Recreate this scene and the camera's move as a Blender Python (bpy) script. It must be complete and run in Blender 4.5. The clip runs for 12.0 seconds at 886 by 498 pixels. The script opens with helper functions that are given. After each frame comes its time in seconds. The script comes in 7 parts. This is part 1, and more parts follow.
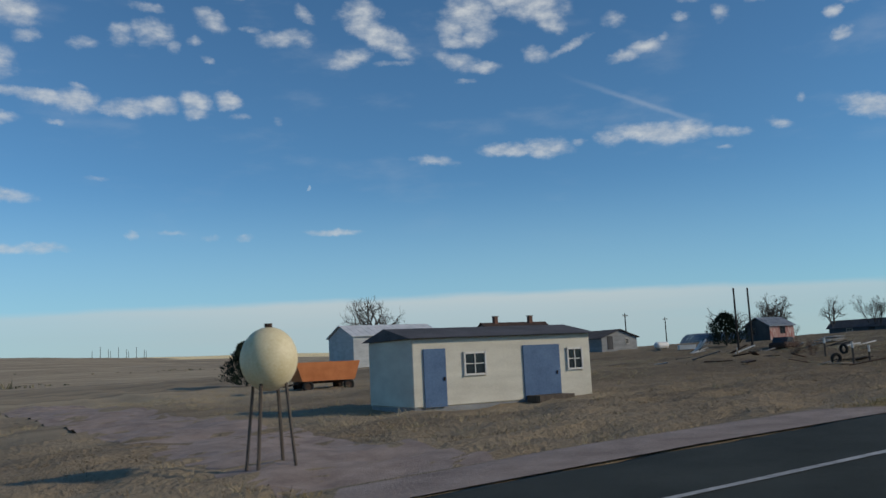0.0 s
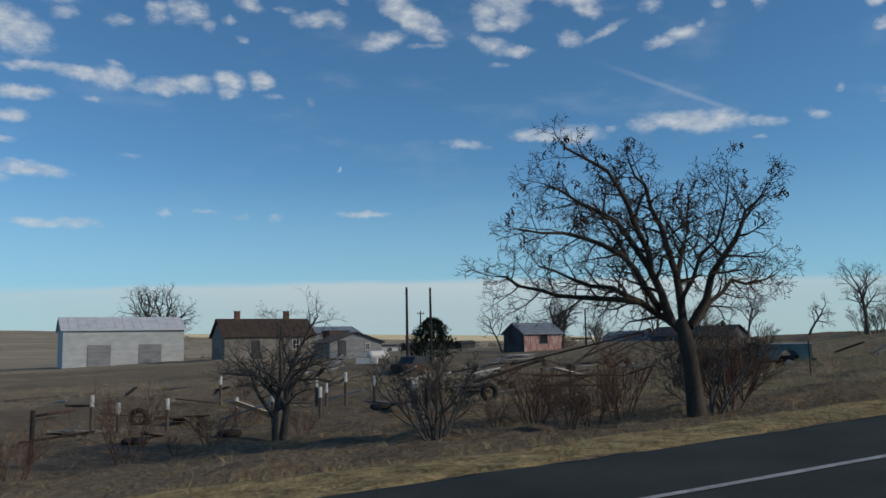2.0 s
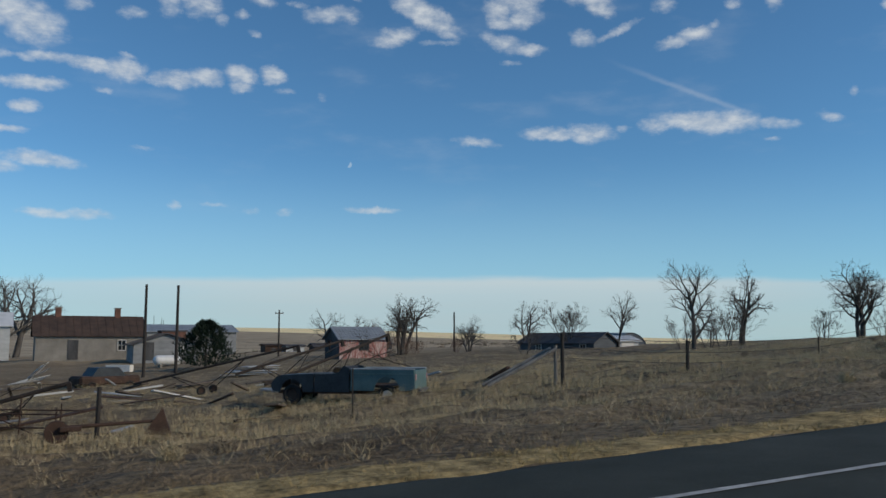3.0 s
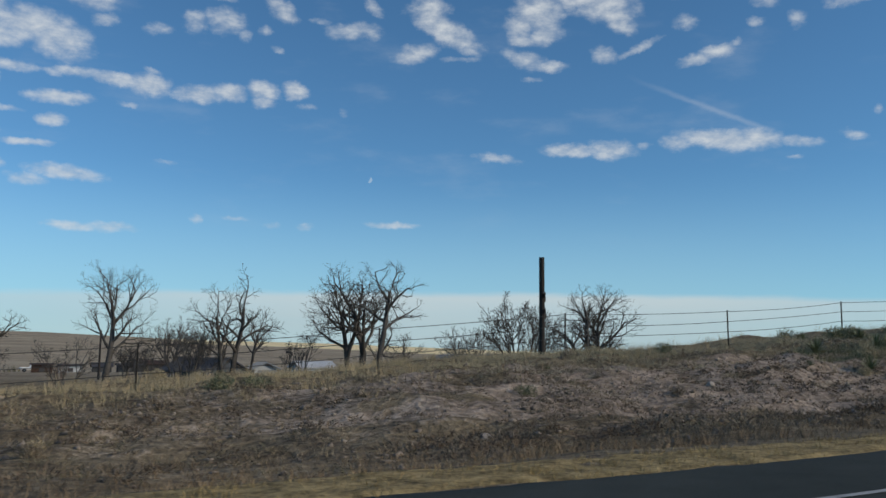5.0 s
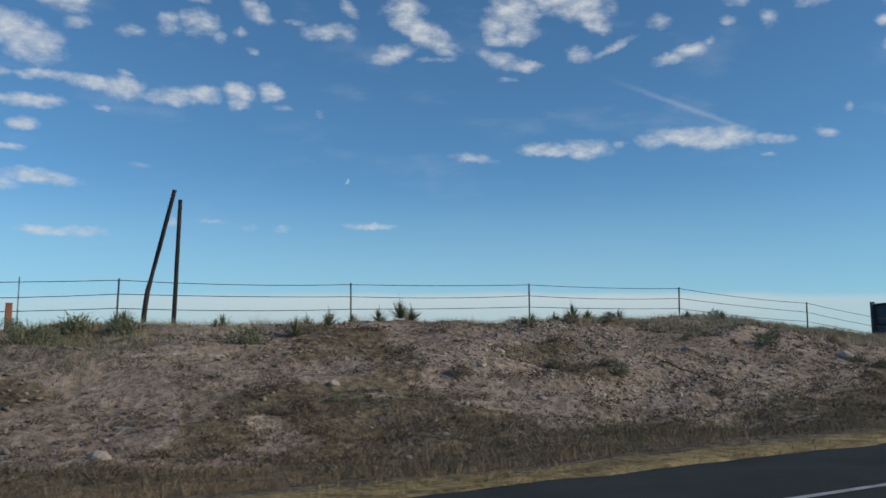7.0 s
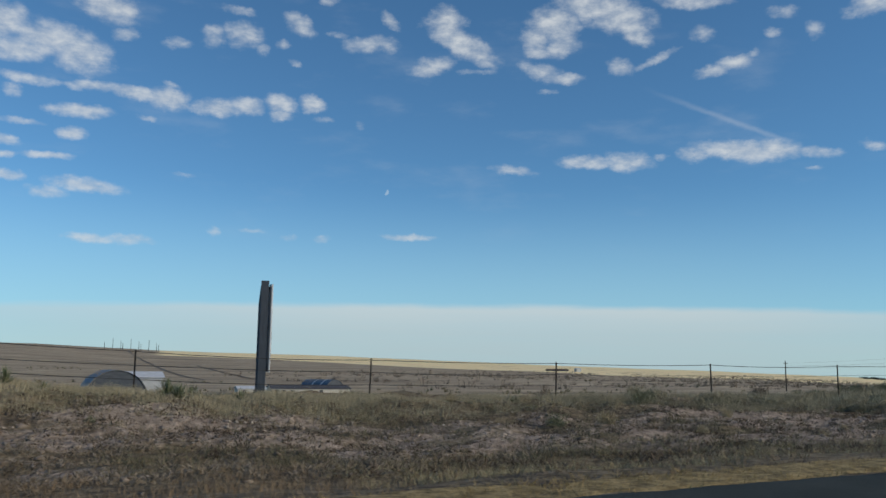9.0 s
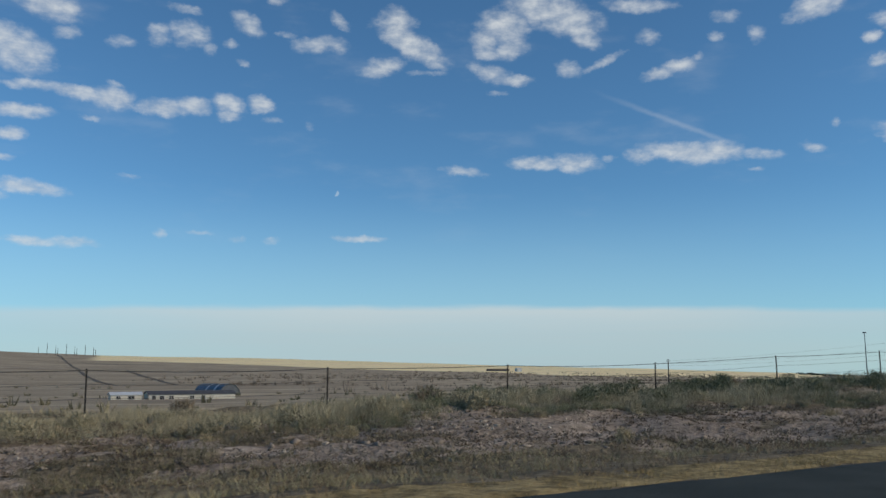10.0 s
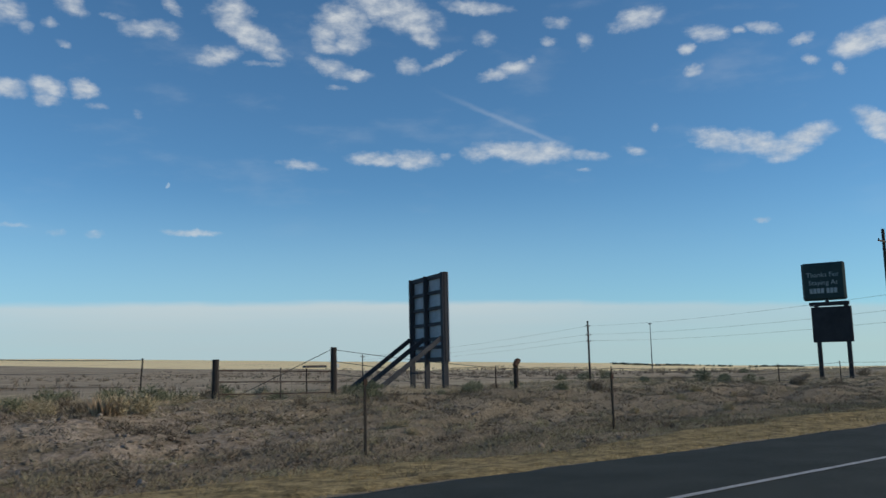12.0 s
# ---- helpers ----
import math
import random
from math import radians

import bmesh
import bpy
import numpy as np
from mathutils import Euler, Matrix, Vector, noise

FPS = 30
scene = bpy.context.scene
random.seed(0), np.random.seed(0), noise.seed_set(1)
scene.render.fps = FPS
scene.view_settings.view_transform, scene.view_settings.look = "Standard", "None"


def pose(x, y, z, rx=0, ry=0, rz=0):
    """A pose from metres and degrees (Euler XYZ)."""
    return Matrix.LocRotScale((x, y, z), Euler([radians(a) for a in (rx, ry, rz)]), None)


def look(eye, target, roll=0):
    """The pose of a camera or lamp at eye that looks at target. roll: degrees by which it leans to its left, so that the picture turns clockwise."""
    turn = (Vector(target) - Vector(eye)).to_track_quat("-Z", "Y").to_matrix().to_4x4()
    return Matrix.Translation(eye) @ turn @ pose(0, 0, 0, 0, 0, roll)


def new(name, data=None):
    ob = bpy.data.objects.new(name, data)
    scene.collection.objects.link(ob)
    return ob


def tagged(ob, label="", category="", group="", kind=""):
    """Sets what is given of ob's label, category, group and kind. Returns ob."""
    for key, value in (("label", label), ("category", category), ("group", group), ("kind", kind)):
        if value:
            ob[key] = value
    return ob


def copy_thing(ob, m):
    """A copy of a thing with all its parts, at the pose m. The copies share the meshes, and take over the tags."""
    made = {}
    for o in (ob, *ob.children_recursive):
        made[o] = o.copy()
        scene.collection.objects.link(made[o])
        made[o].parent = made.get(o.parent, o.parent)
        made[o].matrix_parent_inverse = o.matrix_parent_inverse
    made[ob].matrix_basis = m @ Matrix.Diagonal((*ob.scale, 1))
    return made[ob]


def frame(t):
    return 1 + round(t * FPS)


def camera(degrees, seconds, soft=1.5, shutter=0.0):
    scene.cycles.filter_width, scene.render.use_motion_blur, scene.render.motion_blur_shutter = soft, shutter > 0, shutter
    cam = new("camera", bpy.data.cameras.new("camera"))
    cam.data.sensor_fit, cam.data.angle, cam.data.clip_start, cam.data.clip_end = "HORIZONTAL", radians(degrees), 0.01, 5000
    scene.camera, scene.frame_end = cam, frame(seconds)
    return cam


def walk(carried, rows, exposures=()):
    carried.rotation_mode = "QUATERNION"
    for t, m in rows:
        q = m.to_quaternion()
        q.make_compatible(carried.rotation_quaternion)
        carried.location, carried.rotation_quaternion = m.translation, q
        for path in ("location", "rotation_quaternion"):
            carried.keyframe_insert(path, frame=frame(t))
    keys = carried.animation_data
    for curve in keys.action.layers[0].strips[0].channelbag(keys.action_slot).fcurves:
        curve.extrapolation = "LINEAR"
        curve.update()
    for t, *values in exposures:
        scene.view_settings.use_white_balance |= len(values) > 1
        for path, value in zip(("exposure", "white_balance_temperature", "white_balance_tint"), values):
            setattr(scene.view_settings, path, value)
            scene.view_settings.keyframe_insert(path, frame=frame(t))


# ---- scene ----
# ---- camera and drive ----
cam = camera(55.7, 12.0, shutter=0.035)
PATH = [
    (0.0, 0.06, -0.04, -2.92, 97.59, 2.73, -29.71),
    (0.5, 10.18, -0.03, -2.57, 97.38, 2.00, -28.99),
    (1.0, 20.30, -0.03, -2.22, 97.13, 1.30, -29.00),
    (1.5, 30.42, -0.03, -1.88, 97.02, 1.30, -28.35),
    (2.0, 40.54, -0.03, -1.54, 96.56, 1.10, -27.94),
    (2.5, 50.66, -0.02, -1.20, 96.39, 0.35, -27.79),
    (4.5, 91.14, -0.01, 0.06, 96.53, -0.36, -26.66),
    (5.0, 101.26, -0.01, 0.35, 97.44, -0.61, -26.21),
    (5.5, 111.38, -0.01, 0.63, 97.43, -1.12, -26.24),
    (6.0, 121.51, 0.00, 0.90, 97.40, -1.42, -26.59),
    (6.5, 131.63, 0.00, 1.15, 97.43, -0.29, -28.31),
    (7.0, 141.75, 0.00, 1.39, 97.47, 0.25, -27.60),
    (7.5, 151.87, 0.00, 1.61, 97.75, -0.31, -27.22),
    (9.5, 192.37, 0.01, 2.31, 98.29, -0.65, -24.83),
    (10.0, 202.49, 0.01, 2.44, 98.34, 0.06, -28.37),
    (10.5, 212.62, 0.01, 2.54, 98.30, -0.12, -29.23),
    (11.0, 222.74, 0.01, 2.62, 98.33, 0.21, -30.22),
    (11.5, 232.87, 0.01, 2.67, 98.19, 1.19, -33.06),
    (12.0, 243.00, 0.01, 2.70, 97.90, 1.29, -39.29),
]
walk(cam, [(t, pose(x, y, z, rx, ry, rz)) for t, x, y, z, rx, ry, rz in PATH], exposures=[(0.0, -0.14), (1.8, -0.12), (2.6, -0.03), (4.3, 0.0), (12.0, 0.0)])
scene.view_settings.exposure = 0.0

# ---- sun and sky ----
SUN_EL, SUN_AZ = radians(26), radians(132)  # clockwise from +y
sun_way = Vector((math.sin(SUN_AZ) * math.cos(SUN_EL), math.cos(SUN_AZ) * math.cos(SUN_EL), math.sin(SUN_EL)))
sun_data = bpy.data.lights.new("sun", "SUN")
sun_data.energy, sun_data.angle, sun_data.color = 2.6, radians(2.5), (1.0, 0.85, 0.64)
sun = new("sun", sun_data)
sun.matrix_world = look(sun_way * 100, (0, 0, 0))

# clouds, from west to east: bearing from +y to +x, height, half width, half height and tilt in degrees, and density
CLOUDS_A = [(-4.0, 20.5, 1.21, 0.96, 11, 1.0), (-3.4, 12.7, 0.68, 0.16, 4, 0.8), (-3.4, 13.6, 0.68, 0.28, -3, 0.9), (-3.2, 16.6, 0.62, 0.37, -13, 0.5), (-3.1, 11.5, 0.93, 0.25, -4, 0.9), (-3.1, 19.0, 1.93, 0.64, 10, 0.9), (-2.6, 14.8, 1.27, 0.19, -1, 0.55), (-2.3, 17.4, 1.66, 0.29, -2, 0.8), (-1.2, 19.9, 2.78, 0.98, -3, 1.0), (-1.0, 12.9, 1.46, 0.16, 3, 0.9), (-0.8, 10.7, 1.13, 0.36, -5, 0.65), (-0.7, 15.9, 0.73, 0.2, 8, 0.5), (0.4, 14.4, 0.73, 0.3, 4, 1.05), (0.5, 19.4, 1.73, 1.13, -12, 1.0), (0.8, 15.9, 1.68, 0.34, 3, 1.05), (1.5, 11.3, 2.01, 0.37, -4, 1.0)]
CLOUDS_B = [(1.5, 17.5, 1.64, 0.27, 2, 0.85), (1.9, 8.0, 1.67, 0.23, -2, 0.75), (1.9, 22.5, 1.7, 0.88, -11, 1.0), (3.0, 22.3, 0.78, 0.71, 8, 0.85), (3.2, 20.9, 0.85, 0.36, 8, 0.7), (4.1, 17.4, 1.83, 0.35, -5, 1.0), (4.4, 8.1, 1.59, 0.28, 0, 0.7), (4.8, 15.9, 0.64, 0.14, 1, 0.4), (6.1, 17.3, 1.19, 0.57, -6, 1.15), (6.3, 18.1, 0.72, 0.18, -9, 0.4), (6.5, 20.8, 0.96, 0.37, 7, 0.4), (7.4, 12.5, 0.9, 0.11, -4, 0.3), (8.8, 21.5, 0.76, 0.72, 6, 0.65), (9.3, 17.0, 1.57, 0.45, 1, 1.05), (9.5, 9.0, 0.33, 0.33, 3, 0.4), (10.4, 23.3, 1.14, 0.27, -3, 0.45)]
CLOUDS_C = [(10.9, 21.8, 1.45, 0.76, -4, 0.7), (11.3, 17.3, 0.99, 0.49, 0, 1.05), (11.9, 9.1, 0.97, 0.15, -2, 0.3), (12.1, 21.0, 0.45, 0.37, -24, 0.55), (13.4, 21.4, 0.59, 0.27, 4, 0.4), (13.5, 17.6, 0.96, 0.54, -6, 1.0), (13.6, 16.9, 0.7, 0.35, 4, 0.85), (14.4, 20.3, 0.46, 0.23, -15, 0.35), (14.5, 8.7, 0.68, 0.19, 2, 0.3), (14.6, 22.8, 1.06, 0.57, -29, 0.8), (15.7, 17.7, 0.74, 0.43, -6, 1.1), (16.5, 16.7, 0.71, 0.2, 3, 0.45), (16.6, 8.7, 0.61, 0.23, 2, 0.4), (16.7, 24.4, 0.8, 0.28, 3, 0.45), (17.4, 22.3, 0.87, 0.16, -6, 0.3), (19.1, 16.5, 0.47, 0.28, 2, 0.35)]
CLOUDS_D = [(19.6, 21.8, 1.81, 0.48, 5, 0.8), (20.8, 21.7, 0.72, 0.36, -16, 0.65), (21.1, 23.3, 0.85, 0.39, -35, 0.55), (22.5, 9.0, 1.87, 0.16, -1, 0.75), (24.0, 20.5, 1.29, 0.52, 10, 1.0), (25.0, 23.3, 1.13, 0.97, -9, 1.0), (26.2, 22.0, 2.38, 0.71, -26, 1.1), (27.2, 20.2, 1.41, 0.16, 0, 0.35), (27.2, 21.4, 1.4, 0.44, -19, 1.0), (29.8, 13.6, 1.65, 0.27, -6, 0.65), (31.5, 22.4, 1.0, 0.96, -2, 0.9), (31.7, 21.3, 1.03, 0.36, -2, 0.7), (31.8, 20.1, 1.43, 0.52, -16, 0.8), (32.2, 18.8, 0.79, 0.12, -2, 0.4), (32.7, 23.1, 1.59, 1.11, 2, 1.05), (33.2, 21.8, 1.16, 0.7, 16, 0.85)]
CLOUDS_E = [(33.6, 19.6, 1.1, 0.31, -2, 0.85), (34.5, 24.4, 1.58, 0.71, -3, 0.95), (34.9, 14.1, 1.76, 0.38, -2, 1.0), (36.4, 23.8, 2.94, 1.02, -17, 1.05), (37.3, 20.2, 0.85, 0.54, -22, 0.75), (37.6, 14.0, 1.5, 0.53, -3, 0.95), (38.0, 22.6, 1.53, 0.69, -36, 1.0), (38.7, 21.8, 0.61, 0.31, -32, 0.85), (39.6, 20.5, 1.54, 0.22, 20, 0.65), (39.8, 14.2, 0.44, 0.26, -3, 0.4), (42.0, 14.3, 1.01, 0.43, -4, 0.8), (42.2, 23.9, 2.23, 0.37, -6, 0.85), (42.8, 21.9, 0.95, 0.44, -6, 0.4), (43.3, 19.5, 1.0, 0.32, 9, 0.95), (44.8, 19.9, 1.06, 0.35, 2, 0.95), (45.0, 14.3, 2.62, 0.52, -8, 1.15)]
CLOUDS_F = [(46.0, 20.3, 0.41, 0.24, 24, 0.5), (47.1, 14.2, 1.36, 0.54, -5, 1.05), (47.3, 21.5, 0.52, 0.31, -8, 0.3), (47.9, 22.6, 1.04, 0.42, -8, 0.4), (49.4, 12.9, 0.49, 0.1, -5, 0.3), (49.5, 13.9, 1.51, 0.3, -9, 0.65), (49.8, 21.3, 0.63, 0.56, -37, 0.35), (52.6, 22.0, 1.05, 0.26, 13, 0.75), (52.7, 14.0, 0.82, 0.28, -17, 0.55), (53.6, 22.4, 1.65, 0.56, 8, 0.95), (54.2, 15.3, 0.3, 0.19, -5, 0.5), (56.6, 20.1, 0.48, 0.33, -7, 0.85), (56.9, 18.7, 0.58, 0.29, 8, 0.85), (58.0, 20.9, 1.28, 0.51, -8, 0.75), (58.4, 14.1, 1.79, 0.57, -16, 1.0), (60.0, 20.9, 0.43, 0.18, -8, 0.45)]
CLOUDS_G = [(60.6, 8.8, 0.44, 0.14, -5, 0.8), (60.8, 13.6, 1.57, 0.63, -22, 1.05), (61.5, 20.8, 1.13, 0.28, -17, 0.8), (62.5, 13.1, 1.27, 0.57, 14, 1.05), (63.7, 13.8, 1.37, 0.56, 8, 1.1), (63.8, 19.7, 0.66, 0.26, 11, 0.85), (64.3, 18.4, 0.48, 0.24, -24, 0.75), (65.8, 17.6, 0.44, 0.24, -39, 0.75), (67.1, 18.9, 1.31, 0.62, 5, 1.2), (67.6, 14.1, 1.23, 0.52, -35, 1.1), (68.0, 13.2, 0.82, 0.35, -30, 0.85), (68.4, 19.2, 0.94, 0.69, -11, 1.05)]


class Nodes:
    """Short hand to build node trees."""

    def __init__(self, tree):
        self.tree, self.nodes, self.links = tree, tree.nodes, tree.links
        self.nodes.clear()

    def put(self, socket, value):
        if isinstance(value, bpy.types.NodeSocket):
            self.links.new(value, socket)
        elif value is not None:
            socket.default_value = value

    def add(self, kind, *ins, out=0, operation="", use_clamp=False):
        n = self.nodes.new(kind)
        if operation:
            n.operation = operation
        if use_clamp:
            n.use_clamp = True
        for i, v in enumerate(ins):
            self.put(n.inputs[i], v)
        return n.outputs[out]

    def math(self, op, a, b=None, c=None, clamp=False):
        return self.add("ShaderNodeMath", a, b, c, operation=op, use_clamp=clamp)

    def vec(self, op, a, b=None, out=0):
        return self.add("ShaderNodeVectorMath", a, b, operation=op, out=out)

    def noise(self, vector, scale, detail=4.0, rough=0.55, out=0):
        n = self.nodes.new("ShaderNodeTexNoise")
        self.put(n.inputs["Vector"], vector)
        n.inputs["Scale"].default_value, n.inputs["Detail"].default_value, n.inputs["Roughness"].default_value = scale, detail, rough
        return n.outputs[out]

    def ramp(self, fac, stops):
        n = self.nodes.new("ShaderNodeValToRGB")
        self.put(n.inputs[0], fac)
        while len(n.color_ramp.elements) < len(stops):
            n.color_ramp.elements.new(0.5)
        for e, (p, c) in zip(n.color_ramp.elements, stops):
            e.position = p
            e.color = (*c, 1) if len(c) == 3 else c
        return n.outputs[0]

    def step(self, x, lo, hi):
        n = self.nodes.new("ShaderNodeMapRange")
        n.interpolation_type = "SMOOTHSTEP"
        self.put(n.inputs[0], x)
        n.inputs[1].default_value, n.inputs[2].default_value = lo, hi
        return n.outputs[0]

    def mix(self, fac, a, b, mode="MIX"):
        n = self.nodes.new("ShaderNodeMix")
        n.data_type, n.blend_type = "RGBA", mode
        for i, v in ((0, fac), (6, a), (7, b)):
            self.put(n.inputs[i], (*v, 1) if isinstance(v, tuple) and len(v) == 3 else v)
        return n.outputs[2]


world = bpy.data.worlds.new("sky")
scene.world = world
world.use_nodes = True
w = Nodes(world.node_tree)
way = w.add("ShaderNodeTexCoord", out=0)
sep = w.nodes.new("ShaderNodeSeparateXYZ")
w.links.new(way, sep.inputs[0])
up = w.math("MAXIMUM", sep.outputs[2], 0.012)
sky_way = w.add("ShaderNodeCombineXYZ", sep.outputs[0], sep.outputs[1], up)
sky = w.nodes.new("ShaderNodeTexSky")
sky.sky_type, sky.sun_disc = "NISHITA", False
sky.sun_elevation, sky.sun_rotation = SUN_EL, SUN_AZ
sky.altitude, sky.air_density, sky.dust_density, sky.ozone_density = 1400, 1.0, 0.0, 4.0
w.links.new(sky_way, sky.inputs[0])
clear = w.mix(1.0, sky.outputs[0], (0.0745, 0.107, 0.113), "MULTIPLY")
bearing = w.math("DEGREES", w.math("ARCTAN2", sep.outputs[0], sep.outputs[1]))
height = w.math("DEGREES", w.math("ARCSINE", sep.outputs[2]))
flat = w.add("ShaderNodeCombineXYZ", bearing, height, 0.0)
warp = w.vec("SUBTRACT", w.noise(flat, 1.1, 7.0, 0.65, out=1), (0.5, 0.5, 0.5))
wide = w.vec("ADD", flat, w.vec("MULTIPLY", warp, (1.0, 0.6, 0.0)))
part_of = w.nodes.new("ShaderNodeSeparateXYZ")
w.links.new(wide, part_of.inputs[0])
east = w.add("ShaderNodeCombineXYZ", part_of.outputs[0], part_of.outputs[0], part_of.outputs[0])
high = w.add("ShaderNodeCombineXYZ", part_of.outputs[1], part_of.outputs[1], part_of.outputs[1])


def three(op, a, b, c=None):
    n = w.nodes.new("ShaderNodeVectorMath")
    n.operation = op
    for socket, value in zip(n.inputs, (a, b, c)):
        w.put(socket, value)
    return n.outputs[0]


# the clouds are worked out three at a time, one to each axis
CLOUDS = CLOUDS_A + CLOUDS_B + CLOUDS_C + CLOUDS_D + CLOUDS_E + CLOUDS_F + CLOUDS_G
dense = None
for i in range(0, len(CLOUDS), 3):
    rows = [(cb, ch, math.cos(radians(tip)), math.sin(radians(tip)), cw * 1.02 + 0.08, cht * 0.99 + 0.08, thick) for cb, ch, cw, cht, tip, thick in CLOUDS[i:i + 3]]
    along = three("MULTIPLY_ADD", high, tuple(k / a for b, h, c, k, a, o, t in rows), tuple(-(b * c + h * k) / a for b, h, c, k, a, o, t in rows))
    along = three("MULTIPLY_ADD", east, tuple(c / a for b, h, c, k, a, o, t in rows), along)
    over = three("MULTIPLY_ADD", high, tuple(c / o for b, h, c, k, a, o, t in rows), tuple((b * k - h * c) / o for b, h, c, k, a, o, t in rows))
    over = three("MULTIPLY_ADD", east, tuple(-k / o for b, h, c, k, a, o, t in rows), over)
    d = three("MULTIPLY_ADD", over, over, three("MULTIPLY", along, along))
    d = three("MULTIPLY_ADD", d, (-0.9, -0.9, -0.9), tuple(r[-1] for r in rows))
    dense = d if dense is None else three("MAXIMUM", dense, d)
axes = w.nodes.new("ShaderNodeSeparateXYZ")
w.links.new(dense, axes.inputs[0])
dense = w.math("MAXIMUM", axes.outputs[0], w.math("MAXIMUM", axes.outputs[1], axes.outputs[2]))
puff = w.noise(w.vec("MULTIPLY", flat, (0.8, 1.5, 1.0)), 0.95, 8.0, 0.58)
shape = w.math("ADD", dense, w.math("MULTIPLY", w.math("SUBTRACT", puff, 0.5), 2.3))
cover = w.math("MULTIPLY", w.step(shape, -0.6, 1.9), 0.97)
# thin veil of high cloud and the grey sheet that lies on the horizon
veil = w.math("MULTIPLY", w.step(w.noise(w.vec("MULTIPLY", flat, (0.35, 1.0, 1.0)), 0.35, 6.0), 0.52, 0.8), w.math("MULTIPLY", w.step(height, 5.0, 16.0), 0.16))
rim = w.math("ADD", 4.35, w.math("ADD", w.math("MULTIPLY", w.math("POWER", w.math("ABSOLUTE", w.math("MULTIPLY", w.math("SUBTRACT", bearing, 26.0), 1 / 36.0)), 2.0), -1.0), w.math("MULTIPLY", w.math("SUBTRACT", w.noise(w.vec("MULTIPLY", flat, (0.25, 1.0, 1.0)), 0.6, 7.0, 0.62), 0.5), 0.6)))
sheet = w.math("MULTIPLY", w.math("MULTIPLY", w.step(w.math("SUBTRACT", rim, height), -0.3, 0.28), w.math("MULTIPLY_ADD", w.step(bearing, -8.0, 22.0), 0.45, 0.55)), w.step(height, -9.0, -2.0))
sheet = w.math("MULTIPLY", sheet, w.math("ADD", 0.66, w.math("MULTIPLY", w.noise(w.vec("MULTIPLY", flat, (0.1, 1.4, 1.0)), 0.8, 4.0), 0.3)))
lit = w.ramp(puff, [(0.32, (0.46, 0.515, 0.58)), (0.62, (0.63, 0.665, 0.69))])
c1 = w.mix(veil, clear, (0.55, 0.60, 0.66))
# pale haze low down
c1 = w.mix(w.math("MULTIPLY", w.step(height, 13.0, 2.5), w.math("MULTIPLY_ADD", w.step(bearing, 34.0, 62.0), -0.25, 0.55)), c1, (0.335, 0.565, 0.69))
low = w.ramp(w.math("MULTIPLY", height, 0.2), [(0.0, (0.405, 0.52, 0.56)), (0.5, (0.46, 0.56, 0.592)), (0.92, (0.575, 0.64, 0.655))])
sheet = w.math("MULTIPLY", sheet, w.math("MULTIPLY_ADD", w.step(bearing, 38.0, 62.0), -0.3, 1.0))
c2 = w.mix(sheet, c1, low)
# an old vapour trail
across = w.vec("DOT_PRODUCT", w.vec("SUBTRACT", flat, (38.25, 19.03, 0.0)), (0.4094, 0.9123, 0.0), out=1)
onward = w.vec("DOT_PRODUCT", w.vec("SUBTRACT", flat, (38.25, 19.03, 0.0)), (0.9123, -0.4094, 0.0), out=1)
trail = w.math("MULTIPLY", w.step(w.math("ABSOLUTE", w.math("ADD", across, w.math("MULTIPLY", w.math("SUBTRACT", puff, 0.5), 0.35))), 0.27, 0.0), w.math("MULTIPLY", w.step(onward, 0.0, 6.5), w.step(onward, 11.5, 9.5)))
c2 = w.mix(w.math("MULTIPLY", trail, 0.17), c2, (0.62, 0.66, 0.70))
c3 = w.mix(cover, c2, lit)
# the pale half moon
off = w.vec("MULTIPLY", w.vec("SUBTRACT", flat, (20.95, 12.05, 0.0)), (0.978, 1.0, 0.0))
moon = w.math("MULTIPLY", w.step(w.vec("LENGTH", off, out=1), 0.25, 0.17), w.step(w.vec("DOT_PRODUCT", off, (0.906, -0.423, 0.0), out=1), -0.03, 0.07))
c3 = w.mix(w.math("MULTIPLY", moon, 0.38), c3, (0.60, 0.70, 0.76))
bg = w.nodes.new("ShaderNodeBackground")
w.links.new(c3, bg.inputs[0])
bg.inputs[1].default_value = 1.0
wo = w.nodes.new("ShaderNodeOutputWorld")
w.links.new(bg.outputs[0], wo.inputs[0])

# ---- materials ----
MATS = {}


def surface(name, make, rough=0.8, metal=0.0, bump=0.0, bump_scale=30.0, spec=0.3):
    """A node material: make(nodes, place) gives its colour socket; bump is fine relief of that depth."""
    m = bpy.data.materials.new(name)
    m.use_nodes = True
    n = Nodes(m.node_tree)
    place = n.add("ShaderNodeTexCoord", out=3)
    b = n.nodes.new("ShaderNodeBsdfPrincipled")
    n.put(b.inputs["Base Color"], make(n, place))
    b.inputs["Roughness"].default_value, b.inputs["Metallic"].default_value = rough, metal
    b.inputs["Specular IOR Level"].default_value = spec
    if bump:
        bp = n.nodes.new("ShaderNodeBump")
        bp.inputs["Strength"].default_value, bp.inputs["Distance"].default_value = 1.0, bump
        n.put(bp.inputs["Height"], n.noise(place, bump_scale, 6.0, 0.6))
        n.links.new(bp.outputs[0], b.inputs["Normal"])
    o = n.nodes.new("ShaderNodeOutputMaterial")
    n.links.new(b.outputs[0], o.inputs[0])
    MATS[name] = m
    return m


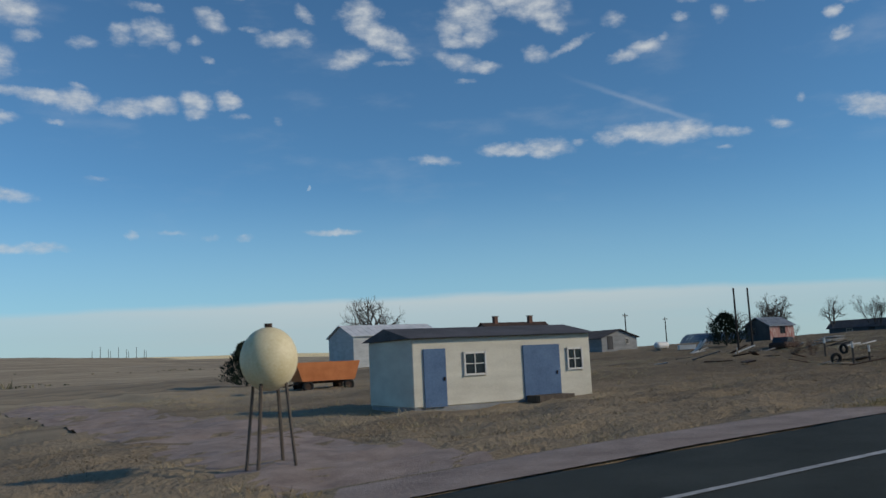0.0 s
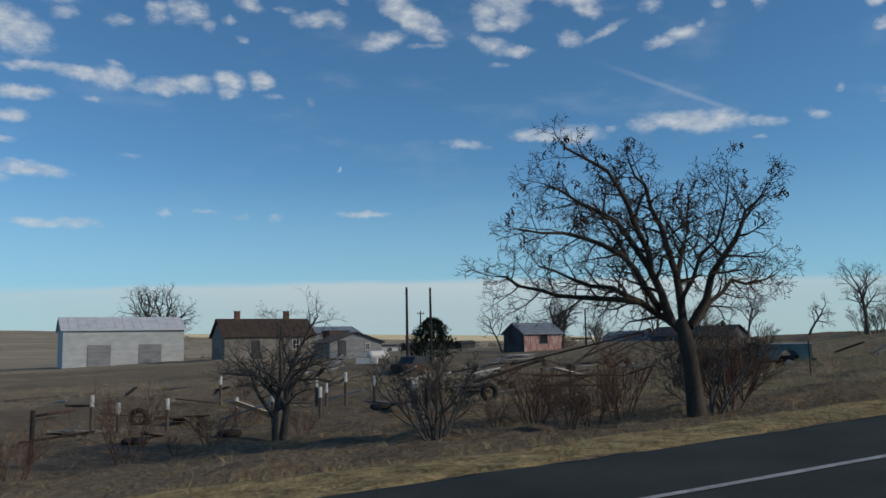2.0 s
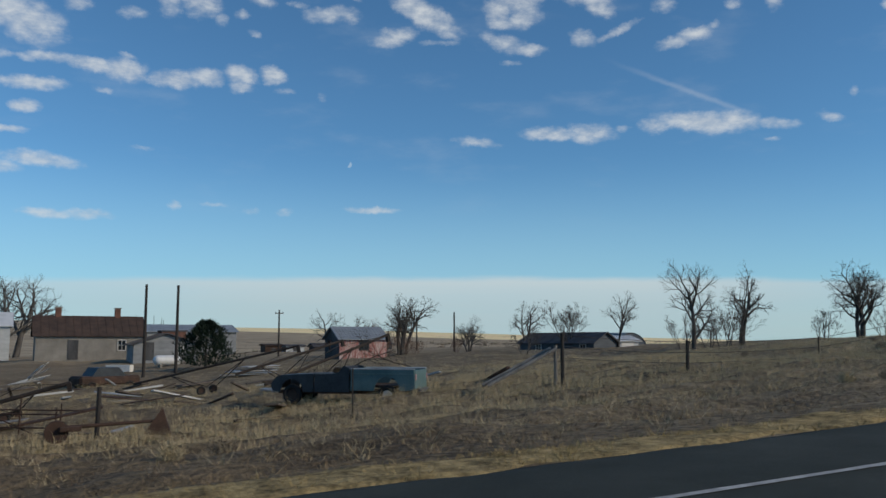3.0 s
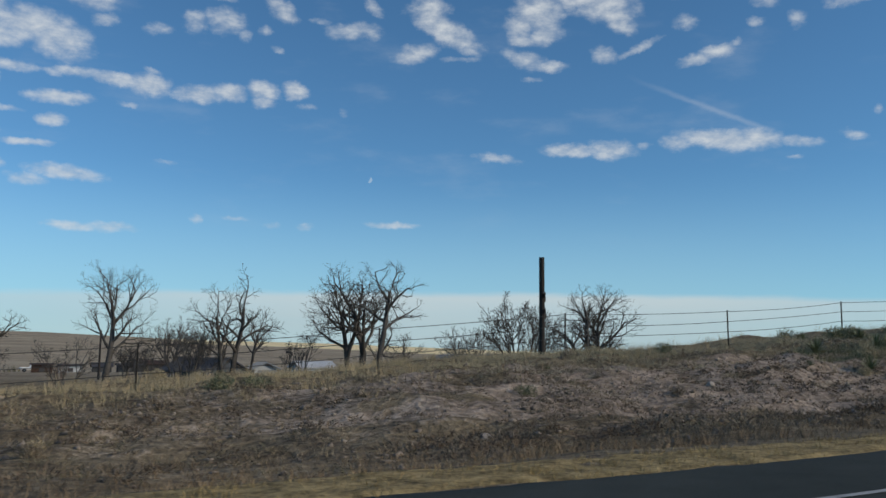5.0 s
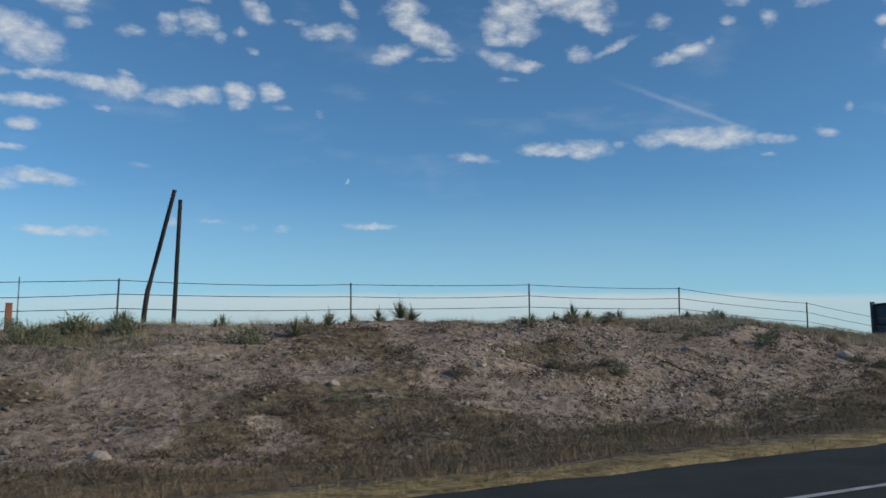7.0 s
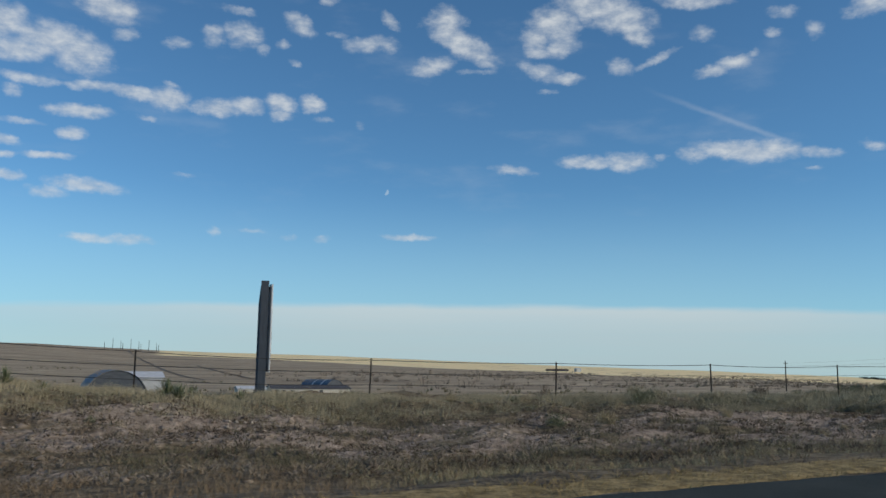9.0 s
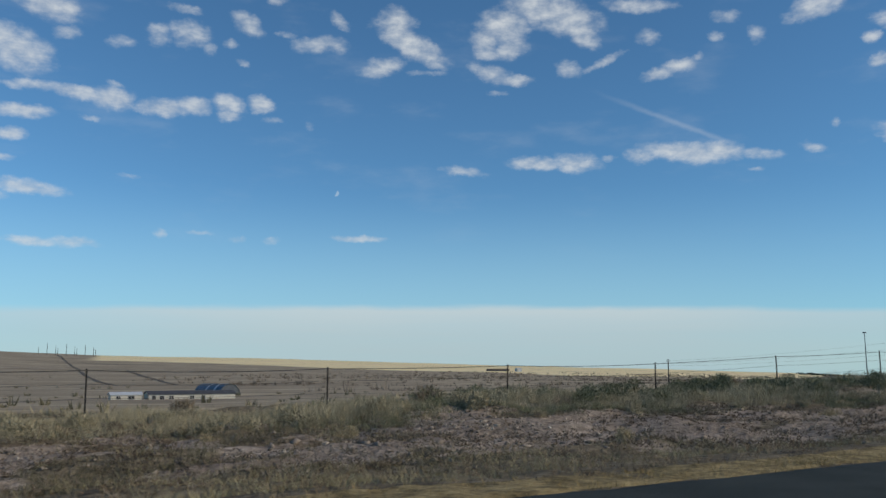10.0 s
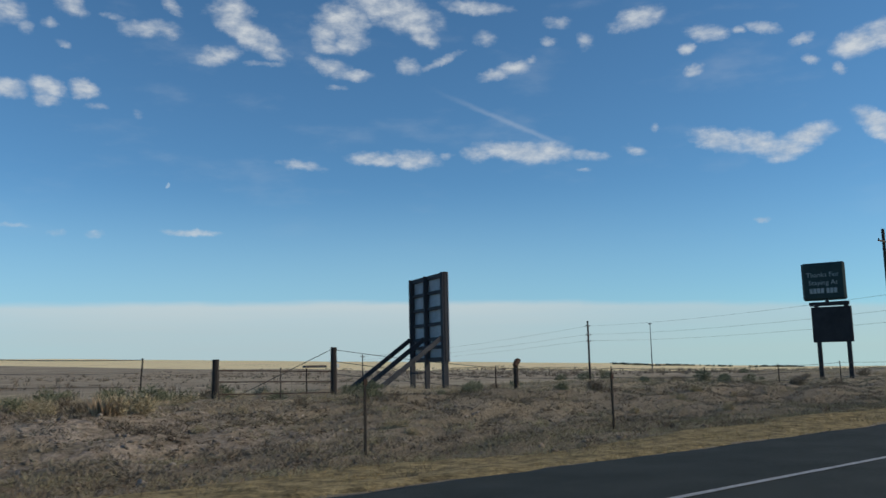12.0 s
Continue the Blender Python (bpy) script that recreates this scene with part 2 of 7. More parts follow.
def two_tone(dark, light, scale=3.0, fine=40.0, stretch=(1, 1, 1)):
    def make(n, place):
        p = n.vec("MULTIPLY", place, stretch)
        f = n.math("ADD", n.math("MULTIPLY", n.noise(p, scale, 4.0), 0.6), n.math("MULTIPLY", n.noise(p, fine, 3.0), 0.4))
        return n.ramp(f, [(0.35, dark), (0.65, light)])
    return make


def varied(dark, light, islands=True):
    """Colour that differs from piece to piece."""
    def make(n, place):
        r = n.add("ShaderNodeNewGeometry", out=8) if islands else n.add("ShaderNodeObjectInfo", out=5)
        f = n.math("ADD", n.math("MULTIPLY", r, 0.6), n.math("MULTIPLY", n.noise(place, 0.35, 3.0), 0.5))
        return n.ramp(f, [(0.15, dark), (0.95, light)])
    return make


def ground_colour(n, place):
    sp = n.nodes.new("ShaderNodeSeparateXYZ")
    n.links.new(place, sp.inputs[0])
    x, y = sp.outputs[0], sp.outputs[1]
    mid, fine = n.noise(place, 0.45, 5.0, 0.62), n.noise(place, 5.0, 6.0, 0.65)
    blend = n.math("ADD", n.math("MULTIPLY", mid, 0.4), n.math("MULTIPLY", fine, 0.6))
    soil = n.ramp(blend, [(0.34, (0.085, 0.066, 0.053)), (0.44, (0.215, 0.172, 0.135)), (0.54, (0.335, 0.270, 0.212)), (0.66, (0.52, 0.43, 0.345))])
    turf = n.ramp(blend, [(0.36, (0.070, 0.057, 0.040)), (0.48, (0.165, 0.133, 0.088)), (0.6, (0.275, 0.224, 0.150)), (0.7, (0.38, 0.31, 0.21))])
    turf = n.mix(n.step(n.math("ADD", x, n.math("MULTIPLY", mid, 12.0)), 66.0, 82.0), n.mix(1.0, turf, (0.72, 0.66, 0.60), "MULTIPLY"), turf)
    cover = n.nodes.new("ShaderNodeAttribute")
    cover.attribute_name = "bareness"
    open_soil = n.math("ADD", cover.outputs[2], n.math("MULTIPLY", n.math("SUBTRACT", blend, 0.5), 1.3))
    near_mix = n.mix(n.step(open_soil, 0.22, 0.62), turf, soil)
    # dead mats of weed with ragged edges
    ragged = n.noise(n.vec("MULTIPLY", place, (0.8, 1.5, 1.0)), 1.5, 8.0, 0.72)
    near_mix = n.mix(n.math("MULTIPLY", n.step(ragged, 0.50, 0.58), n.math("MULTIPLY_ADD", cover.outputs[2], -0.6, 0.72)), near_mix, n.ramp(fine, [(0.4, (0.058, 0.046, 0.035)), (0.65, (0.15, 0.117, 0.084))]))
    # far fields: strips of fallow, pasture and ripe stubble with sunlight in its colour
    strip = n.vec("MULTIPLY", place, (0.0016, 0.011, 0.0))
    field = n.ramp(n.noise(strip, 2.6, 4.0, 0.55), [(0.36, (0.19, 0.15, 0.105)), (0.45, (0.40, 0.325, 0.225)), (0.50, (0.26, 0.21, 0.15)), (0.57, (0.50, 0.41, 0.28)), (0.64, (0.28, 0.225, 0.16))])
    field = n.mix(n.step(n.noise(place, 0.03, 8.0, 0.75), 0.50, 0.76), field, (0.24, 0.19, 0.13))
    sunlit_stubble = n.ramp(n.noise(strip, 4.0, 4.0), [(0.33, (0.45, 0.34, 0.19)), (0.38, (0.88, 0.70, 0.38)), (0.58, (0.94, 0.78, 0.46)), (0.62, (0.55, 0.43, 0.25)), (0.66, (0.92, 0.75, 0.43))])
    far = n.vec("LENGTH", n.vec("SUBTRACT", place, (140.0, 0.0, 0.0)), out=1)
    wob = n.math("ADD", far, n.math("MULTIPLY", n.math("SUBTRACT", n.noise(place, 0.0022, 3.0), 0.5), 420.0))
    wob = n.math("ADD", wob, n.math("MULTIPLY", n.step(x, 560.0, 1100.0), 650.0))
    ripe_lit = n.math("MULTIPLY", n.step(wob, 1720.0, 1750.0), n.step(n.math("SUBTRACT", x, n.math("MULTIPLY_ADD", y, 0.113, 185.0)), -20.0, 20.0))
    c = n.mix(n.step(far, 60.0, 190.0), near_mix, field)
    return n.mix(ripe_lit, c, sunlit_stubble)


surface("ground_soil", ground_colour, 0.95, bump=0.13, bump_scale=5.0, spec=0.1)
surface("asphalt", two_tone((0.029, 0.034, 0.030), (0.057, 0.063, 0.056), 0.8, 60.0), 0.9, bump=0.006, bump_scale=90.0, spec=0.12)
surface("road_paint", two_tone((0.22, 0.22, 0.215), (0.48, 0.48, 0.465), 6.0, 50.0), 0.7)
surface("gravel", two_tone((0.20, 0.155, 0.135), (0.36, 0.29, 0.25), 1.5, 30.0), 0.95, bump=0.02, bump_scale=25.0)
surface("straw_grass", varied((0.20, 0.147, 0.066), (0.51, 0.385, 0.185)), 0.8, spec=0.15)
surface("pale_grass", varied((0.26, 0.21, 0.122), (0.54, 0.452, 0.29)), 0.8, spec=0.15)
surface("brown_weed", varied((0.085, 0.062, 0.042), (0.33, 0.25, 0.162)), 0.85, spec=0.1)
surface("grey_weed", varied((0.11, 0.088, 0.064), (0.34, 0.28, 0.205)), 0.85, spec=0.1)
surface("red_weed", varied((0.27, 0.195, 0.13), (0.52, 0.40, 0.27)), 0.85, spec=0.1)
surface("sage_leaf", varied((0.082, 0.092, 0.055), (0.26, 0.268, 0.165)), 0.8, spec=0.15)
surface("yucca_leaf", varied((0.08, 0.10, 0.05), (0.26, 0.28, 0.15)), 0.6, spec=0.3)
surface("rock", varied((0.20, 0.165, 0.132), (0.52, 0.45, 0.37)), 0.9, bump=0.01, bump_scale=20.0)
surface("bark", two_tone((0.035, 0.030, 0.027), (0.085, 0.072, 0.062), 3.0, 30.0, (1, 1, 0.3)), 0.95, bump=0.01, bump_scale=25.0, spec=0.1)
surface("grey_bark", two_tone((0.046, 0.043, 0.041), (0.125, 0.117, 0.107), 3.0, 30.0, (1, 1, 0.3)), 0.95, bump=0.01, bump_scale=25.0, spec=0.1)
surface("pod", varied((0.022, 0.014, 0.012), (0.06, 0.034, 0.026)), 0.7)
surface("juniper_leaf", varied((0.010, 0.018, 0.013), (0.03, 0.045, 0.03)), 0.8, spec=0.1)
surface("dark_steel", two_tone((0.012, 0.012, 0.012), (0.035, 0.030, 0.027), 4.0, 40.0), 0.8, 0.0, spec=0.2)
surface("wire", two_tone((0.02, 0.02, 0.02), (0.05, 0.05, 0.05), 4.0, 40.0), 0.7, 0.0)
surface("weathered_wood", two_tone((0.055, 0.045, 0.038), (0.145, 0.120, 0.10), 2.0, 30.0, (1, 1, 0.15)), 0.9, bump=0.004, bump_scale=40.0, spec=0.15)
surface("tarred_wood", two_tone((0.022, 0.020, 0.020), (0.06, 0.052, 0.046), 2.0, 30.0, (1, 1, 0.15)), 0.85, bump=0.004, bump_scale=40.0, spec=0.2)
surface("pale_wood", two_tone((0.13, 0.12, 0.11), (0.28, 0.26, 0.235), 2.0, 30.0, (1, 1, 0.2)), 0.9, bump=0.003, bump_scale=40.0)
surface("orange_plastic", two_tone((0.28, 0.105, 0.055), (0.40, 0.16, 0.085), 2.0, 20.0), 0.5)
surface("white_board", two_tone((0.55, 0.56, 0.56), (0.78, 0.78, 0.77), 1.2, 20.0), 0.6)
surface("faded_board", two_tone((0.30, 0.32, 0.34), (0.50, 0.52, 0.54), 1.5, 20.0), 0.7)
surface("black_paint", two_tone((0.012, 0.013, 0.016), (0.03, 0.03, 0.034), 2.0, 20.0), 0.6)
surface("sign_ink", two_tone((0.02, 0.025, 0.035), (0.05, 0.055, 0.065), 3.0, 30.0), 0.6)
surface("logo_blue", two_tone((0.05, 0.09, 0.20), (0.09, 0.14, 0.28), 3.0, 30.0), 0.6)
surface("logo_red", two_tone((0.45, 0.25, 0.24), (0.55, 0.33, 0.31), 3.0, 30.0), 0.6)
surface("grey_steel", two_tone((0.045, 0.056, 0.07), (0.09, 0.105, 0.125), 1.0, 20.0, (1, 1, 0.2)), 0.7, 0.1)
surface("sign_green", two_tone((0.010, 0.030, 0.030), (0.022, 0.05, 0.048), 2.0, 20.0), 0.5)
surface("letter_pale", two_tone((0.25, 0.30, 0.30), (0.38, 0.42, 0.42), 3.0, 20.0), 0.6)
surface("timber", two_tone((0.032, 0.034, 0.040), (0.080, 0.080, 0.085), 1.5, 25.0, (1, 1, 0.2)), 0.85, bump=0.004, bump_scale=35.0)
surface("stucco", two_tone((0.15, 0.14, 0.125), (0.27, 0.255, 0.23), 0.8, 15.0), 0.9, bump=0.004, bump_scale=40.0)
surface("cream_siding", two_tone((0.46, 0.44, 0.38), (0.62, 0.60, 0.52), 0.7, 12.0, (1, 1, 3)), 0.8)
surface("white_siding", two_tone((0.33, 0.35, 0.36), (0.50, 0.52, 0.53), 0.7, 12.0, (1, 1, 3)), 0.8)
surface("grey_siding", two_tone((0.16, 0.17, 0.18), (0.28, 0.29, 0.30), 0.7, 14.0, (1, 1, 4)), 0.85)
surface("blue_siding", two_tone((0.055, 0.065, 0.078), (0.10, 0.113, 0.13), 0.7, 14.0, (1, 1, 4)), 0.8)
surface("blue_door", two_tone((0.05, 0.10, 0.20), (0.09, 0.16, 0.28), 1.0, 14.0), 0.6)
surface("flaked_red", lambda n, p: n.mix(n.step(n.noise(n.vec("MULTIPLY", p, (7.0, 7.0, 0.9)), 1.6, 6.0, 0.7), 0.40, 0.62), (0.27, 0.085, 0.075), (0.50, 0.42, 0.39)), 0.9, bump=0.004, bump_scale=30.0)
surface("dark_board", two_tone((0.03, 0.032, 0.036), (0.085, 0.085, 0.088), 1.0, 14.0, (1, 1, 0.3)), 0.9)
surface("tin_roof", two_tone((0.20, 0.225, 0.25), (0.34, 0.37, 0.40), 0.9, 14.0, (1, 3, 1)), 0.55, 0.35)
surface("blue_roof", two_tone((0.08, 0.12, 0.16), (0.13, 0.185, 0.24), 0.9, 14.0), 0.6, 0.1)
surface("white_roof", two_tone((0.50, 0.52, 0.53), (0.68, 0.69, 0.70), 0.9, 14.0), 0.6, 0.1)
surface("rust_roof", two_tone((0.035, 0.026, 0.023), (0.085, 0.055, 0.043), 0.9, 14.0), 0.9)
surface("shingle", two_tone((0.05, 0.05, 0.055), (0.10, 0.10, 0.11), 0.9, 14.0), 0.9)
surface("red_brick", two_tone((0.10, 0.055, 0.042), (0.19, 0.095, 0.07), 2.0, 25.0), 0.9)
surface("dark_glass", two_tone((0.012, 0.015, 0.02), (0.025, 0.03, 0.035), 2.0, 9.0), 0.15, spec=0.5)
surface("white_trim", two_tone((0.50, 0.49, 0.47), (0.66, 0.65, 0.62), 2.0, 20.0), 0.7)
surface("truck_paint", two_tone((0.06, 0.115, 0.12), (0.12, 0.185, 0.185), 1.5, 20.0), 0.45, 0.1, spec=0.5)
surface("truck_dark", two_tone((0.015, 0.022, 0.03), (0.04, 0.05, 0.06), 1.5, 20.0), 0.5)
surface("rubber", two_tone((0.012, 0.012, 0.012), (0.03, 0.029, 0.028), 2.0, 20.0), 0.9)
surface("rusty_iron", two_tone((0.030, 0.021, 0.017), (0.085, 0.050, 0.036), 2.0, 20.0), 0.85, 0.1)
surface("dark_iron", two_tone((0.020, 0.017, 0.015), (0.055, 0.042, 0.035), 2.0, 20.0), 0.85, 0.1)
surface("orange_paint", two_tone((0.36, 0.11, 0.03), (0.52, 0.18, 0.06), 1.5, 20.0), 0.6)
surface("cream_tank", two_tone((0.60, 0.50, 0.28), (0.74, 0.66, 0.45), 1.5, 20.0), 0.5)
surface("straw_mat", two_tone((0.095, 0.072, 0.036), (0.45, 0.34, 0.165), 3.2, 13.0), 0.95, bump=0.04, bump_scale=14.0, spec=0.1)
surface("track_soil", two_tone((0.10, 0.082, 0.062), (0.19, 0.155, 0.115), 0.05, 0.6), 0.95)
surface("brush_twig", varied((0.12, 0.098, 0.075), (0.27, 0.22, 0.17)), 0.9, spec=0.1)
surface("pale_soil", two_tone((0.36, 0.30, 0.22), (0.52, 0.44, 0.33), 0.03, 0.4), 0.95)
surface("brown_twig", two_tone((0.075, 0.045, 0.033), (0.20, 0.13, 0.10), 3.0, 30.0), 0.95, spec=0.1)
surface("clod", varied((0.10, 0.082, 0.066), (0.36, 0.305, 0.25)), 0.95, spec=0.1)
surface("crest_blade", varied((0.19, 0.17, 0.108), (0.54, 0.48, 0.33)), 0.8, spec=0.15)
surface("dead_cushion", varied((0.060, 0.046, 0.035), (0.21, 0.162, 0.118)), 0.9, spec=0.1)
surface("grey_cushion", varied((0.10, 0.085, 0.066), (0.31, 0.262, 0.20)), 0.9, spec=0.1)
surface("olive_weed", varied((0.075, 0.07, 0.042), (0.25, 0.225, 0.145)), 0.85, spec=0.1)
surface("grey_grass", varied((0.15, 0.13, 0.095), (0.42, 0.365, 0.27)), 0.8, spec=0.15)
surface("olive_grass", varied((0.17, 0.153, 0.085), (0.42, 0.375, 0.23)), 0.8, spec=0.15)

# ---- shape helpers ----
def grid_noise(x, y, scale, seed):
    """Smooth value noise from -1 to 1 over arrays of places."""
    rs = np.random.RandomState(seed)
    table = rs.rand(256, 256) * 2 - 1
    u, v = np.asarray(x) / scale, np.asarray(y) / scale
    iu, iv = np.floor(u).astype(int), np.floor(v).astype(int)
    fu, fv = u - iu, v - iv
    fu, fv = fu * fu * (3 - 2 * fu), fv * fv * (3 - 2 * fv)
    a, b = table[iu % 256, iv % 256], table[(iu + 1) % 256, iv % 256]
    c, d = table[iu % 256, (iv + 1) % 256], table[(iu + 1) % 256, (iv + 1) % 256]
    return (a * (1 - fu) + b * fu) * (1 - fv) + (c * (1 - fu) + d * fu) * fv


def smooth(t):
    t = np.clip(t, 0, 1)
    return t * t * (3 - 2 * t)


def road_z(x):
    u = (np.clip(x, -80, 330) - 120) / 100
    return -0.1729 * u**3 - 0.6762 * u**2 + 2.588 * u - 0.4895


FENCE_X = [-80, 0, 19, 45, 63, 70, 77, 90, 97, 104, 112, 117.6, 124.5, 131, 138, 144.4, 151, 157.5, 164, 171, 178, 186, 205, 212, 218, 225, 232, 238, 245, 251.5, 258, 275, 300]
FENCE_Z = [-5.6, -5.0, -4.5, -4.1, -3.42, -3.05, -2.3, -1.42, -0.86, -0.45, 0.05, 0.5, 0.85, 1.5, 2.0, 2.3, 2.45, 2.65, 2.75, 2.35, 1.8, 1.27, 1.17, 1.26, 1.42, 1.5, 1.82, 2.08, 2.02, 1.8, 1.85, 1.6, 1.4]
BACK_X = [-80, 0, 63, 72, 77, 90, 97, 105, 115, 125, 150, 170, 190, 205, 230, 260, 300]
BACK_Z = [-5.4, -4.8, -3.4, -3.15, -2.7, -2.1, -1.8, -1.4, -1.1, -1.0, 0.0, 0.5, 0.0, -0.4, 0.1, 1.1, 1.0]
YARD_X = [-80, 0, 48, 63, 90, 105, 118, 130, 160, 200, 240, 300, 340]
YARD_Z = [-4.8, -4.2, -3.4, -2.7, -2.4, -2.2, -2.1, -1.6, -1.2, -3.2, -3.6, -1.5, -0.8]
RIDGE_B = [-180, -90, -40, -10, 0, 7, 16, 25, 36, 44, 51, 63, 90, 140, 180]
RIDGE_E = [0.5, 0.6, 1.0, 1.4, 1.3, 1.0, 0.86, 0.65, 0.35, 0.11, -0.09, -0.56, -0.9, 0.2, 0.5]


EDGE_X = [-80, 40, 52, 57, 62, 80, 95, 101, 110, 116, 121, 130, 137, 142, 150, 157, 162, 180, 198, 215, 229, 235, 245, 251, 255, 260, 275, 330]
EDGE_Y = [7.2, 7.2, 7.3, 7.05, 7.25, 7.55, 7.92, 7.68, 7.4, 7.32, 7.34, 7.5, 7.62, 7.6, 7.55, 7.5, 7.68, 7.7, 7.78, 7.95, 8.3, 8.35, 8.2, 8.1, 7.95, 8.0, 8.1, 7.9]
VERGE_X = [-80, 52, 61, 75, 98, 110, 121, 137, 144, 157, 163, 180, 198, 228, 236, 245, 252, 258, 275, 330]
VERGE_W = [1.3, 1.4, 1.05, 1.3, 1.7, 1.5, 1.3, 1.15, 1.2, 0.85, 1.0, 1.2, 1.5, 0.9, 1.0, 2.2, 3.3, 2.9, 2.3, 2.0]


def edge_y(x):
    """Where the asphalt ends."""
    return np.interp(x, EDGE_X, EDGE_Y)


def verge_w(x):
    """How wide the strip of straw is that lies along the asphalt."""
    return np.interp(x, VERGE_X, VERGE_W)


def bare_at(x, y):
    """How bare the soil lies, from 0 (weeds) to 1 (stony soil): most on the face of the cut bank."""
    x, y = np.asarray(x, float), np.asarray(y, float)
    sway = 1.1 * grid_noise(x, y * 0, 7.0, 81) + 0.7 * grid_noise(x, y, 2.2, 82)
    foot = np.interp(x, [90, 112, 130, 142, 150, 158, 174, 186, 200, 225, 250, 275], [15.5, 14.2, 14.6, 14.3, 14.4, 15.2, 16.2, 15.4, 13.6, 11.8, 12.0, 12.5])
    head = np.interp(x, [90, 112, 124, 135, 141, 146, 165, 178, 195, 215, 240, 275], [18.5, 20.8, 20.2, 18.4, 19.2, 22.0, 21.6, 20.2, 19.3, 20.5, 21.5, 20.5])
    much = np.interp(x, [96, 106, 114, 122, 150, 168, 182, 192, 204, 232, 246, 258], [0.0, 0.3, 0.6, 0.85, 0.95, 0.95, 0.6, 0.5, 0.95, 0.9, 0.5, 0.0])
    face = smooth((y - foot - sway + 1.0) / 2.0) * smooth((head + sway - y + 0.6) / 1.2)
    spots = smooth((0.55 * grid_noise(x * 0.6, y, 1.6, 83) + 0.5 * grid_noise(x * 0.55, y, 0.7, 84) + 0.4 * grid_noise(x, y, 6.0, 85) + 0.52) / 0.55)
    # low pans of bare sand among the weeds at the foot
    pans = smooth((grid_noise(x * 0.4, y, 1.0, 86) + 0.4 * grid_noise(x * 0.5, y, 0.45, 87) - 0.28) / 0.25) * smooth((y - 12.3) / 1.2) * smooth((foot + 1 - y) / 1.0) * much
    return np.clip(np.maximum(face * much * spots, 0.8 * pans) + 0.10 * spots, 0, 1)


def ground_z(x, y):
    x, y = np.asarray(x, float), np.asarray(y, float)
    zr, zf = road_z(x), np.interp(x, FENCE_X, FENCE_Z)
    zb, zv = np.interp(x, BACK_X, BACK_Z), np.interp(x, YARD_X, YARD_Z)
    ditch = zr - 0.32 - 0.62 * smooth((72 - x) / 20)
    e = edge_y(x)
    z = zr - 0.05 + (ditch - zr + 0.05) * smooth((y - e - np.minimum(verge_w(x), 1.4) + 0.1) / 2.6)
    late = smooth((x - 214) / 12) * smooth((250 - x) / 10)
    z = z + (zf - z) * smooth((y - 12.8 - 1.7 * late) / (9.7 - 1.7 * late)) ** 1.1
    z = z + (zb - z) * smooth((y - 25.5) / 20)
    z = z + (zv - z) * smooth((y - 45) / 65)
    near = np.clip((y - 8.2) / 3, 0, 1) * np.clip((140 - y) / 60, 0, 1)
    z = z + near * (0.15 * grid_noise(x, y, 4.2, 1) + 0.10 * grid_noise(x * 0.6, y, 1.3, 2) + (0.11 * grid_noise(x * 0.55, y, 0.62, 3) - 0.09 * np.abs(grid_noise(x * 0.6, y, 1.0, 6)) + 0.05 * grid_noise(x * 0.7, y, 0.36, 8)) * (0.3 + 0.7 * smooth((y - 12) / 3)))
    # behind the road the land is level
    z = np.where(y < -5.2, zr - 0.3 * smooth((-5.2 - y) / 4), z)
    r, bearing = np.hypot(x - 140, y), np.degrees(np.arctan2(x - 140, y))
    ridge = 1.5 + 3600 * np.tan(np.radians(np.interp(bearing, RIDGE_B, RIDGE_E)))
    rising = np.interp(r, [150, 430, 560, 700, 1000, 1350, 1825, 3600], [0.02, 0.0, 0.0, 0.035, 0.115, 0.26, 0.49, 1.0])
    far = -5.8 + (ridge + 5.8) * rising - np.clip(r - 3600, 0, None) * 0.03
    far = far + np.clip((r - 200) / 800, 0, 1) * (1.6 * grid_noise(x, y, 160, 4) + r * 0.0016 * grid_noise(x, y, 700, 5))
    return z + (far - z) * smooth((np.maximum(np.abs(y) - 105, np.abs(x - 140) - 230)) / 170)


def gz(x, y):
    return float(ground_z(np.array([x]), np.array([y]))[0])


def mesh_from(name, verts, faces, mat, smooth_faces=False):
    """A mesh of triangles or quads from arrays."""
    me = bpy.data.meshes.new(name)
    verts, faces = np.asarray(verts, np.float32), np.asarray(faces, np.int32)
    k = faces.shape[1]
    me.vertices.add(len(verts))
    me.vertices.foreach_set("co", verts.ravel())
    me.loops.add(faces.size)
    me.loops.foreach_set("vertex_index", faces.ravel())
    me.polygons.add(len(faces))
    me.polygons.foreach_set("loop_start", np.arange(0, faces.size, k, dtype=np.int32))
    if smooth_faces:
        me.polygons.foreach_set("use_smooth", np.ones(len(faces), bool))
    me.update(calc_edges=True)
    me.materials.append(MATS[mat])
    return me


def thing(name, at, label, category, group="", rot=0.0):
    ob = new(name)
    ob.empty_display_size = 0.2
    ob.matrix_world = Matrix.Translation(at) @ Matrix.Rotation(radians(rot), 4, "Z")
    return tagged(ob, label, category, group)


def part(name, bm, mat, parent, label=""):
    me = bpy.data.meshes.new(name)
    bm.to_mesh(me)
    bm.free()
    me.materials.append(MATS[mat])
    ob = new(name, me)
    ob.parent = parent
    if label:
        tagged(ob, label)
    return ob


def part_mesh(name, me, parent, label=""):
    ob = new(name, me)
    ob.parent = parent
    if label:
        tagged(ob, label)
    return ob


